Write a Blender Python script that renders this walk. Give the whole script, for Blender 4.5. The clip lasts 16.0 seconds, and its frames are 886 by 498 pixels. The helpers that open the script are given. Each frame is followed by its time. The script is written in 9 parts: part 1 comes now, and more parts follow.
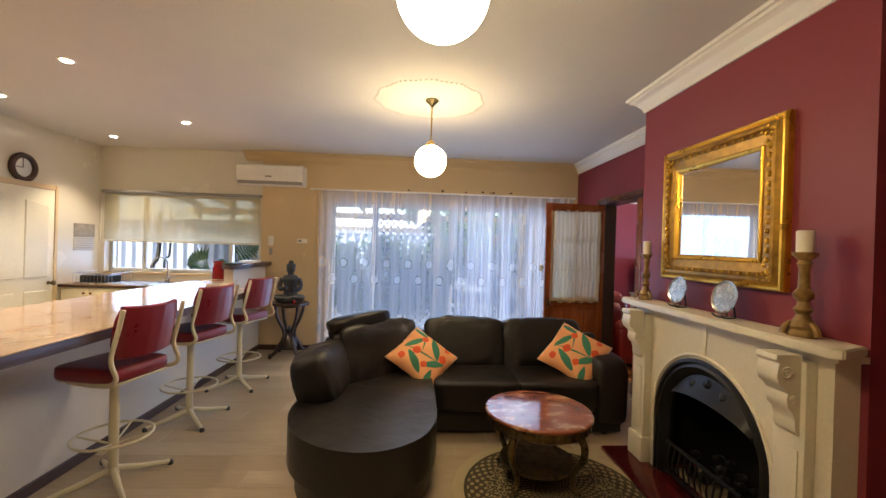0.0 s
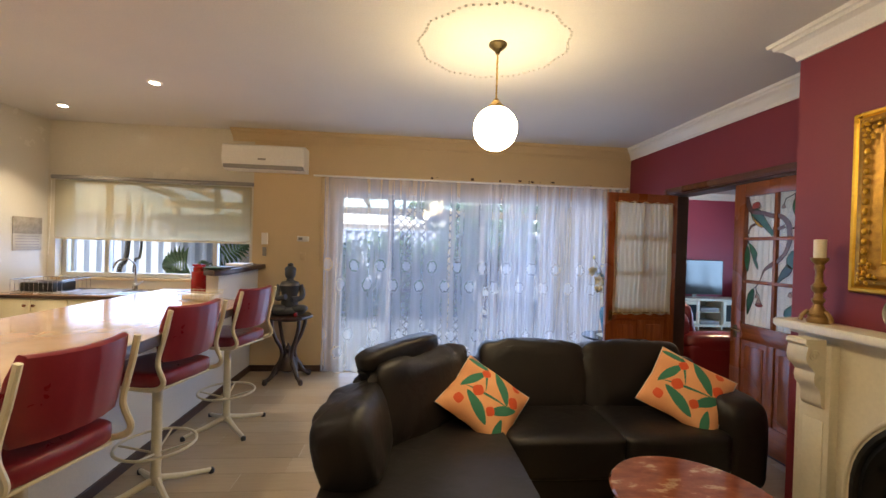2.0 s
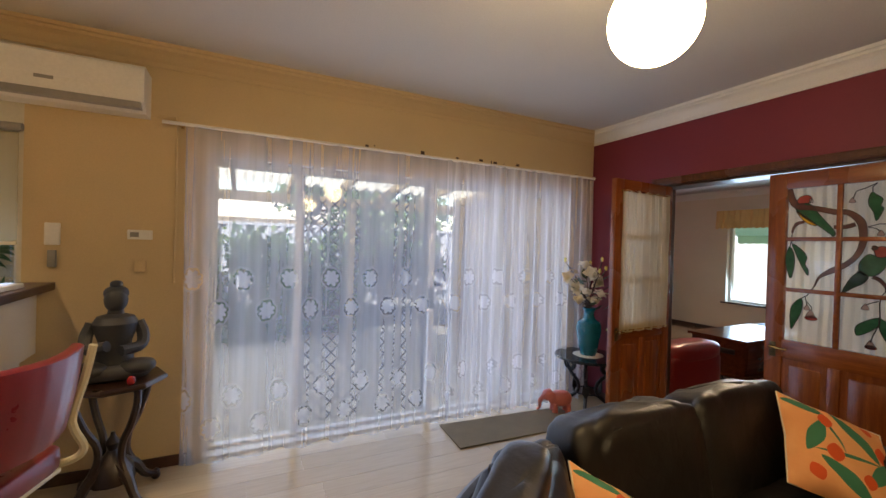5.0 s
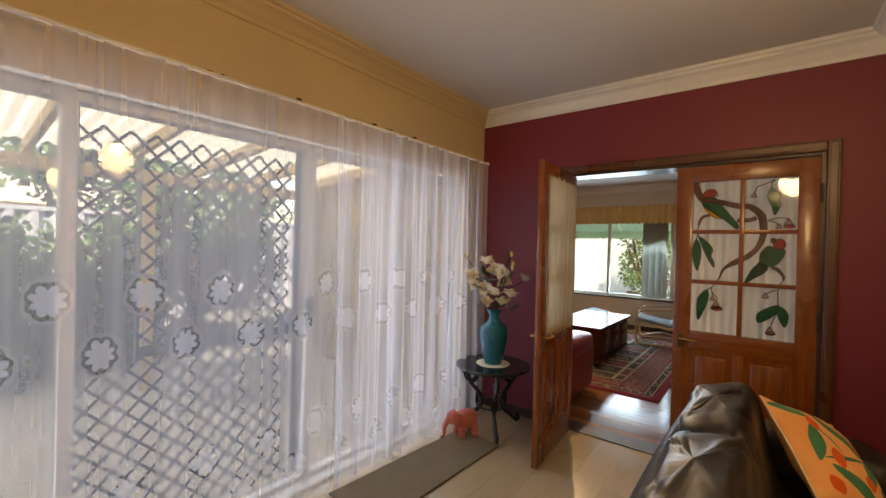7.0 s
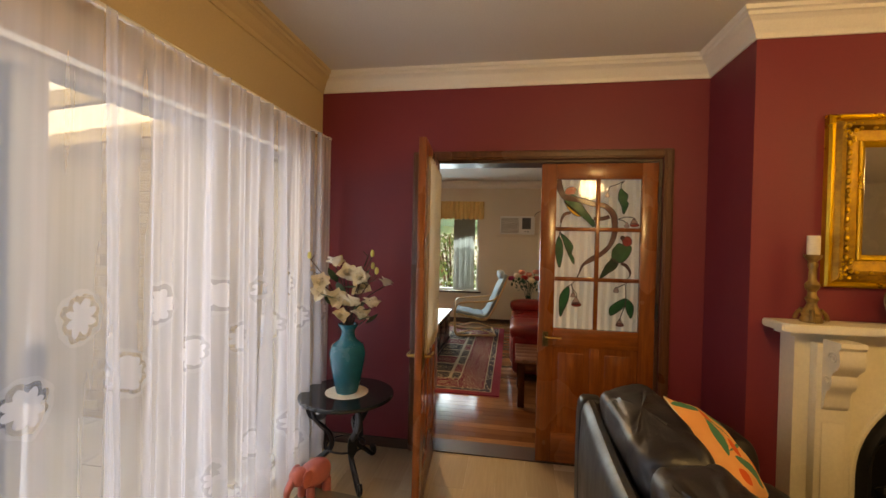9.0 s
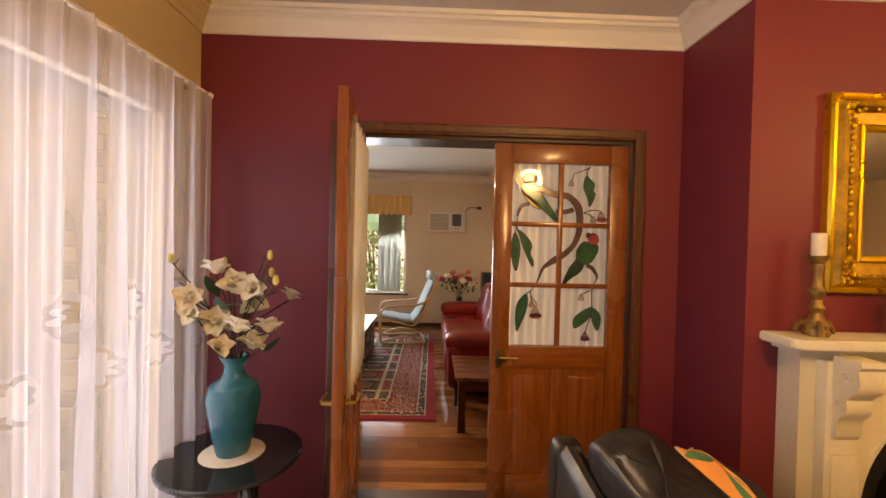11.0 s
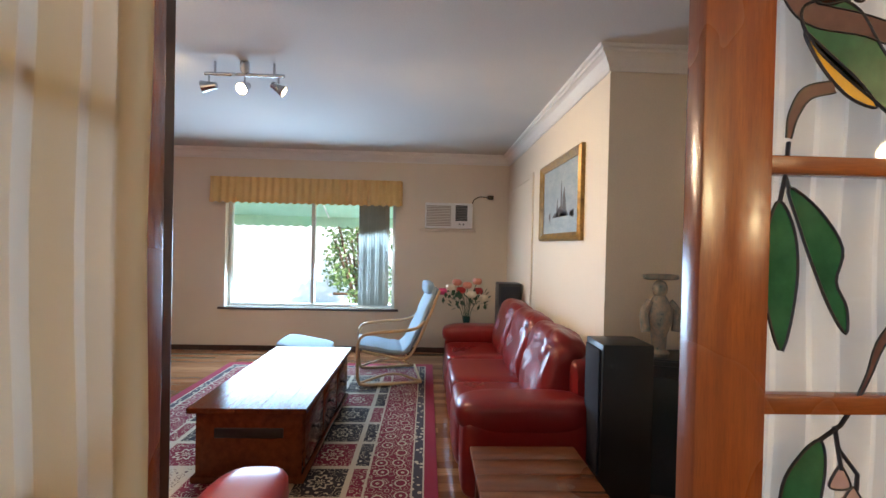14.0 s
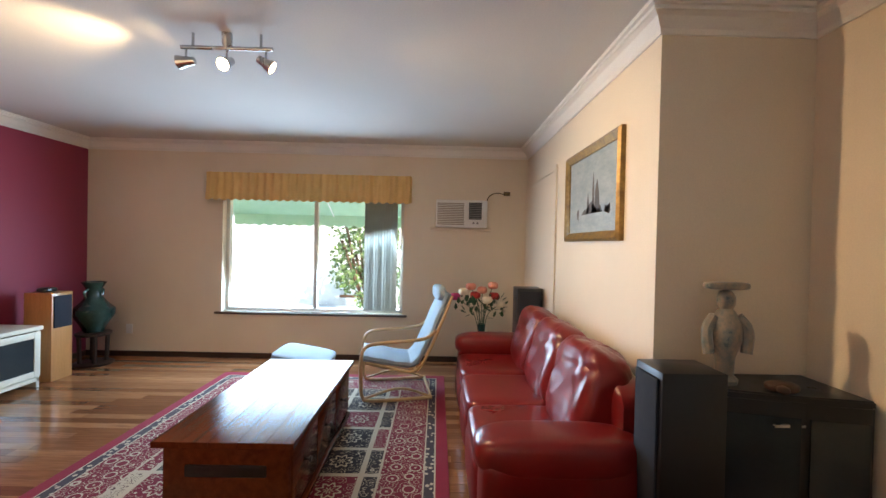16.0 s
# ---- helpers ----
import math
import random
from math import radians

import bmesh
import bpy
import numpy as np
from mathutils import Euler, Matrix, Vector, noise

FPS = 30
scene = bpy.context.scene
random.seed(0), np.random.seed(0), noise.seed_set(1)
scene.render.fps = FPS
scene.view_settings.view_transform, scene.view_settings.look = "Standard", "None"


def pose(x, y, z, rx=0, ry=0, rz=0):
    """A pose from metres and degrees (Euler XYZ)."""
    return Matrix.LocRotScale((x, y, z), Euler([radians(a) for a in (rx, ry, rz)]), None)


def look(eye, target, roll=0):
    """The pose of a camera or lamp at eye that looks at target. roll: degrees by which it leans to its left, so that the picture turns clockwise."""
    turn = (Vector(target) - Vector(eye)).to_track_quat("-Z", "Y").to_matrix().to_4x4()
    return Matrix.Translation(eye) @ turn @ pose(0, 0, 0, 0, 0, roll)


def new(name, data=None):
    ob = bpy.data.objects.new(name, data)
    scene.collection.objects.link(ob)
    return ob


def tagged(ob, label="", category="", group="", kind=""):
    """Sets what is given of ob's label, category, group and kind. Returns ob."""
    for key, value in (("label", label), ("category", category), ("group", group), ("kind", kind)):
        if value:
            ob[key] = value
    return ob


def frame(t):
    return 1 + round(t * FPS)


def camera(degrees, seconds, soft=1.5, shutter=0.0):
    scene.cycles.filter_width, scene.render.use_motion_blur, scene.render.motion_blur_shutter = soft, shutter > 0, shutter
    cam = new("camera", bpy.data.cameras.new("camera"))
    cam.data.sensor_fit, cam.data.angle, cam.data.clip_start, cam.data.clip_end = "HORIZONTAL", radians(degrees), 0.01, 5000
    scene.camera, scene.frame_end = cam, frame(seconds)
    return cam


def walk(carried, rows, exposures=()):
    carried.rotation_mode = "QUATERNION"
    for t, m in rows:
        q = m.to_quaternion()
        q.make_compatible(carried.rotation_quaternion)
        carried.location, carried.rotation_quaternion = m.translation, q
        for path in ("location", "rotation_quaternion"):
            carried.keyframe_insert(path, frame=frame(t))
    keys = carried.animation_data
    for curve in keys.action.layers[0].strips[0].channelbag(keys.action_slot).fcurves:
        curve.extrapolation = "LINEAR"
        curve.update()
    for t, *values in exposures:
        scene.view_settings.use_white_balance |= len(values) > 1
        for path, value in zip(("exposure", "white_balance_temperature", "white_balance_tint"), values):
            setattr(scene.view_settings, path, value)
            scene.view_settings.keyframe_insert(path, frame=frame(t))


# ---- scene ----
cam = camera(94.6, 16.0)
METRES, EYE, TILT, LEAN, TURN = 7.5, 1.475, 0.0, 0.0, -3.3
ROWS = [
    (0.0, 0.0, 0.0, 0.0, 0.01, -0.24, -1.72),
    (0.5, -0.0105, 0.0188, -0.0009, -0.93, -0.34, -1.7),
    (1.0, -0.0225, 0.0511, 0.0001, -1.4, -0.36, -1.73),
    (1.5, -0.0435, 0.0869, -0.0021, -1.59, -0.5, -1.68),
    (2.0, -0.0662, 0.1269, -0.0003, -1.73, -0.43, -1.73),
    (2.5, -0.0863, 0.1699, 0.0007, -2.34, -0.52, -1.7),
    (3.0, -0.1078, 0.2103, -0.0011, -3.94, -0.47, -1.68),
    (3.5, -0.1247, 0.2453, 0.0005, -6.94, -0.54, -1.61),
    (4.0, -0.1375, 0.273, 0.0019, -11.39, -0.53, -1.6),
    (6.5, -0.1725, 0.4423, -0.0002, -42.08, -0.33, -1.55),
    (7.0, -0.1618, 0.4776, -0.002, -48.46, -0.4, -1.47),
    (7.5, -0.1529, 0.5087, -0.0012, -55.63, -0.48, -1.45),
    (8.0, -0.1442, 0.5388, 0.0003, -63.2, -0.58, -1.37),
    (8.5, -0.1291, 0.559, -0.0006, -70.71, -0.63, -1.35),
    (9.0, -0.1154, 0.5727, 0.0005, -77.26, -0.65, -1.32),
    (9.5, -0.1084, 0.583, 0.0018, -82.21, -0.71, -1.32),
    (10.0, -0.0981, 0.5882, 0.0004, -85.44, -0.74, -1.32),
    (12.5, 0.0995, 0.607, 0.001, -88.97, -0.69, -1.41),
    (13.0, 0.1335, 0.6112, -0.0007, -89.03, -0.67, -1.33),
    (13.5, 0.1661, 0.6148, 0.0017, -89.0, -0.66, -1.3),
    (14.0, 0.1924, 0.6137, 0.0006, -88.91, -0.64, -1.26),
    (14.5, 0.2111, 0.6135, 0.0016, -89.01, -0.55, -1.38),
    (15.0, 0.2207, 0.6119, 0.0031, -88.77, -0.78, -1.29),
    (15.5, 0.2315, 0.6134, 0.0012, -88.35, -0.7, -1.3),
    (16.0, 0.249, 0.6178, 0.0012, -87.44, -0.66, -1.27),
]
# seconds, stops, white balance and tint
EXPOSURES = [(0.0, 1.4, 6800, 10), (4.0, 1.05, 7400, 11), (6.5, 0.95, 10300, 14), (8.0, 1.0, 12200, 15), (10.0, 1.42, 15500, 19), (12.5, 2.0, 16500, 36), (13.0, 2.05, 9100, 14), (14.0, 1.9, 7500, 11), (15.5, 2.0, 8200, 13), (16.0, 1.95, 8300, 13)]
walk(cam, [(t, pose(0, 0, EYE, TILT, LEAN, TURN) @ pose(METRES * x, METRES * y, METRES * z, 90 + pitch, roll, yaw)) for t, x, y, z, yaw, pitch, roll in ROWS], EXPOSURES)

# ---- world, sun, lamps ----
world = bpy.data.worlds.new("world")
scene.world = world
world.use_nodes = True
wn = world.node_tree
sky = wn.nodes.new("ShaderNodeTexSky")
sky.sky_type, sky.sun_disc = "NISHITA", False
SUN_EL, SUN_ROT = radians(46), radians(-145)
sky.sun_elevation, sky.sun_rotation = SUN_EL, SUN_ROT
wn.links.new(sky.outputs[0], wn.nodes["Background"].inputs[0])
wn.nodes["Background"].inputs[1].default_value = 0.15
scene.view_settings.exposure = 0.0

sun_data = bpy.data.lights.new("sun", "SUN")
sun_data.energy, sun_data.angle, sun_data.color = 5.0, radians(0.5), (1.0, 0.94, 0.85)
sun = new("sun", sun_data)
sun_dir = Vector((math.sin(SUN_ROT) * math.cos(SUN_EL), math.cos(SUN_ROT) * math.cos(SUN_EL), math.sin(SUN_EL)))
sun.matrix_basis = look(tuple(sun_dir * 30), (0, 0, 0))


def area_lamp(name, x, y, z, target, w, h, watts, color):
    d = bpy.data.lights.new(name, "AREA")
    d.shape, d.size, d.size_y, d.energy, d.color = "RECTANGLE", w, h, watts, color
    o = new(name, d)
    o.matrix_basis = look((x, y, z), target)
    return o


SKYLIGHT = (0.36, 0.55, 1.0)
GLOBE_POWER, SPOT_POWER, DOWN_POWER = 23.5, 60.0, 36.0
area_lamp("skylight_slider", 0.35, 5.84, 1.05, (0.35, 0, 0.8), 3.1, 2.0, 20, SKYLIGHT)
area_lamp("skylight_kitchen", -3.2, 5.92, 1.25, (-3.2, 0, 0.9), 2.0, 0.45, 6, SKYLIGHT)
area_lamp("skylight_lounge", 7.4, 6.05, 1.15, (0, 5.6, -1.2), 2.2, 1.1, 54, (0.34, 0.60, 1.0))


# ---- materials ----
def nodes_of(name):
    m = bpy.data.materials.new(name)
    m.use_nodes = True
    nt = m.node_tree
    return m, nt, nt.nodes, nt.links, nt.nodes["Principled BSDF"]


def ramp(nt, fac, stops):
    r = nt.nodes.new("ShaderNodeValToRGB")
    e = r.color_ramp.elements
    while len(e) < len(stops):
        e.new(0.5)
    for k, (p, c) in enumerate(stops):
        e[k].position, e[k].color = p, (*c, 1)
    nt.links.new(fac, r.inputs[0])
    return r.outputs[0]


def tex_noise(nt, scale, detail=4, rough=0.55, stretch=(1, 1, 1), coord="Object"):
    tc, mp, n = nt.nodes.new("ShaderNodeTexCoord"), nt.nodes.new("ShaderNodeMapping"), nt.nodes.new("ShaderNodeTexNoise")
    mp.inputs["Scale"].default_value = stretch
    nt.links.new(tc.outputs[coord], mp.inputs[0])
    nt.links.new(mp.outputs[0], n.inputs["Vector"])
    n.inputs["Scale"].default_value, n.inputs["Detail"].default_value, n.inputs["Roughness"].default_value = scale, detail, rough
    return n


def mix(nt, fac, a, b, mode="MIX"):
    m = nt.nodes.new("ShaderNodeMix")
    m.data_type, m.blend_type = "RGBA", mode
    for s, v in ((m.inputs[0], fac), (m.inputs[6], a), (m.inputs[7], b)):
        if hasattr(v, "is_linked"):
            nt.links.new(v, s)
        else:
            s.default_value = v if isinstance(v, (int, float)) else (*v, 1)
    return m.outputs[2]


def mapr(nt, v, a, b, c, d):
    m = nt.nodes.new("ShaderNodeMapRange")
    nt.links.new(v, m.inputs[0])
    for k, q in enumerate((a, b, c, d)):
        m.inputs[k + 1].default_value = q
    return m.outputs[0]


def bump(nt, bsdf, height, strength, dist=0.002):
    b = nt.nodes.new("ShaderNodeBump")
    b.inputs["Strength"].default_value, b.inputs["Distance"].default_value = strength, dist
    nt.links.new(height, b.inputs["Height"])
    nt.links.new(b.outputs[0], bsdf.inputs["Normal"])
    return b


def surf(name, c1, c2, scale=4.0, rough=0.5, metal=0.0, fine=60.0, relief=0.2, stretch=(1, 1, 1), coat=0.0, rvar=0.1, vary=0.0):
    """A surface whose colour wanders between c1 and c2 at one scale, with finer grain and relief over it."""
    m, nt, n, l, b = nodes_of(name)
    big = tex_noise(nt, scale, 5, 0.6, stretch)
    small = tex_noise(nt, fine, 4, 0.6, stretch)
    col = ramp(nt, big.outputs[0], ((0.3, c1), (0.7, c2)))
    col = mix(nt, mapr(nt, small.outputs[0], 0.3, 0.7, 0.0, 0.25), col, tuple(q * 0.72 for q in c1))
    if vary:
        oi = n.new("ShaderNodeObjectInfo")
        hs = n.new("ShaderNodeHueSaturation")
        l.new(mapr(nt, oi.outputs["Random"], 0, 1, 1 - vary, 1 + vary), hs.inputs["Value"])
        l.new(col, hs.inputs["Color"])
        col = hs.outputs[0]
    l.new(col, b.inputs["Base Color"])
    l.new(mapr(nt, big.outputs[0], 0.3, 0.7, max(rough - rvar, 0.02), min(rough + rvar, 1)), b.inputs["Roughness"])
    b.inputs["Metallic"].default_value = metal
    b.inputs["Coat Weight"].default_value = coat
    b.inputs["Coat Roughness"].default_value = 0.12
    if relief:
        bump(nt, b, small.outputs[0], relief)
    return m


def glow(name, color, strength):
    m, nt, n, l, b = nodes_of(name)
    b.inputs["Base Color"].default_value = (0.9, 0.88, 0.82, 1)
    b.inputs["Emission Color"].default_value, b.inputs["Emission Strength"].default_value = (*color, 1), strength
    return m


def wood(name, c1, c2, rough=0.35, along="x", grain=9.0, coat=0.2):
    st = {"x": (1.0, 14, 14), "y": (14, 1.0, 14), "z": (14, 14, 1.0)}[along]
    m, nt, n, l, b = nodes_of(name)
    g = tex_noise(nt, grain * 0.35, 7, 0.65, st)
    w = tex_noise(nt, 1.7, 3, 0.5)
    f = tex_noise(nt, grain * 3.0, 4, 0.7, st)
    col = ramp(nt, g.outputs[0], ((0.25, c1), (0.5, tuple((p + q) / 2 for p, q in zip(c1, c2))), (0.75, c2)))
    col = mix(nt, mapr(nt, w.outputs[0], 0.35, 0.7, 0.0, 0.35), col, c1)
    col = mix(nt, mapr(nt, f.outputs[0], 0.45, 0.75, 0.0, 0.4), col, tuple(q * 0.5 for q in c1))
    l.new(col, b.inputs["Base Color"])
    l.new(mapr(nt, w.outputs[0], 0.3, 0.7, rough - 0.08, rough + 0.1), b.inputs["Roughness"])
    b.inputs["Coat Weight"].default_value, b.inputs["Coat Roughness"].default_value = coat, 0.15
    bump(nt, b, f.outputs[0], 0.15)
    return m


MAROON = surf("maroon_paint", (0.195, 0.022, 0.035), (0.225, 0.028, 0.042), 1.2, 0.55, fine=140, relief=0.12)
# The maroon lightened, standing in for daylight missing on the lounge's north wall
LOUNGE_MAROON_LIT = surf("lounge_maroon_lit", (0.29, 0.034, 0.070), (0.33, 0.042, 0.080), 1.2, 0.55, fine=140, relief=0.12)
CREAM = surf("cream_paint", (0.60, 0.455, 0.27), (0.65, 0.50, 0.31), 1.1, 0.6, fine=120, relief=0.1)
KITCHEN_WHITE = surf("kitchen_gloss_paint", (0.65, 0.61, 0.52), (0.70, 0.66, 0.57), 1.1, 0.22, fine=90, relief=0.05)
LOUNGE_CREAM = surf("lounge_cream_paint", (0.72, 0.62, 0.48), (0.78, 0.68, 0.54), 1.0, 0.6, fine=120, relief=0.1)
BAR_WHITE = surf("bar_wall_paint", (0.70, 0.68, 0.64), (0.76, 0.74, 0.70), 1.3, 0.5, fine=110, relief=0.12)
CEIL = surf("ceiling_paint", (0.60, 0.57, 0.52), (0.65, 0.62, 0.57), 0.9, 0.8, fine=100, relief=0.08)
TRIMWHITE = surf("cornice_paint", (0.76, 0.73, 0.67), (0.8, 0.77, 0.71), 2.0, 0.55, fine=120, relief=0.05)
MANTELWHITE = surf("mantel_paint", (0.72, 0.66, 0.52), (0.78, 0.72, 0.58), 3.0, 0.4, fine=60, relief=0.15)
WHITEPLASTIC = surf("white_plastic", (0.78, 0.77, 0.74), (0.82, 0.81, 0.78), 3.0, 0.35, relief=0)
GREYPLASTIC = surf("grey_plastic", (0.25, 0.24, 0.23), (0.3, 0.29, 0.28), 3.0, 0.45, relief=0)
BLACKPLASTIC = surf("black_plastic", (0.012, 0.012, 0.013), (0.02, 0.02, 0.02), 3.0, 0.35, relief=0.05)
DOORWOOD = wood("varnished_door_timber", (0.17, 0.038, 0.011), (0.36, 0.10, 0.024), 0.25, "z", coat=0.35)
DOORWOOD_H = wood("varnished_rail_timber", (0.17, 0.038, 0.011), (0.36, 0.10, 0.024), 0.25, "y", coat=0.35)
FRAMEWOOD = wood("brown_architrave_timber", (0.075, 0.024, 0.010), (0.17, 0.058, 0.022), 0.3, "z", coat=0.2)
DARKTRIM = wood("dark_stained_trim", (0.035, 0.014, 0.008), (0.075, 0.03, 0.016), 0.4, "y")
DARKWOOD = wood("dark_carved_timber", (0.016, 0.007, 0.004), (0.04, 0.016, 0.009), 0.35, "z")


def leather(name, c1, c2, rough, coat=0.0, crease=0.6):
    """Soft leather with pulled creases over a fine grain."""
    m = surf(name, c1, c2, 3.0, rough, fine=170, relief=0, coat=coat)
    nt = m.node_tree
    b = nt.nodes["Principled BSDF"]
    warp = tex_noise(nt, 5.0, 2, 0.5)
    creases = nt.nodes.new("ShaderNodeTexNoise")
    creases.inputs["Scale"].default_value, creases.inputs["Detail"].default_value = 9.0, 3.0
    nt.links.new(warp.outputs[1], creases.inputs["Vector"])
    tc = nt.nodes.new("ShaderNodeTexCoord")
    ad = nt.nodes.new("ShaderNodeVectorMath")
    ad.operation = "MULTIPLY_ADD"
    ad.inputs[1].default_value = (0.25, 0.25, 0.25)
    nt.links.new(warp.outputs[1], ad.inputs[0])
    nt.links.new(tc.outputs["Object"], ad.inputs[2])
    nt.links.new(ad.outputs[0], creases.inputs["Vector"])
    first = bump(nt, b, creases.outputs[0], crease, 0.008)
    grain = bump(nt, b, tex_noise(nt, 170, 3, 0.6).outputs[0], 0.25, 0.002)
    nt.links.new(first.outputs[0], grain.inputs["Normal"])
    return m


LEATHER = leather("black_leather", (0.009, 0.007, 0.007), (0.015, 0.012, 0.011), 0.44)
REDLEATHER = surf("red_leather", (0.18, 0.010, 0.011), (0.20, 0.012, 0.013), 2.0, 0.30, fine=24, relief=0.04, coat=0.1, rvar=0.03)
REDVINYL = surf("maroon_vinyl", (0.17, 0.012, 0.02), (0.22, 0.018, 0.028), 5.0, 0.33, fine=120, relief=0.12, coat=0.15)
CREAMMETAL = surf("cream_enamel_steel", (0.66, 0.60, 0.44), (0.72, 0.66, 0.50), 8.0, 0.35, fine=90, relief=0.05)
GOLD = surf("gilded_plaster", (0.58, 0.32, 0.035), (0.78, 0.49, 0.08), 9.0, 0.33, metal=0.85, fine=70, relief=0.5)
GOLDDARK = surf("worn_gilding", (0.20, 0.10, 0.02), (0.55, 0.31, 0.055), 14.0, 0.4, metal=0.7, fine=60, relief=0.7)
AGEDGILT = surf("aged_gilt_timber", (0.16, 0.09, 0.03), (0.42, 0.26, 0.08), 16, 0.4, metal=0.35, fine=60, relief=0.5)
BRASS = surf("brass", (0.55, 0.36, 0.12), (0.66, 0.45, 0.17), 9.0, 0.28, metal=1.0, relief=0.05)
STEEL = surf("brushed_steel", (0.5, 0.5, 0.5), (0.6, 0.6, 0.6), 6.0, 0.25, metal=1.0, relief=0.05)
IRON = surf("cast_iron", (0.008, 0.008, 0.009), (0.02, 0.02, 0.02), 12.0, 0.4, metal=0.3, fine=60, relief=0.5)
GLOBE = glow("lit_opal_glass", (1.0, 0.80, 0.48), GLOBE_POWER)
MIRROR, _nt, _n, _l, _b = nodes_of("mirror_glass")
_b.inputs["Base Color"].default_value, _b.inputs["Metallic"].default_value, _b.inputs["Roughness"].default_value = (0.9, 0.9, 0.9, 1), 1.0, 0.01
GLASS, _nt, _n, _l, _b = nodes_of("clear_glass")
_tr, _gl, _mx, _lw, _pw, _ma = _n.new("ShaderNodeBsdfTransparent"), _n.new("ShaderNodeBsdfGlossy"), _n.new("ShaderNodeMixShader"), _n.new("ShaderNodeLayerWeight"), _n.new("ShaderNodeMath"), _n.new("ShaderNodeMath")
_gl.inputs["Roughness"].default_value = 0.02
_pw.operation, _ma.operation = "POWER", "MULTIPLY_ADD"
_pw.inputs[1].default_value, _ma.inputs[1].default_value, _ma.inputs[2].default_value = 5.0, 0.7, 0.03
_lw.inputs["Blend"].default_value = 0.5
_l.new(_lw.outputs["Facing"], _pw.inputs[0]); _l.new(_pw.outputs[0], _ma.inputs[0]); _l.new(_ma.outputs[0], _mx.inputs[0])
_l.new(_tr.outputs[0], _mx.inputs[1]); _l.new(_gl.outputs[0], _mx.inputs[2])
_l.new(_mx.outputs[0], _n["Material Output"].inputs[0])


# ---- mesh helpers ----
def bm_new():
    return bmesh.new()


def box(bm, x0, x1, y0, y1, z0, z1, bevel=0.0, seg=2, m=None):
    r = bmesh.ops.create_cube(bm, size=1)
    vs = r["verts"]
    for v in vs:
        v.co = Vector(((x0 + x1) / 2 + v.co.x * (x1 - x0), (y0 + y1) / 2 + v.co.y * (y1 - y0), (z0 + z1) / 2 + v.co.z * (z1 - z0)))
    if bevel:
        es = list({e for v in vs for e in v.link_edges})
        g = bmesh.ops.bevel(bm, geom=es, offset=bevel, segments=seg, profile=0.5, affect="EDGES")
        vs = list({v for f in g["faces"] for v in f.verts} | {v for v in vs if v.is_valid})
    if m is not None:
        bmesh.ops.transform(bm, matrix=m, verts=vs)
    return vs


def lathe(bm, prof, at=(0, 0, 0), seg=24, m=None):
    """Turned form: prof is a list of (radius, height), from one end to the other."""
    rings = []
    for r, z in prof:
        rings.append([bm.verts.new((at[0] + r * math.cos(2 * math.pi * k / seg), at[1] + r * math.sin(2 * math.pi * k / seg), at[2] + z)) for k in range(seg)])
    for a, b in zip(rings, rings[1:]):
        for k in range(seg):
            bm.faces.new((a[k], a[(k + 1) % seg], b[(k + 1) % seg], b[k]))
    bm.faces.new(rings[0][::-1])
    bm.faces.new(rings[-1])
    vs = [v for r in rings for v in r]
    if m is not None:
        bmesh.ops.transform(bm, matrix=m, verts=vs)
    return vs


def tube(bm, pts, r, seg=8, closed=False, flat=1.0):
    """Round bar along points; r a number or one for each point."""
    pts = [Vector(p) for p in pts]
    n = len(pts)
    rs = r if isinstance(r, (list, tuple)) else [r] * n
    rings, up = [], None
    for k, p in enumerate(pts):
        a, b = (pts[(k - 1) % n], pts[(k + 1) % n]) if closed else (pts[max(k - 1, 0)], pts[min(k + 1, n - 1)])
        d = (b - a).normalized()
        if up is None:
            up = d.orthogonal().normalized() if abs(d.z) > 0.9 else Vector((0, 0, 1))
        side = d.cross(up).normalized()
        up = side.cross(d).normalized()
        rings.append([bm.verts.new(p + (side * math.cos(2 * math.pi * j / seg) + up * math.sin(2 * math.pi * j / seg) * flat) * rs[k]) for j in range(seg)])
    pairs = list(zip(rings, rings[1:])) + ([(rings[-1], rings[0])] if closed else [])
    for a, b in pairs:
        for j in range(seg):
            bm.faces.new((a[j], a[(j + 1) % seg], b[(j + 1) % seg], b[j]))
    if not closed:
        bm.faces.new(rings[0][::-1])
        bm.faces.new(rings[-1])
    return [v for r_ in rings for v in r_]


def smooth_path(pts, n=6):
    """Catmull-Rom through the points."""
    P = [Vector(p) for p in pts]
    P = [2 * P[0] - P[1]] + P + [2 * P[-1] - P[-2]]
    out = []
    for k in range(1, len(P) - 2):
        for j in range(n):
            t = j / n
            a, b, c, d = P[k - 1:k + 3]
            out.append(0.5 * ((2 * b) + (c - a) * t + (2 * a - 5 * b + 4 * c - d) * t * t + (3 * b - 3 * c + d - a) * t ** 3))
    return out + [P[-2]]


def prism(bm, poly, z0, z1, m=None):
    """A flat outline (x, y) given thickness in z."""
    a = [bm.verts.new((x, y, z0)) for x, y in poly]
    b = [bm.verts.new((x, y, z1)) for x, y in poly]
    bm.faces.new(a[::-1])
    bm.faces.new(b)
    for k in range(len(poly)):
        bm.faces.new((a[k], a[(k + 1) % len(poly)], b[(k + 1) % len(poly)], b[k]))
    if m is not None:
        bmesh.ops.transform(bm, matrix=m, verts=a + b)
    return a + b


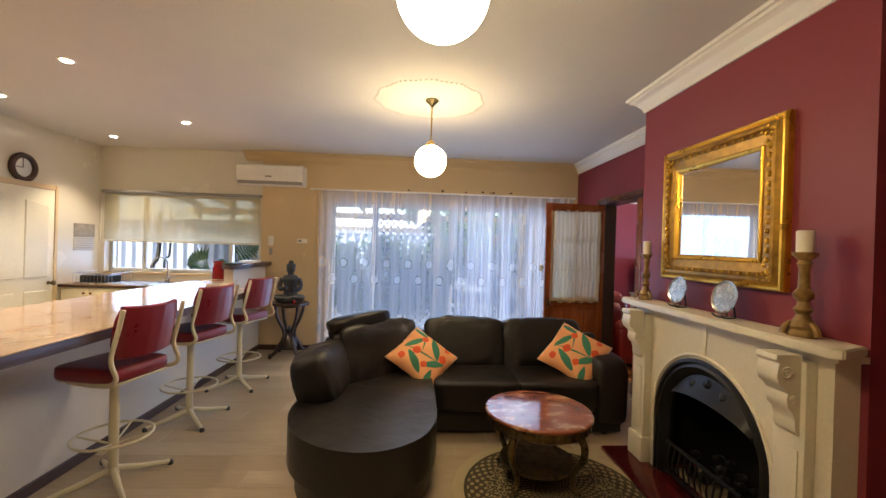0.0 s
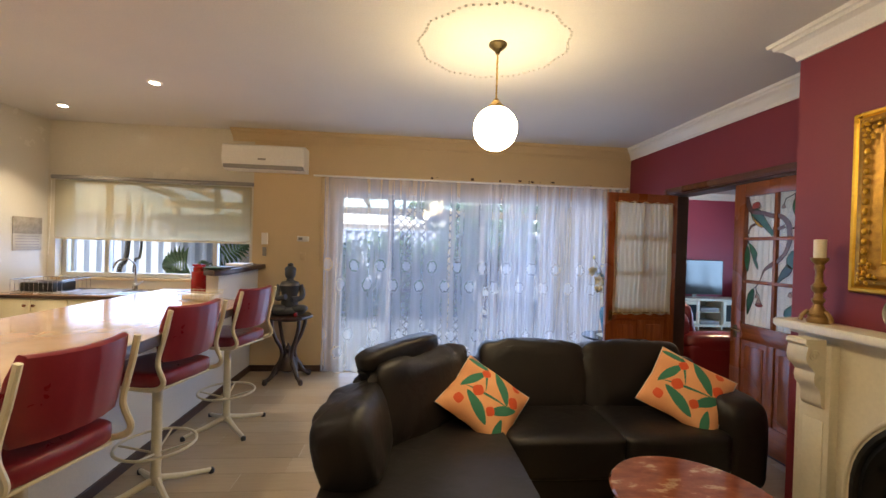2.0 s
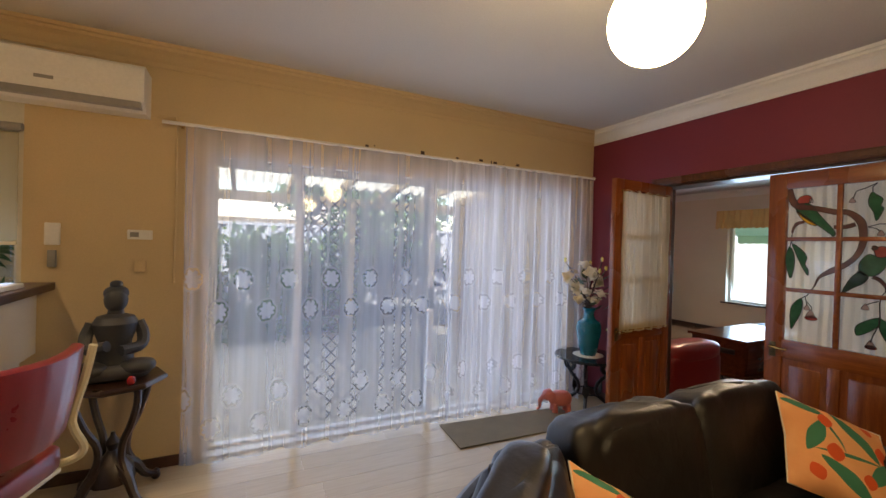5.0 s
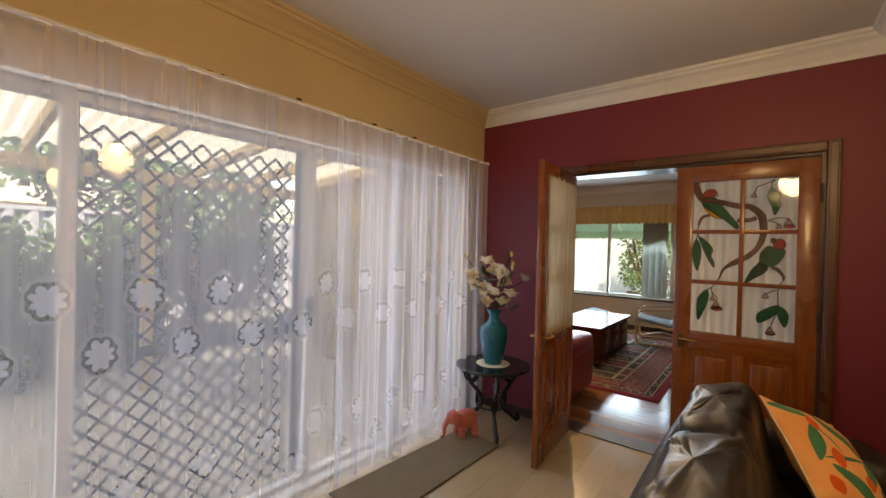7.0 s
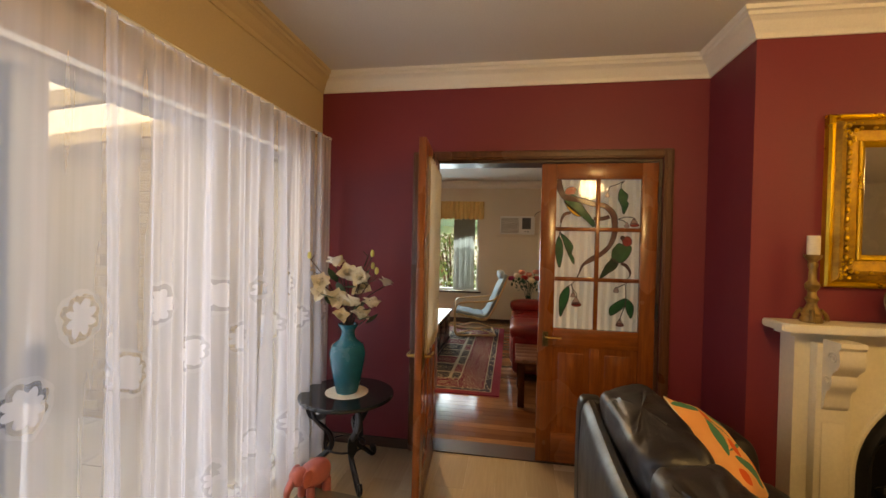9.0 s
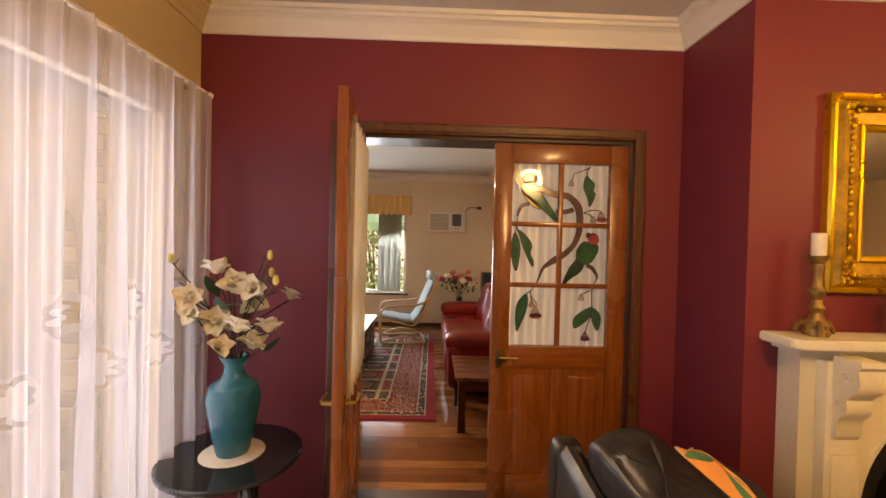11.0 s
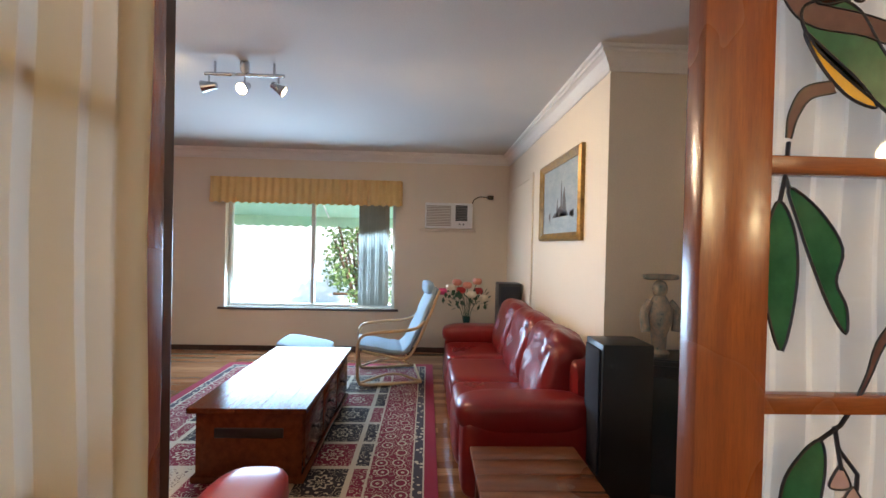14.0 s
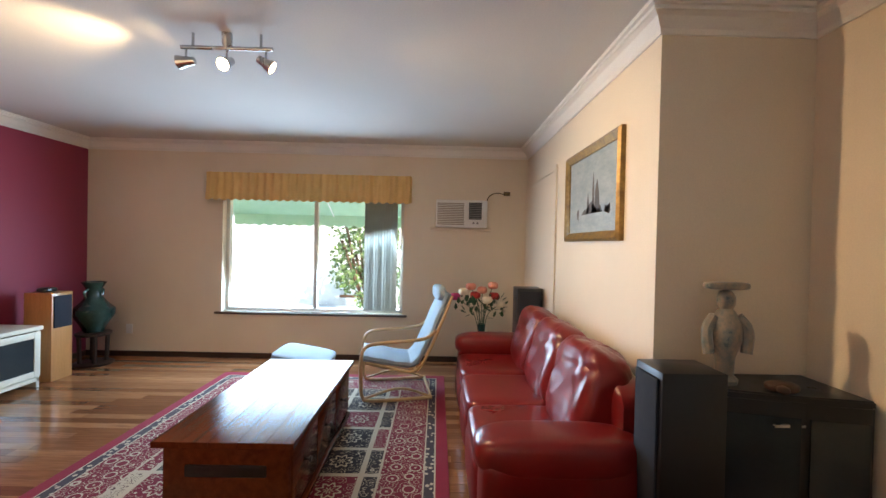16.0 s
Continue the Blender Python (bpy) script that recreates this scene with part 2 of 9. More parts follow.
def puff(bm, x0, x1, y0, y1, z0, z1, e=0.35, seg=12, m=None, sag=0.0):
    """A stuffed block: a superellipsoid with soft edges. e: 0 square, 1 round."""
    vs = []
    cx, cy, cz = (x0 + x1) / 2, (y0 + y1) / 2, (z0 + z1) / 2
    hx, hy, hz = (x1 - x0) / 2, (y1 - y0) / 2, (z1 - z0) / 2

    def sp(v, p):
        return math.copysign(abs(v) ** p, v)
    rows = []
    for i in range(1, seg):
        th = -math.pi / 2 + math.pi * i / seg
        row = []
        for j in range(2 * seg):
            ph = 2 * math.pi * j / (2 * seg)
            v = Vector((sp(math.cos(th), e) * sp(math.cos(ph), e), sp(math.cos(th), e) * sp(math.sin(ph), e), sp(math.sin(th), e)))
            row.append(bm.verts.new((cx + v.x * hx, cy + v.y * hy, cz + v.z * hz - (sag * (1 - v.x ** 2) * (1 - v.y ** 2) if v.z > 0 else 0))))
        rows.append(row)
        vs += row
    bo, to = bm.verts.new((cx, cy, z0)), bm.verts.new((cx, cy, z1 - sag))
    vs += [bo, to]
    n = 2 * seg
    for j in range(n):
        bm.faces.new((bo, rows[0][(j + 1) % n], rows[0][j]))
        bm.faces.new((to, rows[-1][j], rows[-1][(j + 1) % n]))
        for a, b in zip(rows, rows[1:]):
            bm.faces.new((a[j], a[(j + 1) % n], b[(j + 1) % n], b[j]))
    if m is not None:
        bmesh.ops.transform(bm, matrix=m, verts=vs)
    return vs


def finish(name, bm, material, smooth):
    bmesh.ops.recalc_face_normals(bm, faces=bm.faces)
    me = bpy.data.meshes.new(name)
    bm.to_mesh(me)
    bm.free()
    if smooth:
        for p in me.polygons:
            p.use_smooth = True
        me.set_sharp_from_angle(angle=radians(38))
    me.materials.append(material)
    return me


WORLD_AT = {}


def thing(name, at, label, category, group="", rz=0.0):
    """An empty at a thing's base; its parts are meshes under it."""
    o = new(name)
    o.matrix_basis = pose(*at, 0, 0, rz)
    WORLD_AT[name] = at
    o["base"] = list(at)
    return tagged(o, label, category, group)


def part(name, bm, material, parent, label="", smooth=True, world=False):
    """One mesh under a thing or a part. world: its points are in the room's own metres."""
    if world:
        top = parent
        while top.parent:
            top = top.parent
        bmesh.ops.transform(bm, matrix=top.matrix_basis.inverted(), verts=bm.verts)
    o = new(name, finish(name, bm, material, smooth))
    o.parent = parent
    return tagged(o, label)


def single(name, bm, material, label, category, group="", smooth=True, at=None):
    """A thing of one mesh, given in the room's metres."""
    if at:
        bmesh.ops.translate(bm, vec=-Vector(at), verts=bm.verts)
    o = new(name, finish(name, bm, material, smooth))
    if at:
        o.matrix_basis = pose(*at)
    return tagged(o, label, category, group)


def structure(name, bm, material, label, category, smooth=False, parent=None):
    o = new(name, finish(name, bm, material, smooth))
    if parent:
        o.parent = parent
        return tagged(o, label)
    return tagged(o, label, category, "", "structure")


def wall(bm, axis, a0, a1, c0, c1, z0, z1, holes=()):
    """A wall along an axis, c0 to c1 thick, with openings (from, to, bottom, top)."""
    def b(s, e, zb, zt):
        if e - s > 1e-4 and zt - zb > 1e-4:
            box(bm, *((s, e, c0, c1) if axis == "x" else (c0, c1, s, e)), zb, zt)
    at = a0
    for s, e, zb, zt in sorted(holes):
        b(at, s, z0, z1)
        b(s, e, z0, zb)
        b(s, e, zt, z1)
        at = e
    b(at, a1, z0, z1)


# ---- structure ----
CEIL_Z = 2.70
NORTH, EAST, WEST, SOUTH = 5.74, 2.24, -4.30, -2.6
BREAST_X, BREAST_S, BREAST_N = 1.74, 1.47, 3.11
L_NORTH, L_EAST, L_SOUTH, L_WEST = 8.90, 7.30, 2.60, 2.43
DOOR_S, DOOR_N, DOOR_T = 3.375, 4.975, 2.07

bm = bm_new(); box(bm, WEST - 0.25, 2.36, SOUTH - 0.25, NORTH + 0.25, -0.1, 0.0)
FLOORMAT = surf("pale_floor", (0.52, 0.43, 0.31), (0.60, 0.50, 0.37), 2.0, 0.3, fine=40, relief=0.05)
structure("floor_family_room", bm, FLOORMAT, "pale cream polished floor of the family room", "floor")
bm = bm_new(); wall(bm, "x", -2.17, EAST, NORTH, NORTH + 0.25, 0, CEIL_Z, [(-1.24, 1.94, 0.0, 2.05)])
structure("wall_north", bm, CREAM, "cream painted wall with a wide sliding door opening", "wall")
bm = bm_new(); wall(bm, "x", WEST - 0.25, -2.17, NORTH, NORTH + 0.25, 0, CEIL_Z, [(-4.22, -2.19, 1.02, 2.09)])
structure("wall_north_kitchen", bm, KITCHEN_WHITE, "glossy off-white kitchen wall with a window opening", "wall")
bm = bm_new(); wall(bm, "y", SOUTH - 0.25, NORTH, EAST, 2.36, 0, CEIL_Z, [(DOOR_S, DOOR_N, 0, DOOR_T)])
structure("wall_east", bm, MAROON, "maroon painted wall with a double door opening", "wall")
bm = bm_new(); wall(bm, "y", L_SOUTH, L_NORTH, 2.36, L_WEST, 0, CEIL_Z, [(DOOR_S, DOOR_N, 0, DOOR_T)])
structure("wall_lounge_west", bm, LOUNGE_CREAM, "cream painted lounge wall around the double doors", "wall")
bm = bm_new(); box(bm, WEST - 0.25, WEST, SOUTH, NORTH, 0, CEIL_Z)
structure("wall_west", bm, KITCHEN_WHITE, "glossy off-white kitchen wall", "wall")
bm = bm_new(); box(bm, WEST - 0.25, EAST, SOUTH - 0.25, SOUTH, 0, CEIL_Z)
structure("wall_south", bm, CREAM, "cream painted wall", "wall")
bm = bm_new()
wall(bm, "y", BREAST_S, BREAST_N, BREAST_X, EAST, 0, CEIL_Z, [(1.90, 2.72, 0, 0.90)])
box(bm, EAST - 0.1, EAST, 1.90, 2.72, 0, 0.9)
structure("chimney_breast", bm, MAROON, "maroon painted chimney breast above the fireplace", "wall")
bm = bm_new(); box(bm, WEST - 0.25, 2.36, SOUTH - 0.25, NORTH + 0.25, CEIL_Z, CEIL_Z + 0.1)
structure("ceiling", bm, CEIL, "matt off-white plaster ceiling", "ceiling")
bm = bm_new(); box(bm, 2.36, L_EAST + 0.25, L_SOUTH - 0.25, L_NORTH + 0.25, -0.1, 0.0)
structure("floor_lounge", bm, wood("jarrah_floor", (0.10, 0.03, 0.012), (0.28, 0.10, 0.04), 0.25, "y"), "polished jarrah floorboards", "floor")
bm = bm_new(); wall(bm, "y", L_SOUTH - 0.25, L_NORTH + 0.25, L_EAST, L_EAST + 0.25, 0, CEIL_Z, [(4.95, 7.22, 0.58, 2.05)])
structure("wall_lounge_east", bm, LOUNGE_CREAM, "cream painted lounge wall with a wide window", "wall")
bm = bm_new(); box(bm, L_WEST, L_EAST, L_NORTH, L_NORTH + 0.25, 0, CEIL_Z)
structure("wall_lounge_north", bm, LOUNGE_MAROON_LIT, "maroon painted lounge feature wall", "wall")
bm = bm_new(); box(bm, L_WEST - 0.13, L_EAST, L_SOUTH - 0.25, L_SOUTH, 0, CEIL_Z); box(bm, 4.21, L_EAST, L_SOUTH, 3.40, 0, CEIL_Z)
structure("wall_lounge_south", bm, LOUNGE_CREAM, "cream painted lounge wall with a projecting part", "wall")
bm = bm_new(); box(bm, 2.36, L_EAST + 0.25, L_SOUTH - 0.25, L_NORTH + 0.25, CEIL_Z, CEIL_Z + 0.1)
structure("ceiling_lounge", bm, CEIL, "off-white lounge ceiling", "ceiling")


def cornice(name, path, mat=TRIMWHITE, first=0, last=99, label="white stepped plaster cornice"):
    """A stepped plaster cornice swept along the wall tops; path runs with the room on its left."""
    prof = [(0, -0.125), (0.012, -0.125), (0.018, -0.10), (0.032, -0.085), (0.055, -0.055), (0.078, -0.042), (0.088, -0.040), (0.090, -0.022), (0.108, -0.020), (0.112, 0), (0, 0)]
    b = bm_new()
    P = [Vector((x, y)) for x, y in path]
    rings = []
    for k, p in enumerate(P):
        d0 = (p - P[k - 1]).normalized() if k else (P[1] - p).normalized()
        d1 = (P[k + 1] - p).normalized() if k < len(P) - 1 else d0
        n0, n1 = Vector((-d0.y, d0.x)), Vector((-d1.y, d1.x))
        mdir = (n0 + n1) / max(1 + n0.dot(n1), 0.2)
        rings.append([b.verts.new((p.x + mdir.x * o, p.y + mdir.y * o, CEIL_Z + z - 0.001)) for o, z in prof])
    kept = rings[first:last + 1]
    for a, c in zip(kept, kept[1:]):
        for j in range(len(prof)):
            b.faces.new((a[j], a[(j + 1) % len(prof)], c[(j + 1) % len(prof)], c[j]))
    b.faces.new(kept[0]); b.faces.new(kept[-1][::-1])
    bmesh.ops.delete(b, geom=[v for v in b.verts if not v.link_faces], context="VERTS")
    return structure(name, b, mat, label, "cornice")


FAMILY_TOPS = [(EAST, SOUTH), (EAST, BREAST_S), (BREAST_X, BREAST_S), (BREAST_X, BREAST_N), (EAST, BREAST_N), (EAST, NORTH), (-2.4, NORTH)]
cornice("cornice_family_room", FAMILY_TOPS, last=5)
cornice("cornice_family_room_north", FAMILY_TOPS, CREAM, 5, 6, "cream stepped plaster cornice in the wall's colour")
cornice("cornice_lounge", [(L_WEST, L_SOUTH), (4.21, L_SOUTH), (4.21, 3.40), (L_EAST, 3.40), (L_EAST, L_NORTH), (L_WEST, L_NORTH), (L_WEST, L_SOUTH)])


# ---- patterned materials ----
def math_node(nt, op, a, b=0.0, c=0.0):
    n = nt.nodes.new("ShaderNodeMath")
    n.operation = op
    for s, v in zip(n.inputs, (a, b, c)):
        if hasattr(v, "is_linked"):
            nt.links.new(v, s)
        else:
            s.default_value = v
    return n.outputs[0]


def coords(nt):
    tc, sp = nt.nodes.new("ShaderNodeTexCoord"), nt.nodes.new("ShaderNodeSeparateXYZ")
    nt.links.new(tc.outputs["Object"], sp.inputs[0])
    return tc.outputs["Object"], sp.outputs


def ellipse_mask(nt, u, v, cx, cy, a, b, ang):
    """1 inside a leaf-shaped oval in the plane (u, v), else 0."""
    c, s = math.cos(radians(ang)), math.sin(radians(ang))
    du, dv = math_node(nt, "SUBTRACT", u, cx), math_node(nt, "SUBTRACT", v, cy)
    p = math_node(nt, "ADD", math_node(nt, "MULTIPLY", du, c / a), math_node(nt, "MULTIPLY", dv, s / a))
    q = math_node(nt, "ADD", math_node(nt, "MULTIPLY", du, -s / b), math_node(nt, "MULTIPLY", dv, c / b))
    r = math_node(nt, "ADD", math_node(nt, "POWER", math_node(nt, "ABSOLUTE", p), 1.5), math_node(nt, "POWER", math_node(nt, "ABSOLUTE", q), 1.5))
    return math_node(nt, "LESS_THAN", r, 1.0)


def printed_cotton():
    m, nt, n, l, b = nodes_of("printed_cushion_cotton")
    _, (x, y, z) = coords(nt)
    col = mix(nt, mapr(nt, tex_noise(nt, 5).outputs[0], 0.4, 0.6, 0, 1), (0.85, 0.42, 0.20), (0.80, 0.36, 0.16))
    for cx, cy, a, bb, ang in ((-0.12, 0.02, 0.11, 0.032, 60), (0.03, 0.12, 0.10, 0.03, -25), (0.1, -0.05, 0.12, 0.034, 40), (-0.04, -0.12, 0.10, 0.03, -40), (0.17, 0.14, 0.08, 0.026, 75), (-0.17, -0.15, 0.08, 0.026, 10), (-0.02, 0.0, 0.14, 0.008, 100), (0.1, 0.06, 0.12, 0.007, 20)):
        col = mix(nt, ellipse_mask(nt, x, y, cx, cy, a, bb, ang), col, (0.04, 0.20, 0.12))
    for cx, cy, a, bb, ang in ((-0.03, 0.06, 0.04, 0.035, 0), (0.12, 0.07, 0.035, 0.03, 0), (-0.14, 0.13, 0.035, 0.03, 30), (0.06, -0.15, 0.04, 0.034, 0), (-0.1, -0.06, 0.03, 0.028, 0), (0.18, -0.13, 0.03, 0.026, 0)):
        col = mix(nt, ellipse_mask(nt, x, y, cx, cy, a, bb, ang), col, (0.72, 0.10, 0.03))
    l.new(col, b.inputs["Base Color"])
    b.inputs["Roughness"].default_value = 0.85
    bump(nt, b, tex_noise(nt, 500, 2).outputs[0], 0.3, 0.001)
    return m


def persian_wool(lx, ly):
    """Panelled carpet, lx by ly metres round its own centre."""
    m, nt, n, l, b = nodes_of("panelled_carpet_wool")
    obj, (x, y, z) = coords(nt)
    ax, ay = math_node(nt, "ABSOLUTE", x), math_node(nt, "ABSOLUTE", y)
    d = math_node(nt, "MINIMUM", math_node(nt, "SUBTRACT", lx / 2, ax), math_node(nt, "SUBTRACT", ly / 2, ay))
    RED, CRM, BLK = (0.185, 0.006, 0.022), (0.50, 0.42, 0.31), (0.020, 0.014, 0.016)
    # field: panels
    cell, gap = 0.33, 0.018
    gx, gy = math_node(nt, "DIVIDE", x, cell), math_node(nt, "DIVIDE", y, cell)
    fx, fy = math_node(nt, "FRACT", gx), math_node(nt, "FRACT", gy)
    ix, iy = math_node(nt, "FLOOR", gx), math_node(nt, "FLOOR", gy)
    k = math_node(nt, "FLOORED_MODULO", math_node(nt, "ADD", ix, math_node(nt, "MULTIPLY", iy, 2)), 3)
    ground = mix(nt, math_node(nt, "GREATER_THAN", k, 0.5), RED, BLK)
    pale = math_node(nt, "MULTIPLY", math_node(nt, "GREATER_THAN", k, 1.5), math_node(nt, "GREATER_THAN", y, 0.33))
    ground = mix(nt, pale, ground, CRM)
    vo = n.new("ShaderNodeTexVoronoi"); vo.inputs["Scale"].default_value = 17
    l.new(obj, vo.inputs["Vector"])
    petals = math_node(nt, "GREATER_THAN", math_node(nt, "SINE", math_node(nt, "MULTIPLY", vo.outputs["Distance"], 22)), 0.86)
    cx_, cy_ = math_node(nt, "SUBTRACT", fx, 0.5), math_node(nt, "SUBTRACT", fy, 0.5)
    rr = math_node(nt, "SQRT", math_node(nt, "ADD", math_node(nt, "POWER", cx_, 2), math_node(nt, "POWER", cy_, 2)))
    ang = math_node(nt, "ARCTAN2", cy_, cx_)
    lobes = math_node(nt, "ADD", rr, math_node(nt, "MULTIPLY", math_node(nt, "SINE", math_node(nt, "MULTIPLY", ang, 8)), 0.04))
    med = math_node(nt, "GREATER_THAN", math_node(nt, "SINE", math_node(nt, "MULTIPLY", lobes, 42)), 0.45)
    inmed = math_node(nt, "LESS_THAN", lobes, 0.3)
    pat = math_node(nt, "ADD", math_node(nt, "MULTIPLY", med, inmed), math_node(nt, "MULTIPLY", petals, math_node(nt, "SUBTRACT", 1.0, inmed)))
    motif = mix(nt, pale, CRM, (0.10, 0.05, 0.05))
    field = mix(nt, math_node(nt, "MINIMUM", pat, 1.0), ground, motif)
    e = math_node(nt, "MINIMUM", math_node(nt, "MINIMUM", fx, math_node(nt, "SUBTRACT", 1.0, fx)), math_node(nt, "MINIMUM", fy, math_node(nt, "SUBTRACT", 1.0, fy)))
    field = mix(nt, math_node(nt, "LESS_THAN", e, gap / cell), field, CRM)
    # border: large rosettes on red
    u = math_node(nt, "ADD", x, y)
    vb = n.new("ShaderNodeTexVoronoi"); vb.inputs["Scale"].default_value = 8.0
    vb.inputs["Randomness"].default_value = 0.35
    l.new(obj, vb.inputs["Vector"])
    ros = math_node(nt, "GREATER_THAN", math_node(nt, "SINE", math_node(nt, "MULTIPLY", vb.outputs["Distance"], 26)), 0.62)
    near = math_node(nt, "LESS_THAN", vb.outputs["Distance"], 0.36)
    bpat = math_node(nt, "MINIMUM", math_node(nt, "ADD", math_node(nt, "MULTIPLY", ros, near), math_node(nt, "MULTIPLY", petals, math_node(nt, "SUBTRACT", 1.0, near))), 1.0)
    border = mix(nt, bpat, RED, CRM)
    wv = n.new("ShaderNodeTexVoronoi"); wv.inputs["Scale"].default_value = 22
    l.new(obj, wv.inputs["Vector"])
    guard = mix(nt, math_node(nt, "GREATER_THAN", wv.outputs["Distance"], 0.3), CRM, (0.05, 0.04, 0.05))
    col = field
    for lim, c in ((0.45, CRM), (0.435, border), (0.165, CRM), (0.155, guard), (0.095, CRM), (0.085, (0.26, 0.008, 0.030))):
        col = mix(nt, math_node(nt, "LESS_THAN", d, lim), col, c)
    wear = tex_noise(nt, 2.5)
    col = mix(nt, mapr(nt, wear.outputs[0], 0.4, 0.7, 0.0, 0.05), col, (0.3, 0.2, 0.17))
    l.new(col, b.inputs["Base Color"])
    b.inputs["Roughness"].default_value = 0.95
    bump(nt, b, tex_noise(nt, 350, 3).outputs[0], 0.6, 0.003)
    return m


def round_rug_wool():
    m, nt, n, l, b = nodes_of("round_rug_wool")
    obj, (x, y, z) = coords(nt)
    r = math_node(nt, "SQRT", math_node(nt, "ADD", math_node(nt, "POWER", x, 2), math_node(nt, "POWER", y, 2)))
    ang = math_node(nt, "ARCTAN2", y, x)
    vo = n.new("ShaderNodeTexVoronoi"); vo.inputs["Scale"].default_value = 24
    l.new(obj, vo.inputs["Vector"])
    spots = math_node(nt, "GREATER_THAN", math_node(nt, "SINE", math_node(nt, "MULTIPLY", vo.outputs["Distance"], 15)), 0.35)
    dash = math_node(nt, "GREATER_THAN", math_node(nt, "MULTIPLY", math_node(nt, "SINE", math_node(nt, "MULTIPLY", ang, 40)), math_node(nt, "SINE", math_node(nt, "MULTIPLY", r, 110))), 0.25)
    DARK, TAN = (0.06, 0.045, 0.022), (0.30, 0.23, 0.12)
    col = mix(nt, spots, DARK, TAN)
    mid = mix(nt, dash, DARK, TAN)
    col = mix(nt, math_node(nt, "GREATER_THAN", r, 0.28), mid, col)
    for lim, c in ((0.41, mid), (0.53, (0.05, 0.04, 0.02)), (0.55, (0.42, 0.34, 0.20))):
        col = mix(nt, math_node(nt, "GREATER_THAN", r, lim), col, c)
    l.new(col, b.inputs["Base Color"])
    b.inputs["Roughness"].default_value = 0.95
    bump(nt, b, tex_noise(nt, 300, 3).outputs[0], 0.6, 0.003)
    return m


def sheer(name, color, open_share, rings=True, weave=0.16):
    """Net curtain: part of the light passes straight, the rest is scattered; embroidered rings are cut out."""
    m, nt, n, l, b = nodes_of(name)
    obj, (x, y, z) = coords(nt)
    tr, df, ts, mx, ms = n.new("ShaderNodeBsdfTransparent"), n.new("ShaderNodeBsdfDiffuse"), n.new("ShaderNodeBsdfTranslucent"), n.new("ShaderNodeMixShader"), n.new("ShaderNodeMixShader")
    for s in (df, ts):
        s.inputs["Color"].default_value = (*color, 1)
    l.new(df.outputs[0], mx.inputs[1]); l.new(ts.outputs[0], mx.inputs[2]); mx.inputs[0].default_value = 0.6
    share = mapr(nt, tex_noise(nt, 3.0, 3, 0.6, (4, 1, 0.12)).outputs[0], 0.35, 0.65, open_share - weave * 0.5, open_share + weave * 0.5)
    if rings:
        for row, (zc, off) in enumerate(((1.20, 0.0), (0.98, 0.14), (0.42, 0.05), (0.22, 0.17))):
            u = math_node(nt, "SUBTRACT", math_node(nt, "MULTIPLY", math_node(nt, "FRACT", math_node(nt, "DIVIDE", math_node(nt, "ADD", x, off + 5.0), 0.29)), 0.29), 0.145)
            v = math_node(nt, "SUBTRACT", z, zc)
            rr = math_node(nt, "SQRT", math_node(nt, "ADD", math_node(nt, "POWER", math_node(nt, "MULTIPLY", u, 1.25), 2), math_node(nt, "POWER", v, 2)))
            an = math_node(nt, "ABSOLUTE", math_node(nt, "SINE", math_node(nt, "MULTIPLY", math_node(nt, "ARCTAN2", v, u), 4)))
            rr = math_node(nt, "ADD", rr, mapr(nt, tex_noise(nt, 14.0, 3, 0.6).outputs[0], 0.25, 0.75, -0.010, 0.010))
            petal = math_node(nt, "ADD", math_node(nt, "MULTIPLY", an, 0.022), 0.040)
            flower = math_node(nt, "LESS_THAN", rr, petal)
            disc = math_node(nt, "LESS_THAN", rr, math_node(nt, "ADD", math_node(nt, "MULTIPLY", an, 0.010), 0.066))
            cut = math_node(nt, "SUBTRACT", disc, flower)
            rim = math_node(nt, "SUBTRACT", math_node(nt, "LESS_THAN", rr, 0.088), disc)
            share = math_node(nt, "ADD", share, math_node(nt, "MULTIPLY", cut, 0.11))
            share = math_node(nt, "SUBTRACT", share, math_node(nt, "MULTIPLY", flower, 0.14))
            share = math_node(nt, "SUBTRACT", share, math_node(nt, "MULTIPLY", rim, 0.04))
    share = math_node(nt, "MINIMUM", math_node(nt, "MAXIMUM", share, 0.03), 0.95)
    l.new(share, ms.inputs[0]); l.new(mx.outputs[0], ms.inputs[1]); l.new(tr.outputs[0], ms.inputs[2])
    l.new(ms.outputs[0], n["Material Output"].inputs[0])
    return m


def marble_top():
    m, nt, n, l, b = nodes_of("rosso_marble")
    w = tex_noise(nt, 7, 6, 0.6, (1, 1.9, 1))
    v = tex_noise(nt, 16, 5, 0.7)
    col = ramp(nt, w.outputs[0], ((0.35, (0.20, 0.05, 0.025)), (0.55, (0.33, 0.10, 0.05)), (0.63, (0.62, 0.38, 0.22)), (0.7, (0.35, 0.11, 0.06))))
    col = mix(nt, mapr(nt, v.outputs[0], 0.5, 0.7, 0, 0.5), col, (0.22, 0.06, 0.03))
    l.new(col, b.inputs["Base Color"])
    b.inputs["Roughness"].default_value, b.inputs["Coat Weight"].default_value = 0.12, 0.5
    return m


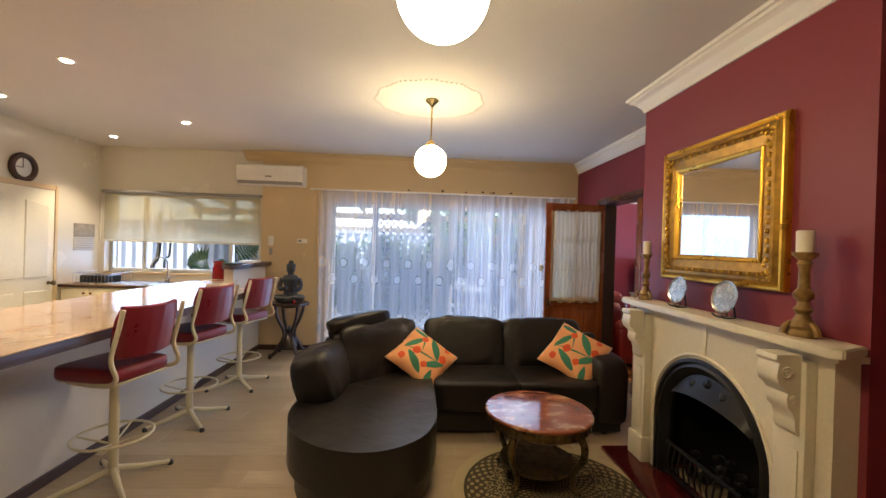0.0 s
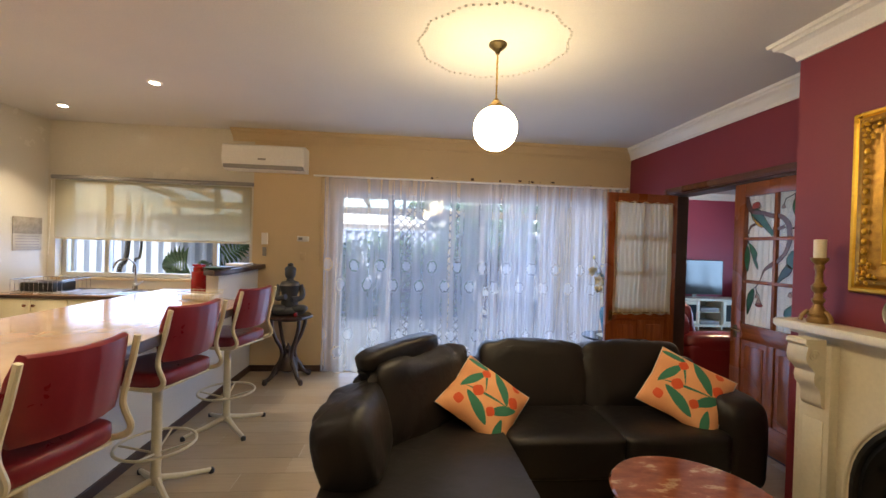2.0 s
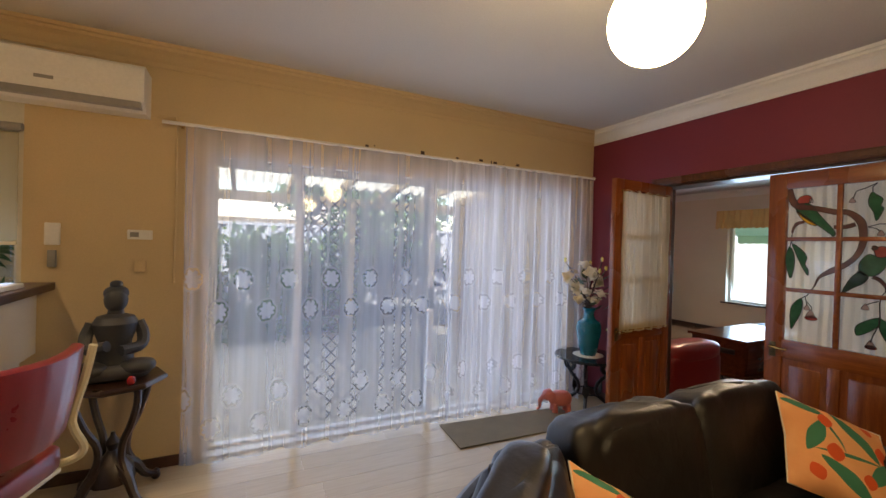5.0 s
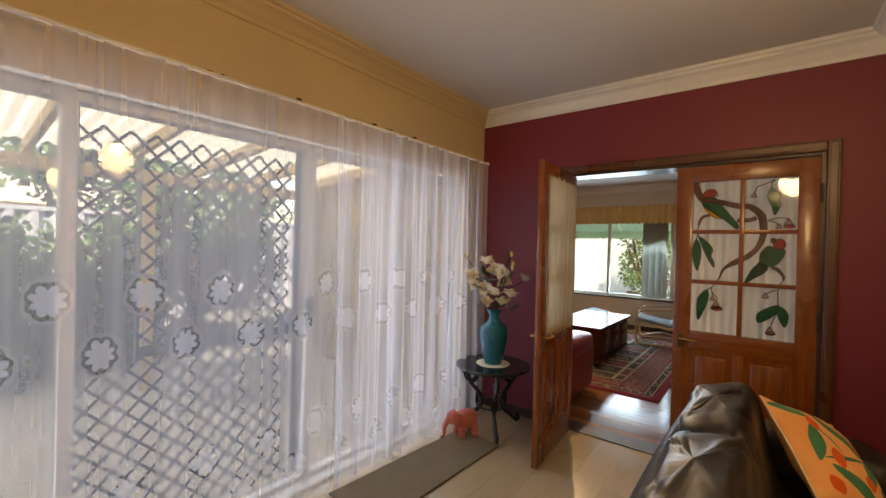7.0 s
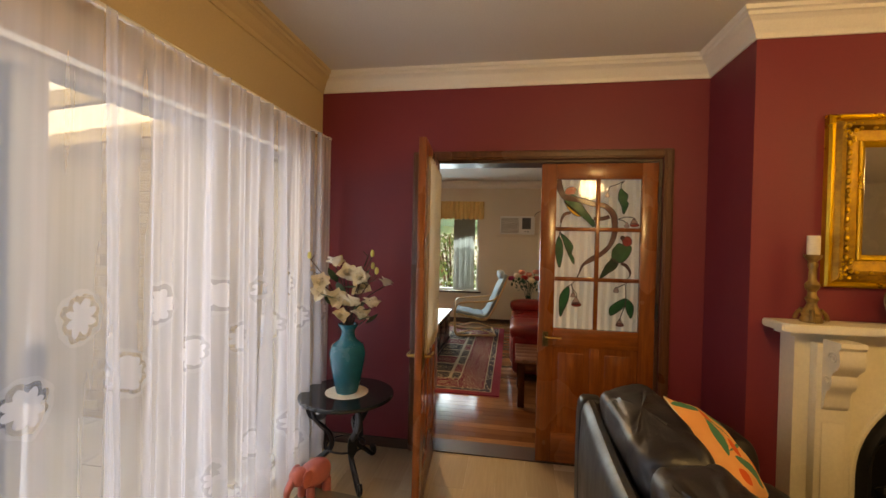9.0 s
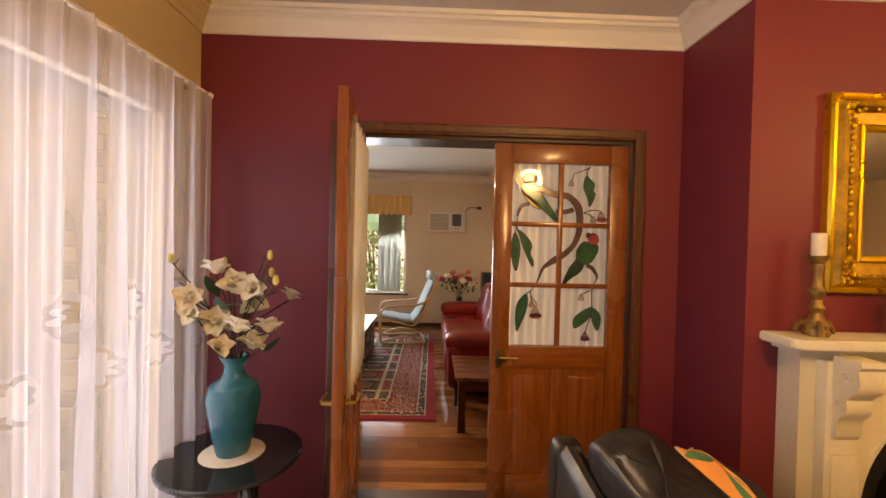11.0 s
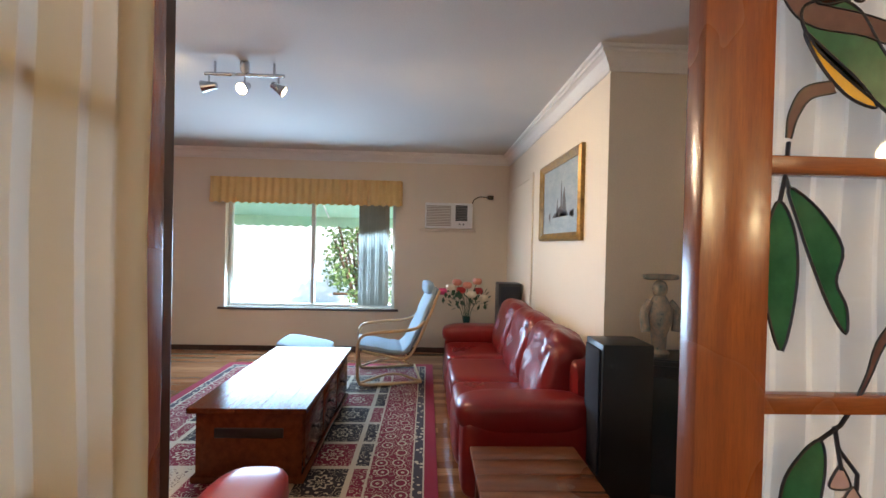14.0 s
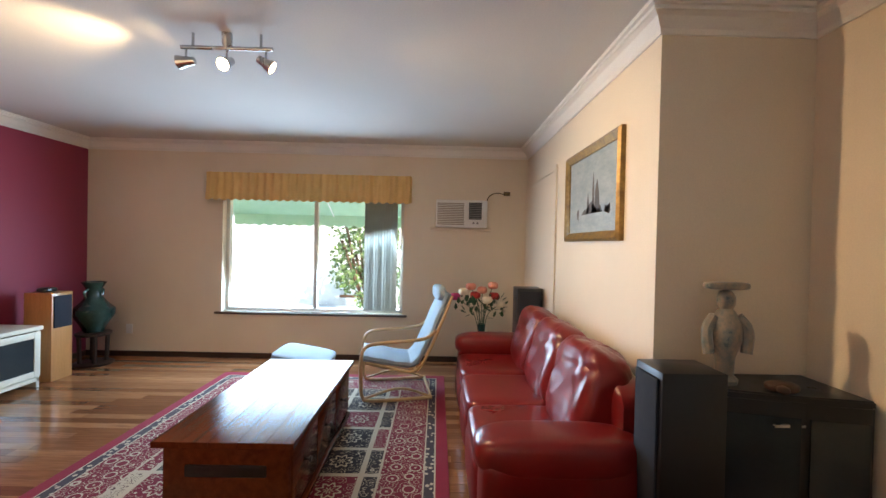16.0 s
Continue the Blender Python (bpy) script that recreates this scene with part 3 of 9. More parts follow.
def boards(name, c1, c2, c3, rough, along, grain=0.5):
    """Floorboards: each object takes its own tone."""
    m, nt, n, l, b = nodes_of(name)
    st = (1.2, 16, 1) if along == "x" else (16, 1.2, 1)
    oi = n.new("ShaderNodeObjectInfo")
    tone = ramp(nt, oi.outputs["Random"], ((0.05, c1), (0.5, c2), (0.95, c3)))
    tc, mp, g = n.new("ShaderNodeTexCoord"), n.new("ShaderNodeMapping"), n.new("ShaderNodeTexNoise")
    ad = n.new("ShaderNodeVectorMath"); ad.operation = "ADD"
    l.new(tc.outputs["Object"], ad.inputs[0]); l.new(oi.outputs["Location"], ad.inputs[1])
    mp.inputs["Scale"].default_value = st
    l.new(ad.outputs[0], mp.inputs[0]); l.new(mp.outputs[0], g.inputs["Vector"])
    g.inputs["Scale"].default_value, g.inputs["Detail"].default_value = 4, 6
    col = mix(nt, mapr(nt, g.outputs[0], 0.35, 0.7, 0.0, grain), tone, tuple(q * 0.6 for q in c1))
    l.new(col, b.inputs["Base Color"])
    l.new(mapr(nt, g.outputs[0], 0.3, 0.7, rough - 0.05, rough + 0.07), b.inputs["Roughness"])
    bump(nt, b, g.outputs[0], 0.06)
    return m


PALEBOARD = boards("pale_laminate_boards", (0.43, 0.335, 0.222), (0.47, 0.37, 0.25), (0.51, 0.41, 0.285), 0.2, "x", 0.25)
JARRAH = boards("jarrah_boards", (0.19, 0.066, 0.028), (0.30, 0.12, 0.052), (0.43, 0.20, 0.095), 0.13, "y")
COTTON = printed_cotton()
LACE = sheer("lace_curtain_net", (0.84, 0.84, 0.88), 0.70, weave=0.08)
LACE_FULL = sheer("full_lace_curtain_net", (0.84, 0.84, 0.88), 0.56, weave=0.36)
DOORLACE = sheer("door_lace_net", (0.86, 0.78, 0.58), 0.10, False, 0.1)
PANELACE = sheer("door_backing_net", (0.88, 0.85, 0.78), 0.08, False, 0.06)
BLIND = sheer("roller_blind_cloth", (0.62, 0.54, 0.36), 0.36, False, 0.04)
VALANCE = surf("gold_valance_cloth", (0.72, 0.44, 0.16), (0.80, 0.52, 0.22), 5, 0.8, fine=200, relief=0.3)
VBLIND = surf("vertical_blind_cloth", (0.34, 0.34, 0.29), (0.40, 0.40, 0.35), 5, 0.8, fine=200, relief=0.2)
MARBLE = marble_top()
BRONZE = surf("antique_bronze", (0.05, 0.035, 0.015), (0.22, 0.16, 0.07), 25, 0.35, metal=0.7, fine=70, relief=0.6)
TEAL = surf("teal_glaze", (0.0, 0.12, 0.18), (0.0, 0.18, 0.26), 6, 0.24, fine=80, relief=0.1, coat=0.1)
GREENGLAZE = surf("dark_green_glaze", (0.01, 0.035, 0.03), (0.02, 0.07, 0.055), 10, 0.2, fine=50, relief=0.4, coat=0.3)
STONE_DARK = surf("dark_statue_stone", (0.025, 0.025, 0.028), (0.05, 0.05, 0.053), 9, 0.5, fine=70, relief=0.3)
BLACKGLASS = surf("black_granite", (0.012, 0.014, 0.014), (0.03, 0.034, 0.034), 12, 0.12, fine=130, relief=0)
PETAL = surf("cream_petal", (0.78, 0.68, 0.50), (0.85, 0.78, 0.64), 12, 0.6, fine=90, relief=0.2)
BUD = surf("yellow_bud", (0.55, 0.50, 0.12), (0.66, 0.58, 0.22), 14, 0.6, relief=0.1)
TWIG = surf("brown_twig", (0.05, 0.028, 0.02), (0.09, 0.05, 0.03), 20, 0.8, relief=0.3)
LEAF = surf("deep_green_leaf", (0.02, 0.06, 0.025), (0.04, 0.11, 0.04), 9, 0.5, fine=60, relief=0.2)
HEDGE = surf("hedge_leaf", (0.03, 0.09, 0.03), (0.09, 0.18, 0.06), 4, 0.6, fine=60, relief=0.2)
DOILY = surf("cotton_doily", (0.72, 0.66, 0.54), (0.8, 0.74, 0.62), 30, 0.9, fine=200, relief=0.6)
PINK = surf("pink_ceramic", (0.62, 0.16, 0.14), (0.70, 0.22, 0.19), 8, 0.45, relief=0.1)
MAT = surf("olive_door_mat", (0.16, 0.13, 0.085), (0.21, 0.17, 0.115), 6, 0.95, fine=260, relief=0.8)
HEARTH = surf("dark_red_hearth_tile", (0.06, 0.006, 0.008), (0.09, 0.010, 0.012), 3, 0.18, relief=0.05)
LAMINATE = surf("tan_benchtop_laminate", (0.46, 0.27, 0.15), (0.52, 0.32, 0.19), 6, 0.13, fine=180, relief=0.02, coat=0.4)
CUPBOARD = surf("cream_cupboard_paint", (0.70, 0.64, 0.46), (0.76, 0.70, 0.52), 4, 0.4, relief=0.05)
DOORPAINT = surf("cream_door_paint", (0.72, 0.68, 0.55), (0.78, 0.74, 0.61), 3, 0.4, relief=0.05)
WAX = surf("ivory_wax", (0.78, 0.70, 0.55), (0.82, 0.75, 0.60), 8, 0.5, relief=0.03)
ALU = surf("cream_aluminium", (0.62, 0.60, 0.54), (0.68, 0.66, 0.6), 5, 0.35, relief=0.02)
REDMETAL = surf("red_enamel", (0.26, 0.008, 0.010), (0.32, 0.012, 0.014), 5, 0.25, relief=0, coat=0.3)
GREENCLOTH = surf("green_awning_canvas", (0.34, 0.62, 0.42), (0.46, 0.72, 0.52), 5, 0.8, relief=0.2)
BIRCH = surf("bent_birch", (0.58, 0.38, 0.19), (0.66, 0.46, 0.25), 6, 0.4, stretch=(1, 8, 8), relief=0.08)
BLUECANVAS = surf("pale_chair_cover", (0.27, 0.37, 0.43), (0.34, 0.44, 0.50), 6, 0.8, fine=200, relief=0.3)
CHESTWOOD = wood("dark_chest_timber", (0.055, 0.014, 0.006), (0.13, 0.036, 0.016), 0.15, "x", grain=5, coat=0.0)
CHESTWOOD.node_tree.nodes["Principled BSDF"].inputs["Specular IOR Level"].default_value = 0.16
SIDEWOOD = wood("side_table_timber", (0.12, 0.036, 0.014), (0.25, 0.09, 0.038), 0.3, "y", coat=0.3)
BEECHVENEER = wood("speaker_veneer", (0.50, 0.21, 0.07), (0.62, 0.30, 0.11), 0.4, "z")
FENCE = surf("pale_steel_fence", (0.30, 0.37, 0.50), (0.36, 0.43, 0.56), 2, 0.5, relief=0.05)
PAVING = surf("patio_paving", (0.52, 0.52, 0.53), (0.62, 0.62, 0.63), 1.2, 0.8, fine=40, relief=0.4)
EARTH = surf("garden_soil", (0.22, 0.18, 0.13), (0.33, 0.28, 0.20), 0.8, 0.95, fine=20, relief=0.6)
BRICK = surf("cream_brick", (0.48, 0.38, 0.26), (0.60, 0.50, 0.36), 6, 0.85, fine=60, relief=0.5, vary=0.12)
MORTAR = surf("mortar", (0.42, 0.38, 0.32), (0.5, 0.46, 0.4), 9, 0.95, fine=70, relief=0.5)
ROOFSHEET = surf("patio_roof_sheet", (0.66, 0.66, 0.62), (0.74, 0.74, 0.70), 2, 0.5, relief=0.05)


def translucent_sheet():
    """Pale roof sheet that glows with the daylight on it."""
    m = surf("translucent_roof_sheet", (0.70, 0.70, 0.62), (0.76, 0.76, 0.68), 2, 0.5, relief=0.05)
    nt = m.node_tree
    t, q = nt.nodes.new("ShaderNodeBsdfTranslucent"), nt.nodes.new("ShaderNodeMixShader")
    t.inputs["Color"].default_value, q.inputs[0].default_value = (0.74, 0.80, 0.78, 1), 0.6
    nt.links.new(nt.nodes["Principled BSDF"].outputs[0], q.inputs[1])
    nt.links.new(t.outputs[0], q.inputs[2])
    nt.links.new(q.outputs[0], nt.nodes["Material Output"].inputs[0])
    return m


PATIOSHEET = translucent_sheet()
BEAM = surf("painted_beam", (0.55, 0.42, 0.24), (0.64, 0.50, 0.30), 3, 0.6, relief=0.1)
# Blue of the daylight is put into the yard wall and driveway colour
YARD_DAYBLUE = surf("daylight_blue_yard_wall", (0.50, 0.62, 0.70), (0.58, 0.70, 0.78), 2, 0.7, fine=60, relief=0.2)
RENDERED = surf("white_rendered_wall", (0.74, 0.72, 0.68), (0.8, 0.78, 0.74), 2, 0.8, fine=60, relief=0.2)
SCREEN = surf("tv_screen", (0.02, 0.03, 0.035), (0.03, 0.045, 0.05), 2, 0.1, relief=0)
LEAD = surf("lead_came", (0.03, 0.025, 0.025), (0.05, 0.045, 0.04), 20, 0.5, metal=0.5, relief=0.1)
ST_GREEN = surf("green_stained_glass", (0.01, 0.07, 0.03), (0.03, 0.15, 0.07), 14, 0.12, fine=40, relief=0.1)
ST_RED = surf("red_stained_glass", (0.28, 0.04, 0.04), (0.42, 0.09, 0.07), 16, 0.15, fine=40, relief=0.1)
ST_YELLOW = surf("yellow_stained_glass", (0.55, 0.28, 0.02), (0.7, 0.4, 0.04), 16, 0.15, fine=40, relief=0.1)
ST_BROWN = surf("mauve_brown_stained_glass", (0.10, 0.045, 0.04), (0.17, 0.085, 0.075), 12, 0.15, fine=40, relief=0.1)
ST_DARKGREEN = surf("dark_green_stained_glass", (0.01, 0.03, 0.02), (0.02, 0.06, 0.035), 14, 0.12, fine=40, relief=0.1)
ST_PALE = surf("pale_pink_stained_glass", (0.40, 0.26, 0.24), (0.5, 0.36, 0.33), 14, 0.15, fine=40, relief=0.1)
PAINTSEA = surf("harbour_painting", (0.20, 0.27, 0.30), (0.42, 0.47, 0.47), 4.5, 0.4, fine=30, relief=0.4, stretch=(1, 1, 2.5))
PAINTDARK = surf("painted_ships", (0.05, 0.05, 0.05), (0.16, 0.13, 0.11), 18, 0.5, relief=0.3)


# ---- doors, architraves, skirting ----
def architrave():
    b = bm_new()
    for x0, x1 in ((EAST - 0.022, EAST), ):
        for y0, y1, z0, z1 in ((DOOR_S - 0.06, DOOR_S, 0, DOOR_T + 0.06), (DOOR_N, DOOR_N + 0.06, 0, DOOR_T + 0.06), (DOOR_S, DOOR_N, DOOR_T, DOOR_T + 0.06)):
            box(b, x0, x1, y0, y1, z0, z1, 0.006)
            box(b, x0 - 0.008, x0, y0 + 0.012, y1 - 0.012, z0, z1 - 0.012, 0.004) if y1 - y0 < 0.1 else box(b, x0 - 0.008, x0, y0, y1, z0 + 0.012, z1 - 0.012, 0.004)
    structure("architrave", b, FRAMEWOOD, "brown varnished timber architrave round the double doors", "trim")
    b = bm_new()
    box(b, EAST + 0.002, L_WEST + 0.004, DOOR_S, DOOR_S + 0.022, 0, DOOR_T, 0.003)
    box(b, EAST + 0.002, L_WEST + 0.004, DOOR_N - 0.022, DOOR_N, 0, DOOR_T, 0.003)
    box(b, EAST + 0.002, L_WEST + 0.004, DOOR_S + 0.022, DOOR_N - 0.022, DOOR_T - 0.02, DOOR_T, 0.003)
    structure("door_jamb", b, DARKTRIM, "dark-stained timber door jamb", "trim")
    b = bm_new(); box(b, EAST, L_WEST, DOOR_S, DOOR_N, -0.002, 0.008, 0.003)
    structure("threshold", b, DARKTRIM, "dark timber threshold between the rooms", "trim")


architrave()


def leaf_shape(b, pts, x, dx=0.003):
    """A flat piece of coloured glass in the plane of the door; pts are (y, z)."""
    a = [b.verts.new((x, p, q)) for p, q in pts]
    c = [b.verts.new((x + dx, p, q)) for p, q in pts]
    b.faces.new(a); b.faces.new(c[::-1])
    for k in range(len(a)):
        b.faces.new((a[k], c[k], c[(k + 1) % len(a)], a[(k + 1) % len(a)]))


def gum_leaf(cy, cz, ln, w, ang, n=9):
    """Outline of a sickle-shaped leaf hanging from (cy, cz)."""
    up, dn = [], []
    for k in range(n + 1):
        t = k / n
        h = w * math.sin(math.pi * t ** 0.8) / 2
        bow = 0.12 * ln * math.sin(math.pi * t)
        up.append((bow + h, -t * ln)); dn.append((bow - h, -t * ln))
    pts = up + dn[-2:0:-1]
    c, s = math.cos(radians(ang)), math.sin(radians(ang))
    return [(cy + p * c - q * s, cz + p * s + q * c) for p, q in pts]


def oval(cy, cz, a, bb, ang=0, n=16):
    c, s = math.cos(radians(ang)), math.sin(radians(ang))
    return [(cy + a * math.cos(6.2832 * k / n) * c - bb * math.sin(6.2832 * k / n) * s, cz + a * math.cos(6.2832 * k / n) * s + bb * math.sin(6.2832 * k / n) * c) for k in range(n)]


def door_leaf(name, label, at, rz, mirror, lace):
    """A half-glazed timber leaf, 0.775 wide. Local: width along y from the hinge at 0 to -0.775, thickness along x."""
    W, H, T = 0.745, 2.045, 0.04
    d = thing(name, at, label, "door", "double doors", rz)
    s = -1
    SR, top, mid0, mid1 = 0.100, 0.105, 0.80, 0.925
    for y0, y1 in ((0, SR), (W - SR, W)):
        b = bm_new(); box(b, -T / 2, T / 2, s * y1, s * y0, 0.008, H, 0.003)
        part("stile", b, DOORWOOD, d)
    for z0, z1 in ((0.008, 0.21), (mid0, mid1), (H - top, H)):
        b = bm_new(); box(b, -T / 2 + 0.001, T / 2 - 0.001, s * (W - SR), s * SR, z0, z1, 0.002)
        part("rail", b, DOORWOOD_H, d)
    g0, g1, h0, h1 = SR, W - SR, mid1, H - top
    b = bm_new()
    yc = (g0 + g1) / 2
    box(b, -0.013, 0.013, s * (yc + 0.013), s * (yc - 0.013), h0, h1, 0.003)
    for k in (1, 2):
        zc = h0 + (h1 - h0) * k / 3
        box(b, -0.0125, 0.0125, s * g1, s * g0, zc - 0.013, zc + 0.013, 0.003)
    part("glazing_bar", b, DOORWOOD_H, d)
    for k in range(3):
        for j in range(2):
            y0, y1 = (g0, yc - 0.013) if j == 0 else (yc + 0.013, g1)
            b = bm_new(); box(b, -0.002, 0.002, s * y1, s * y0, h0 + (h1 - h0) * k / 3 + 0.012, h0 + (h1 - h0) * (k + 1) / 3 - 0.012)
            p = part("pane", b, GLASS, d, "clear glass pane", smooth=False)
            p.visible_shadow = False
    for y0, y1 in ((SR, yc - 0.03), (yc + 0.03, W - SR)):
        b = bm_new()
        box(b, -0.008, 0.008, s * y1, s * y0, 0.21, mid0)
        box(b, -0.016, 0.016, s * (y1 - 0.035), s * (y0 + 0.035), 0.25, mid0 - 0.04, 0.012)
        part("panel", b, DOORWOOD, d, "raised timber lower panel")
    b = bm_new(); box(b, -T / 2 + 0.002, T / 2 - 0.002, s * (yc + 0.03), s * (yc - 0.03), 0.21, mid0, 0.003)
    part("muntin", b, DOORWOOD, d)
    for sx in (-1, 1):
        b = bm_new()
        box(b, *sorted((sx * T / 2, sx * (T / 2 + 0.005))), s * (W - 0.03), s * (W - 0.068), 0.80, 0.90, 0.002)
        hd = part("lock_plate", b, BRONZE, d, "dark aged bronze lock plate")
        b = bm_new()
        tube(b, [(sx * (T / 2 + 0.004), s * (W - 0.049), 0.87), (sx * (T / 2 + 0.042), s * (W - 0.049), 0.87), (sx * (T / 2 + 0.047), s * (W - 0.065), 0.87), (sx * (T / 2 + 0.045), s * (W - 0.15), 0.868)], [0.009, 0.008, 0.008, 0.006], 10)
        part("door_handle", b, BRASS, d, "brass lever handle")
    for z in (0.18, 1.02, 1.78):
        b = bm_new(); lathe(b, [(0.004, -0.006), (0.009, 0), (0.009, 0.1), (0.004, 0.106)], ((T / 2 + 0.006) * (1 if mirror else -1), 0.004, z), 10)
        part("hinge", b, LEAD, d, "dark steel butt hinge")
    if lace:
        b = bm_new()
        nx, nz = 60, 14
        grid = [[b.verts.new((T / 2 * lace + lace * (0.012 + 0.007 * math.sin(i * 1.3) + 0.004 * math.sin(i * 0.61 + 2)), s * (0.06 + (W - 0.12) * i / nx + 0.004 * math.sin(k)), 0.86 + 1.10 * k / nz + 0.006 * math.sin(i * 0.5))) for k in range(nz + 1)] for i in range(nx + 1)]
        for i in range(nx):
            for k in range(nz):
                b.faces.new((grid[i][k], grid[i + 1][k], grid[i + 1][k + 1], grid[i][k + 1]))
        part("lace_panel", b, DOORLACE if lace and name.endswith("open") else PANELACE, d, "gathered cream lace curtain over the glass")
        for z in (1.955, 0.875):
            b = bm_new(); tube(b, [(lace * (T / 2 + 0.012), s * 0.05, z), (lace * (T / 2 + 0.012), s * (W - 0.05), z)], 0.005, 6)
            part("curtain_wire", b, BRASS, d)
    return d


# hinge at the north jamb; the open leaf stands out into the family room
leaf_open = door_leaf("door_leaf_open", "open varnished timber door with glass covered by gathered cream lace", (EAST + 0.0, 4.868, 0), -85.5, False, 1)
leaf_shut = door_leaf("door_leaf", "closed varnished timber door with six stained glass parrot panes", (EAST + 0.03, 3.395, 0), 180.0, True, -1)


def stained_glass(door):
    """Parrots, gum leaves and a branch in coloured glass; y runs from 0.125 (hinge side) to 0.65, z from 0.925 to 1.945, on the room's side."""
    X = 0.003
    # u: 0 at the latch side, 1 at the hinge side; v: 0 at the top, 1 at the bottom

    def P(u, v):
        return (-(0.645 - 0.545 * u), 1.94 - 1.015 * v)

    def add(name, pts, mat, label):
        b = bm_new(); leaf_shape(b, pts, X)
        return part(name, b, mat, door, label, smooth=False)

    def rounded(pts, n=4):
        q = pts + pts[:3]
        v = smooth_path([(p[0], p[1], 0) for p in [pts[-1]] + q], n)
        v = v[n:n * (len(pts) + 1)]
        return [(w.x, w.y) for w in v]

    def came(pts, r=0.0022):
        b = bm_new(); tube(b, [(X + 0.003, p, q) for p, q in pts], r, 5)
        part("lead_line", b, LEAD, door)

    def branch(pts, ws):
        b = bm_new(); n = len(pts)
        path = smooth_path([(X, *P(*p)) for p in pts], 5)
        wv = [ws[min(int(k / 5), n - 1)] * (1 - (k % 5) / 5) + ws[min(int(k / 5) + 1, n - 1)] * ((k % 5) / 5) for k in range(len(path))]
        L, R = [], []
        for k, p in enumerate(path):
            t = (path[min(k + 1, len(path) - 1)] - path[max(k - 1, 0)]).normalized()
            nn = Vector((0, -t.z, t.y))
            L.append((p + nn * wv[k] / 2)); R.append((p - nn * wv[k] / 2))
        for k in range(len(path) - 1):
            for q in ((X, 0.0032),):
                vs = [b.verts.new(L[k] + Vector((q[1], 0, 0))), b.verts.new(L[k + 1] + Vector((q[1], 0, 0))), b.verts.new(R[k + 1] + Vector((q[1], 0, 0))), b.verts.new(R[k] + Vector((q[1], 0, 0)))]
                b.faces.new(vs)
        bmesh.ops.remove_doubles(b, verts=b.verts, dist=1e-5)
        part("glass_branch", b, ST_BROWN, door, "mauve-brown glass branch")
        came([(v.y, v.z) for v in L], 0.0015); came([(v.y, v.z) for v in R], 0.0015)
    branch([(0.018, 0.003), (0.048, 0.071), (0.112, 0.121), (0.267, 0.137), (0.466, 0.169), (0.577, 0.176), (0.68, 0.233), (0.703, 0.317), (0.692, 0.38), (0.642, 0.443), (0.557, 0.491), (0.448, 0.528), (0.34, 0.571), (0.299, 0.624), (0.268, 0.661)], [0.036, 0.04, 0.036, 0.03, 0.033, 0.031, 0.04, 0.036, 0.031, 0.026, 0.029, 0.033, 0.014, 0.007, 0.005])
    branch([(0.451, 0.261), (0.561, 0.26), (0.637, 0.246)], [0.021, 0.024, 0.024])
    branch([(0.18, 0.222), (0.108, 0.233), (0.072, 0.264), (0.061, 0.296)], [0.017, 0.019, 0.014, 0.007])
    branch([(0.785, 0.552), (0.842, 0.567), (0.89, 0.603), (0.892, 0.63)], [0.019, 0.019, 0.014, 0.006])
    for nm, pts, mt, lb in (
        ("bird_body", [(0.094, 0.112), (0.177, 0.101), (0.243, 0.116), (0.301, 0.163), (0.382, 0.225), (0.464, 0.287), (0.455, 0.317), (0.421, 0.303), (0.318, 0.252), (0.228, 0.216), (0.137, 0.175), (0.091, 0.139)], ST_GREEN, "green glass body of a bird"),
        ("bird_belly", [(0.096, 0.149), (0.159, 0.175), (0.25, 0.216), (0.296, 0.249), (0.229, 0.239), (0.172, 0.213), (0.127, 0.182)], ST_YELLOW, "yellow glass belly of a bird"),
        ("bird_head", [(0.101, 0.089), (0.13, 0.06), (0.195, 0.051), (0.24, 0.067), (0.237, 0.092), (0.199, 0.103), (0.133, 0.109)], ST_RED, "red glass head of a bird"),
        ("bird_beak", [(0.232, 0.076), (0.254, 0.084), (0.251, 0.101), (0.231, 0.101), (0.22, 0.088)], PANELACE, "pale glass beak of a bird"),
        ("bird_head", [(0.793, 0.392), (0.847, 0.375), (0.892, 0.389), (0.902, 0.42), (0.864, 0.439), (0.812, 0.436), (0.795, 0.41)], ST_RED, "red glass head of a bird"),
        ("bird_beak", [(0.778, 0.375), (0.809, 0.375), (0.819, 0.389), (0.798, 0.396), (0.776, 0.396)], ST_BROWN, "brown glass beak of a bird"),
        ("bird_body", [(0.762, 0.421), (0.83, 0.439), (0.897, 0.441), (0.89, 0.483), (0.828, 0.536), (0.751, 0.549), (0.682, 0.527), (0.678, 0.474), (0.719, 0.437)], ST_GREEN, "green glass body of a bird"),
        ("bird_tail", [(0.682, 0.521), (0.751, 0.549), (0.721, 0.589), (0.634, 0.623), (0.552, 0.66), (0.546, 0.643), (0.607, 0.569), (0.654, 0.537)], ST_DARKGREEN, "dark green glass tail of a bird")):
        pts = rounded([P(*p) for p in pts])
        add(nm, pts, mt, lb); came(pts + pts[:1])
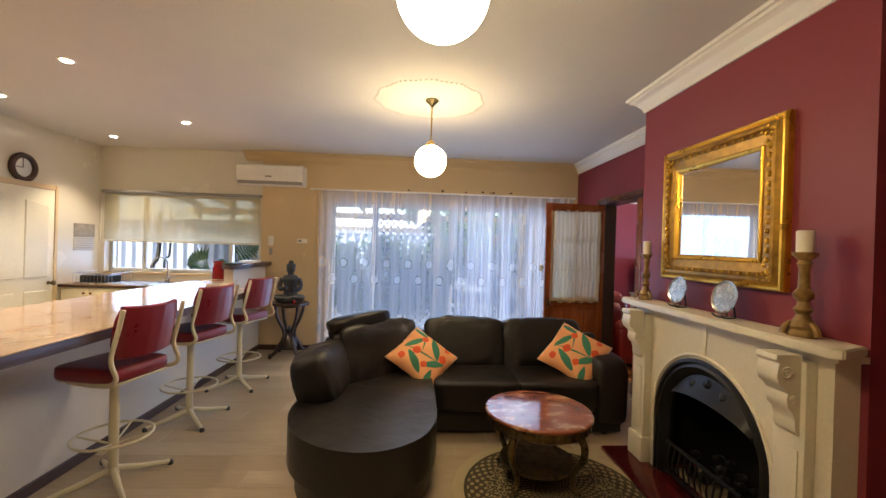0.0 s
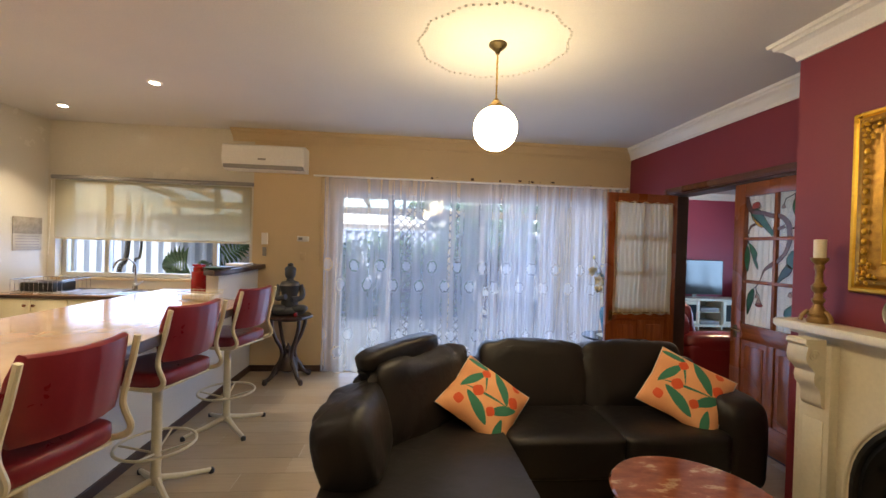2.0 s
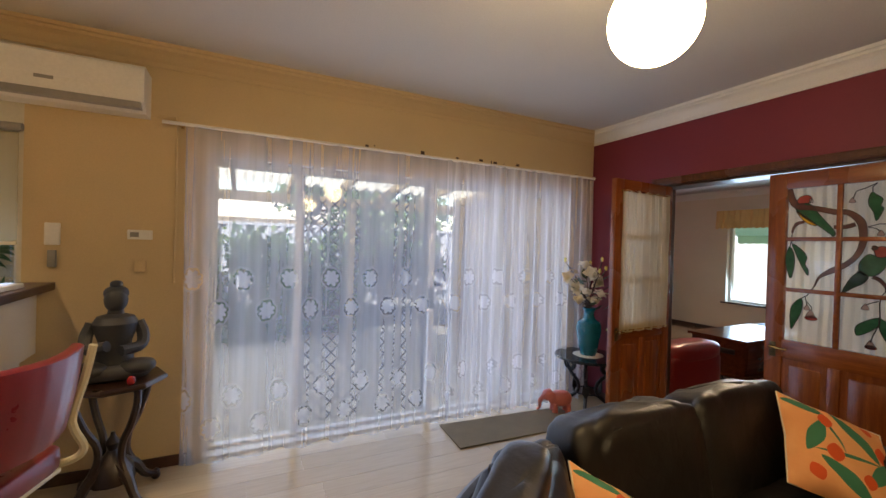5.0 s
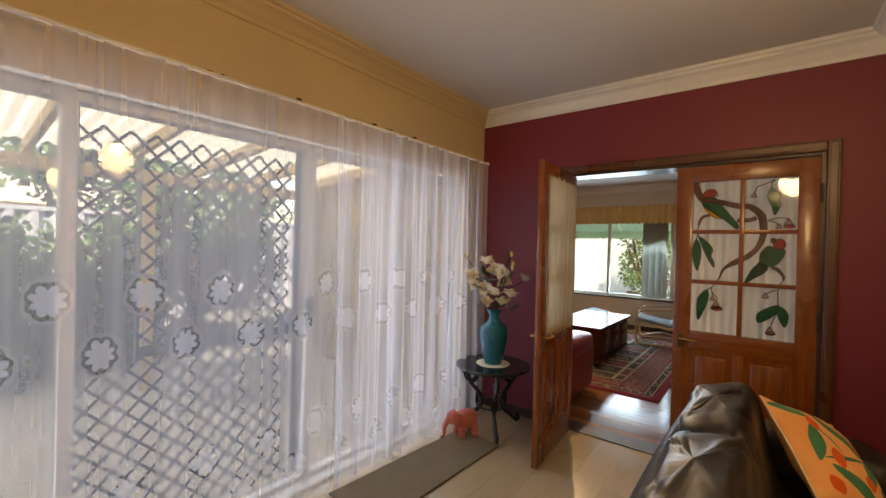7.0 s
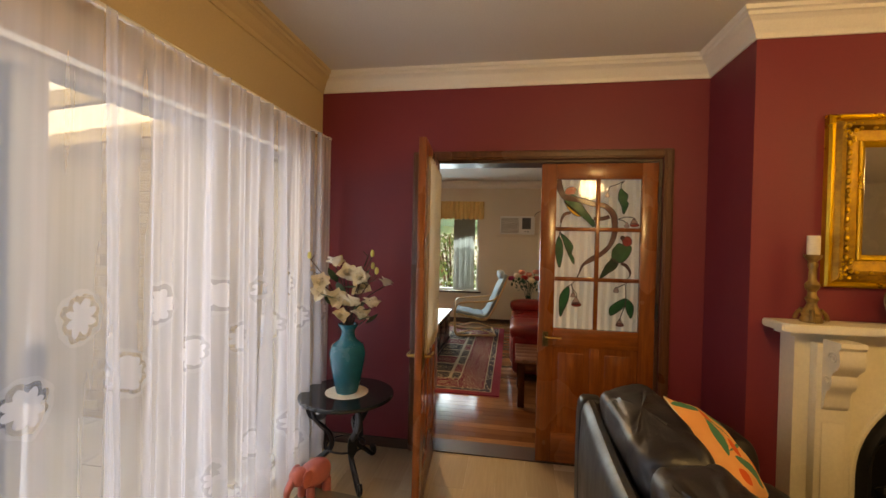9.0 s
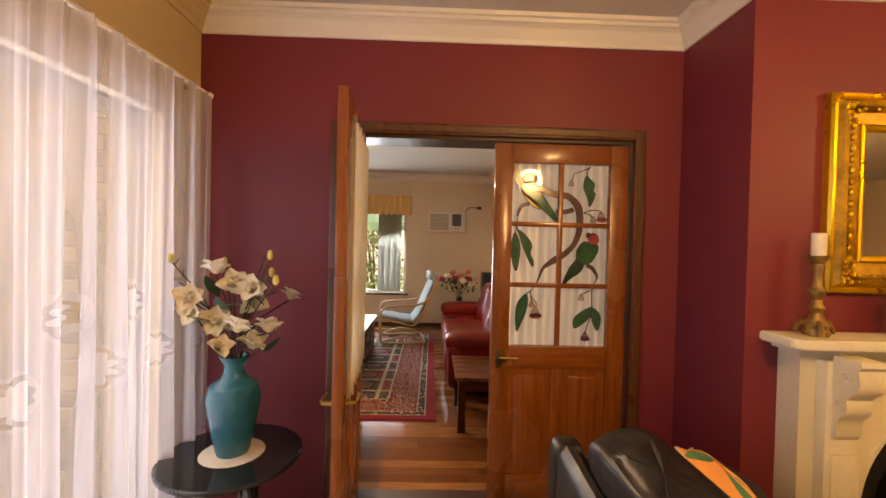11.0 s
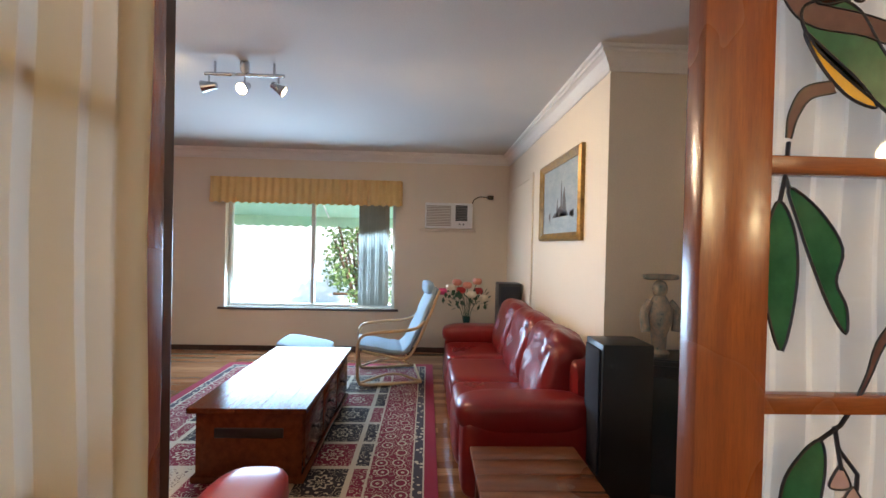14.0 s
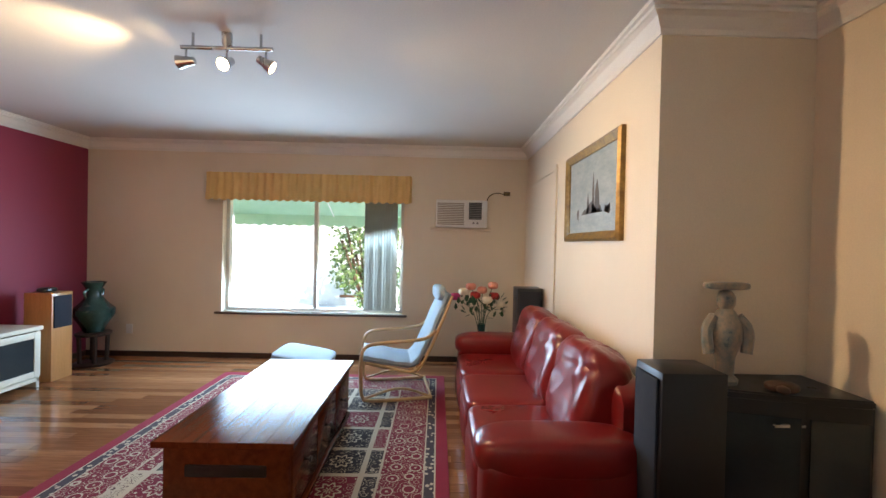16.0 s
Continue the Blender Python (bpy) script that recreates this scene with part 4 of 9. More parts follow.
    for pts in (
        [(0.761, 0.063), (0.799, 0.08), (0.845, 0.106), (0.833, 0.143), (0.853, 0.164), (0.801, 0.23), (0.775, 0.18), (0.736, 0.133), (0.737, 0.091)],
        [(0.043, 0.383), (0.086, 0.427), (0.095, 0.5), (0.062, 0.592), (0.021, 0.542), (-0, 0.469), (0.014, 0.417)],
        [(0.065, 0.364), (0.15, 0.395), (0.216, 0.447), (0.201, 0.494), (0.232, 0.53), (0.232, 0.567), (0.186, 0.531), (0.133, 0.468), (0.096, 0.416)],
        [(0.17, 0.717), (0.188, 0.751), (0.172, 0.814), (0.124, 0.877), (0.082, 0.924), (0.066, 0.856), (0.073, 0.783), (0.116, 0.741)],
        [(0.845, 0.782), (0.843, 0.829), (0.767, 0.872), (0.679, 0.899), (0.664, 0.852), (0.729, 0.814)],
        [(0.854, 0.785), (0.919, 0.808), (0.946, 0.849), (0.918, 0.912), (0.869, 0.871), (0.849, 0.829)]):
        pts = rounded([P(*p) for p in pts])
        add("glass_leaf", pts, ST_GREEN, "green glass gum leaf"); came(pts + pts[:1])
    for u, v, w in ((0.604, 0.103, 0.0143), (0.737, 0.728, 0.0167), (0.23, 0.771, 0.0155), (0.84, 0.3, 0.0155), (0.266, 0.811, 0.0238), (0.922, 0.275, 0.0202), (0.787, 0.94, 0.0202)):
        cy_, cz_ = P(u, v)
        pts = rounded([(cy_ - w * 0.2, cz_ + w), (cy_ + w * 0.2, cz_ + w), (cy_ + w, cz_ - w * 0.5), (cy_ + w * 0.7, cz_ - w), (cy_ - w * 0.7, cz_ - w), (cy_ - w, cz_ - w * 0.5)], 3)
        add("glass_gumnut", pts, ST_PALE, "pale pink glass gumnut"); came(pts + pts[:1], 0.0016)
    for u, v, w in ((0.273, 0.836, 0.0333), (0.929, 0.3, 0.0286), (0.791, 0.958, 0.0262)):
        pts = oval(*P(u, v), w, w * 0.45)
        add("glass_blossom", pts, ST_RED, "dark red glass gum blossom"); came(pts + pts[:1], 0.0016)
    for pts in (
        [(0.8, 0.012), (0.719, 0.034), (0.633, 0.05), (0.61, 0.092)],
        [(0.8, 0.012), (0.763, 0.033), (0.765, 0.063)],
        [(0.738, 0.264), (0.805, 0.274), (0.833, 0.291)],
        [(0.742, 0.262), (0.825, 0.248), (0.902, 0.25), (0.928, 0.268)],
        [(0.061, 0.301), (0.055, 0.348), (0.043, 0.383)],
        [(0.055, 0.348), (0.065, 0.364)],
        [(0.268, 0.661), (0.225, 0.696), (0.17, 0.717)],
        [(0.21, 0.698), (0.221, 0.729), (0.232, 0.759)],
        [(0.221, 0.729), (0.277, 0.766), (0.276, 0.787)],
        [(0.892, 0.63), (0.861, 0.656), (0.847, 0.703), (0.854, 0.785)],
        [(0.841, 0.688), (0.775, 0.704), (0.74, 0.717)],
        [(0.845, 0.829), (0.809, 0.882), (0.788, 0.929)]):
        came([P(*p) for p in pts], 0.003)


stained_glass(leaf_shut)


def skirting(name, mat, runs, h=0.09, t=0.016):
    b = bm_new()
    for x0, x1, y0, y1 in runs:
        box(b, x0, x1, y0, y1, 0.0, h, 0.004)
    structure(name, b, mat, "dark-stained timber skirting board", "skirting")


skirting("skirting_family_room", DARKTRIM, [(-2.154, -1.30, NORTH - 0.016, NORTH), (-2.17, -2.154, 0.0, NORTH), (EAST - 0.016, EAST, DOOR_N + 0.06, NORTH), (1.98, EAST - 0.016, NORTH - 0.016, NORTH), (EAST - 0.016, EAST, BREAST_N, DOOR_S - 0.06), (BREAST_X - 0.016, BREAST_X, 3.02, BREAST_N), (BREAST_X - 0.016, BREAST_X, BREAST_S, 1.54)], 0.07)
skirting("skirting_lounge", DARKTRIM, [(L_EAST - 0.016, L_EAST, 3.40, L_NORTH), (L_WEST, L_EAST - 0.016, L_NORTH - 0.016, L_NORTH), (4.194, 4.21, L_SOUTH, 3.40), (4.194, L_EAST - 0.016, 3.40, 3.416), (L_WEST, 4.194, L_SOUTH, L_SOUTH + 0.016), (L_WEST, L_WEST + 0.016, DOOR_N + 0.06, L_NORTH)], 0.065)

# ---- bar, kitchen ----
b = bm_new(); box(b, -2.30, -2.17, -0.6, NORTH, 0, 0.919)
structure("bar_wall", b, BAR_WHITE, "off-white rendered half wall under the breakfast bar", "wall")
b = bm_new(); prism(b, [(-2.19, 4.74), (-2.03, 4.61), (-2.10, 5.738), (-2.19, 5.738)], 0.80, 1.165)
structure("ledge_wall", b, BAR_WHITE, "off-white raised end of the bar wall", "wall")


def slab_with_edge(name, poly, z0, z1, top_mat, edge_mat, label, cat):
    t = thing(name, (poly[0][0], poly[0][1], z0), label, cat)
    b = bm_new(); prism(b, poly, z1 - 0.004, z1)
    part("laminate_surface", b, top_mat, t, smooth=False, world=True)
    b = bm_new(); vs = prism(b, poly, z0, z1 - 0.004)
    es = [e for e in b.edges if abs(e.verts[0].co.z - e.verts[1].co.z) < 1e-5]
    bmesh.ops.bevel(b, geom=es, offset=0.006, segments=2, profile=0.5, affect="EDGES")
    part("timber_edge", b, edge_mat, t, "dark timber edge band", world=True)
    return t


slab_with_edge("bar_benchtop", [(-1.68, -0.6), (-1.68, 4.25), (-1.76, 4.42), (-2.00, 4.57), (-2.188, 4.733), (-2.188, 5.12), (-2.75, 5.12), (-2.75, -0.6)], 0.92, 0.98, LAMINATE, DARKTRIM, "tan laminate breakfast bar top with a dark timber edge", "benchtop")
slab_with_edge("ledge_top", [(-1.97, 4.60), (-2.02, 5.739), (-2.24, 5.739), (-2.21, 4.74), (-2.15, 4.60), (-2.03, 4.52)], 1.165, 1.21, DARKTRIM, DARKTRIM, "dark timber ledge top at the end of the bar", "shelf")


def cupboard(y_front, x0, x1, z1, face):
    c = thing("kitchen_cupboard", ((x0 + x1) / 2, y_front + 0.3, 0), "cream painted kitchen base cupboard with small timber knobs", "cupboard", "kitchen base cupboards")
    b = bm_new(); box(b, x0 + 0.002, x1 - 0.002, y_front, NORTH - 0.01, 0.1, z1); box(b, x0 + 0.03, x1 - 0.03, y_front + 0.05, NORTH - 0.01, 0, 0.1)
    part("cabinet_body", b, CUPBOARD, c, smooth=False, world=True)
    mid = (x0 + x1) / 2
    for a, e, kx in ((x0, mid, mid - 0.04), (mid, x1, mid + 0.04)):
        b = bm_new(); box(b, a + 0.004, e - 0.004, y_front - 0.018, y_front, 0.12, z1 - 0.01, 0.003)
        dr = part("cupboard_door", b, CUPBOARD, c, world=True)
        b = bm_new(); lathe(b, [(0.006, 0), (0.006, 0.012), (0.014, 0.018), (0.015, 0.026), (0.009, 0.032)], seg=12, m=Matrix.Translation((kx, y_front - 0.018, z1 - 0.07)) @ Matrix.Rotation(radians(90), 4, "X"))
        part("knob", b, SIDEWOOD, dr, "small turned timber knob", world=True)


for k in range(3):
    cupboard(5.17, -4.28 + 0.64 * k, -4.28 + 0.64 * (k + 1), 0.865, CUPBOARD)
slab_with_edge("kitchen_benchtop", [(-4.295, 5.13), (-2.30, 5.13), (-2.30, 5.735), (-4.295, 5.735)], 0.865, 0.90, LAMINATE, DARKTRIM, "tan laminate kitchen benchtop below the window", "benchtop")
s = thing("sink", (-3.35, 5.42, 0.90), "stainless steel sink with ribbed drainer", "sink")
b = bm_new()
box(b, -0.62, 0.62, -0.235, 0.235, 0.0, 0.006, 0.003)
drainer = part("drainer", b, STEEL, s)
for k in range(14):
    b = bm_new(); box(b, 0.1 + 0.035 * k, 0.115 + 0.035 * k, -0.17, 0.17, 0.006, 0.010, 0.002)
    part("rib", b, STEEL, drainer)
b = bm_new()
for y0, y1, x0, x1 in ((-0.19, -0.18, -0.42, 0.02), (0.18, 0.19, -0.42, 0.02), (-0.19, 0.19, -0.43, -0.42), (-0.19, 0.19, 0.02, 0.03)):
    box(b, x0, x1, y0, y1, 0.006, 0.014, 0.002)
part("bowl_rim", b, STEEL, s)
# Flat dark sheet on the drainer, painting the shade inside the bowl
b = bm_new(); box(b, -0.41, 0.01, -0.175, 0.175, 0.0065, 0.0085)
part("bowl", b, GREYPLASTIC, s, "flat dark sheet standing for the shaded sink bowl", smooth=False)
b = bm_new()
tube(b, smooth_path([(0, 0.18, 0.0), (0, 0.18, 0.2), (0, 0.16, 0.28), (-0.02, 0.09, 0.33), (-0.06, 0.0, 0.31), (-0.08, -0.04, 0.24)]), 0.011, 10)
lathe(b, [(0.026, 0.004), (0.026, 0.06), (0.018, 0.07)], (0, 0.18, 0), 16)
tube(b, [(0.02, 0.18, 0.05), (0.08, 0.17, 0.09)], 0.008, 8)
t_ = thing("kitchen_tap", (-3.33, 5.45, 0.906), "brushed steel gooseneck kitchen tap", "tap")
part("spout", b, STEEL, t_)

s = thing("dish_rack", (-3.98, 5.4, 0.90), "steel wire dish rack with a black tray", "dish rack")
b = bm_new(); box(b, -0.17, 0.13, -0.14, 0.14, 0.008, 0.10, 0.012)
part("cutlery_tray", b, BLACKPLASTIC, s, "black plastic tray")
b = bm_new()
for z in (0.012, 0.13):
    tube(b, [(-0.22, -0.18, z), (0.24, -0.18, z), (0.24, 0.18, z), (-0.22, 0.18, z)], 0.004, 6, closed=True)
for k in range(12):
    for y in (-0.18, 0.18):
        tube(b, [(-0.22 + 0.0418 * k, y, 0.012), (-0.22 + 0.0418 * k, y, 0.13)], 0.002, 5)
part("wire_frame", b, STEEL, s)
b = bm_new(); box(b, -0.2, 0.42, -0.2, 0.2, 0.0, 0.008, 0.003)
part("drip_tray", b, STEEL, s)

s = thing("fire_extinguisher", (-2.29, 4.83, 0.98), "red enamel canister with a dark lid", "canister")
b = bm_new(); lathe(b, [(0.062, 0), (0.066, 0.01), (0.066, 0.19), (0.06, 0.2)], seg=24)
part("can", b, REDMETAL, s)
b = bm_new(); lathe(b, [(0.05, 0.2), (0.055, 0.215), (0.055, 0.235), (0.03, 0.245)], seg=20); box(b, -0.06, 0.05, -0.014, 0.014, 0.24, 0.262, 0.005)
part("lid", b, REDMETAL, s, "red lid with a handle")
s.name = "red_canister"
s = thing("wire_basket", (-2.08, 4.42, 0.98), "cream wire basket holding folded white napkins", "basket")
b = bm_new()
for z, g in ((0.004, -0.01), (0.05, 0.0), (0.075, 0.006)):
    tube(b, [(-0.14 - g, -0.08 - g, z), (0.14 + g, -0.08 - g, z), (0.14 + g, 0.08 + g, z), (-0.14 - g, 0.08 + g, z)], 0.003, 6, closed=True)
for k in range(9):
    for y in (-1, 1):
        tube(b, [(-0.13 + 0.0325 * k, y * 0.075, 0.004), (-0.13 + 0.0325 * k, y * 0.086, 0.075)], 0.002, 5)
part("wire", b, CREAMMETAL, s)
b = bm_new(); box(b, -0.12, 0.12, -0.065, 0.065, 0.008, 0.045, 0.01)
single("napkin_stack", b, WHITEPLASTIC, "stack of folded white paper napkins in a basket", "napkins").matrix_basis = pose(-2.08, 4.42, 0.98)
b = bm_new(); box(b, -2.19, -2.02, 4.66, 4.84, 1.211, 1.228, 0.006); box(b, -2.20, -2.05, 4.86, 5.05, 1.211, 1.219, 0.003)
single("black_tray", b, BLACKPLASTIC, "black tray lying on the dark timber ledge", "tray")
b = bm_new(); box(b, -2.22, -2.04, 5.18, 5.42, 1.211, 1.235, 0.006)
single("white_box", b, WHITEPLASTIC, "flat white box lying on the dark timber ledge", "box")
b = bm_new(); lathe(b, [(0.03, 0), (0.055, 0.01), (0.06, 0.02), (0.05, 0.018), (0.02, 0.012)], (-2.08, 4.60, 1.211), 20)
single("green_dish", b, LEAF, "small green dish on the timber ledge", "dish")

# west wall: panelled door, clock, calendar
dr = thing("door_pantry", (WEST, 4.62, 0), "closed cream panelled kitchen door with a dark knob", "door")
b = bm_new(); box(b, 0.0, 0.035, -0.41, 0.41, 0.005, 2.0, 0.003)
part("door_slab", b, DOORPAINT, dr)
for y0, y1 in ((-0.33, -0.05), (0.05, 0.33)):
    for z0, z1, arch in ((0.2, 0.85, 0), (1.0, 1.86, 1)):
        b = bm_new()
        pts = [(y0, z0), (y1, z0)] + ([(y1, z1 - 0.05 if (y1 > 0.1) else z1), ((y0 + y1) / 2, z1 - 0.02), (y0, z1 if y1 > 0.1 else z1 - 0.05)] if arch else [(y1, z1), (y0, z1)])
        prism(b, pts, 0, 0.010, m=Matrix.Translation((0.034, 0, 0)) @ Matrix(((0, 0, 1, 0), (1, 0, 0, 0), (0, 1, 0, 0), (0, 0, 0, 1))))
        bmesh.ops.bevel(b, geom=[e for e in b.edges if all(v.co.x > 0.04 for v in e.verts)], offset=0.007, segments=1, affect="EDGES")
        part("door_panel", b, DOORPAINT, dr, smooth=False)
b = bm_new(); lathe(b, [(0.022, 0), (0.012, 0.01), (0.012, 0.035), (0.028, 0.05), (0.028, 0.065), (0.012, 0.075)], seg=18, m=Matrix.Translation((0.035, 0.35, 0.93)) @ Matrix.Rotation(radians(90), 4, "Y"))
part("knob", b, BRONZE, dr, "dark bronze knob")
b = bm_new()
for y0, y1, z0, z1 in ((-0.47, -0.41, 0, 2.06), (0.41, 0.45, 0, 2.06), (-0.41, 0.41, 2.0, 2.06)):
    box(b, WEST, WEST + 0.045, 4.62 + y0, 4.62 + y1, z0, z1, 0.005)
structure("door_frame_pantry", b, CREAM, "cream timber door frame", "trim")
c = thing("wall_clock", (WEST, 4.66, 2.2), "round wall clock with a thick brown rim and pale face", "clock")
RX = Matrix.Rotation(radians(90), 4, "Y")
b = bm_new(); tube(b, [(0.02, 0.13 * math.cos(k * 0.2618), 0.13 * math.sin(k * 0.2618)) for k in range(24)], 0.03, 8, closed=True)
part("rim", b, DARKTRIM, c)
b = bm_new(); lathe(b, [(0.135, 0), (0.135, 0.012)], seg=32, m=RX)
part("face", b, WHITEPLASTIC, c, "pale clock face")
b = bm_new(); box(b, 0.013, 0.016, -0.004, 0.004, 0, 0.1); box(b, 0.013, 0.016, -0.07, 0.0, -0.004, 0.004)
part("clock_hand", b, BLACKPLASTIC, c)
c = thing("wall_calendar", (WEST, 5.50, 1.3), "hanging paper calendar with a grey picture above the dates", "calendar")
b = bm_new(); box(b, 0.002, 0.008, -0.16, 0.16, 0.0, 0.17, 0.001)
part("date_sheet", b, surf("grey_cream_calendar_paper", (0.46, 0.42, 0.36), (0.54, 0.50, 0.43), 9, 0.7, relief=0.05), c, "grey-cream sheet of dates")
b = bm_new(); box(b, 0.002, 0.010, -0.16, 0.16, 0.17, 0.34, 0.001)
part("picture_sheet", b, surf("grey_picture_print", (0.24, 0.21, 0.17), (0.42, 0.38, 0.32), 16, 0.6), c, "grey-brown printed picture")
b = bm_new()
for r_ in range(5):
    box(b, 0.0082, 0.0088, -0.13, 0.13, 0.03 + 0.028 * r_, 0.036 + 0.028 * r_)
part("date_line", b, GREYPLASTIC, c, smooth=False)


# air conditioner, controls
def split_ac(at):
    a = thing("wall_air_conditioner", at, "white split air conditioner mounted high on the wall", "air conditioner")
    b = bm_new(); prism(b, [(0, 0), (-0.13, 0.0), (-0.20, 0.05), (-0.215, 0.12), (-0.205, 0.25), (-0.19, 0.265), (0, 0.265)], -0.425, 0.435, m=Matrix(((0, 0, 1, 0), (1, 0, 0, 0), (0, 1, 0, 0), (0, 0, 0, 1))))
    part("casing", b, WHITEPLASTIC, a, smooth=False)
    b = bm_new(); box(b, -0.41, 0.42, -0.208, -0.15, 0.012, 0.05, 0.004, m=Matrix.Identity(4))
    part("air_vane", b, GREYPLASTIC, a, "grey horizontal air vane")
    b = bm_new(); box(b, -0.05, 0.03, -0.2185, -0.214, 0.10, 0.118)
    part("display", b, GREYPLASTIC, a, smooth=False)


split_ac((-2.01, NORTH, 2.235))
b = bm_new(); tube(b, [(-1.54, NORTH - 0.012, 2.26), (-1.44, NORTH - 0.012, 2.27), (-1.43, NORTH - 0.012, 2.2), (-1.43, NORTH - 0.012, 1.2)], 0.008, 6)
single("cable_cover", b, CREAM, "thin cream cable trunking on the wall", "cable")
for nm, x0, x1, z0, z1, mt, lb in (("thermostat", -1.68, -1.55, 1.475, 1.535, WHITEPLASTIC, "small white wall controller with a display"), ("light_switch", -1.64, -1.58, 1.27, 1.345, CREAM, "cream light switch on the wall"), ("remote_holder", -2.07, -2.00, 1.43, 1.56, WHITEPLASTIC, "white remote control in a wall holder"), ("key_hook", -2.055, -2.015, 1.30, 1.40, GREYPLASTIC, "grey keys hanging on a wall hook")):
    b = bm_new(); box(b, x0, x1, NORTH - 0.018, NORTH, z0, z1, 0.004)
    o = single(nm, b, mt, lb, nm.replace("_", " "))
b = bm_new(); box(b, -1.665, -1.62, NORTH - 0.0195, NORTH - 0.017, 1.49, 1.52)
single("thermostat_display", b, GREYPLASTIC, "grey display of the wall controller", "display", smooth=False)


# windows and blinds
def window(name, axis, pos, a0, a1, z0, z1, mullions, mat, deep=0.06, label="aluminium framed sliding window"):
    def bx(b, s, e, zb, zt, d=deep):
        box(b, *((s, e, pos - d / 2, pos + d / 2) if axis == "x" else (pos - d / 2, pos + d / 2, s, e)), zb, zt, 0.004)
    mid = (a0 + a1) / 2
    w = thing(name, (mid, pos, z0) if axis == "x" else (pos, mid, z0), label, "window")
    w["kind"] = "structure"
    b = bm_new()
    bx(b, a0, a0 + 0.045, z0, z1); bx(b, a1 - 0.045, a1, z0, z1); bx(b, a0 + 0.045, a1 - 0.045, z0, z0 + 0.045); bx(b, a0 + 0.045, a1 - 0.045, z1 - 0.045, z1)
    part("window_frame", b, mat, w, world=True)
    edges = [a0 + 0.045] + list(mullions) + [a1 - 0.045]
    for m in mullions:
        b = bm_new(); bx(b, m - 0.025, m + 0.025, z0 + 0.045, z1 - 0.045)
        part("window_stile", b, mat, w, world=True)
    for s, e in zip(edges, edges[1:]):
        b = bm_new()
        q = (s + 0.024, e - 0.024, pos - 0.003, pos + 0.003) if axis == "x" else (pos - 0.003, pos + 0.003, s + 0.024, e - 0.024)
        box(b, *q, z0 + 0.04, z1 - 0.04)
        p = part("pane", b, GLASS, w, smooth=False, world=True)
        p.visible_shadow = False
    return w


window("window_kitchen", "x", NORTH + 0.12, -4.22, -2.19, 1.02, 2.09, (-3.76, -2.61), ALU)
window("window_slider", "x", NORTH + 0.13, -1.24, 1.94, 0.0, 2.05, (-0.65, 0.46, 1.22), ALU, 0.09, "cream aluminium sliding glass doors")
window("window_lounge", "y", L_EAST + 0.12, 4.95, 7.22, 0.58, 2.05, (6.08,), ALU)
b = bm_new()
x = -0.62 - 2.0
while x < 0.5:
    for sg in (1, -1):
        ys = []
        x0 = x if sg == 1 else x + 2.0
        for k in range(21):
            xx, zz = x0 + sg * k * 0.1, 0.05 + k * 0.1
            if -0.62 <= xx <= 0.44 and zz < 2.02:
                ys.append((xx, NORTH + 0.20 + (0.002 if sg == 1 else -0.002), zz))
        if len(ys) > 1:
            tube(b, ys, 0.0075, 5)
    x += 0.1
for z in (0.9,):
    box(b, -0.62, 0.44, NORTH + 0.19, NORTH + 0.21, z, z + 0.05)
for x0 in (-0.655, 0.42):
    box(b, x0, x0 + 0.05, NORTH + 0.185, NORTH + 0.215, 0.02, 2.03)
s = thing("security_screen", (-0.1, NORTH + 0.2, 0.02), "diamond mesh security screen on the sliding door", "security screen")
part("diamond_mesh", b, BLACKPLASTIC, s, world=True)
b = bm_new(); box(b, 0.42, 0.47, NORTH + 0.06, NORTH + 0.085, 0.95, 1.13, 0.006)
part("latch", b, BLACKPLASTIC, s, "black door latch", world=True)
b = bm_new(); box(b, -1.24, 1.94, NORTH - 0.01, NORTH + 0.25, -0.01, 0.02, 0.004)
structure("door_track", b, ALU, "cream aluminium sliding door track", "trim")

bl = thing("roller_blind", (-3.2, NORTH - 0.03, 1.45), "half-lowered translucent cream roller blind in the kitchen window", "blind")
b = bm_new(); box(b, -4.21, -2.18, NORTH - 0.032, NORTH - 0.030, 1.44, 2.06)
part("blind_cloth", b, BLIND, bl, smooth=False, world=True)
# Dark grey here stands in for the shade on the tube
b = bm_new(); tube(b, [(-4.23, NORTH - 0.045, 2.09), (-2.16, NORTH - 0.045, 2.09)], 0.022, 12)
part("roller_tube", b, GREYPLASTIC, bl, "roller tube with its shade put into dark grey", world=True)
b = bm_new(); box(b, -4.21, -2.18, NORTH - 0.038, NORTH - 0.024, 1.425, 1.445, 0.003)
part("bottom_rail", b, CUPBOARD, bl, world=True)
b = bm_new(); tube(b, smooth_path([(-4.24, NORTH - 0.04, 2.05), (-4.24, NORTH - 0.045, 1.6), (-4.25, NORTH - 0.05, 1.25)]), 0.003, 5)
part("pull_chain", b, WHITEPLASTIC, bl, world=True)
b = bm_new(); box(b, -4.25, -2.16, NORTH - 0.02, NORTH + 0.06, 0.99, 1.02, 0.004)
structure("window_sill_kitchen", b, CREAM, "cream tiled window sill", "sill")


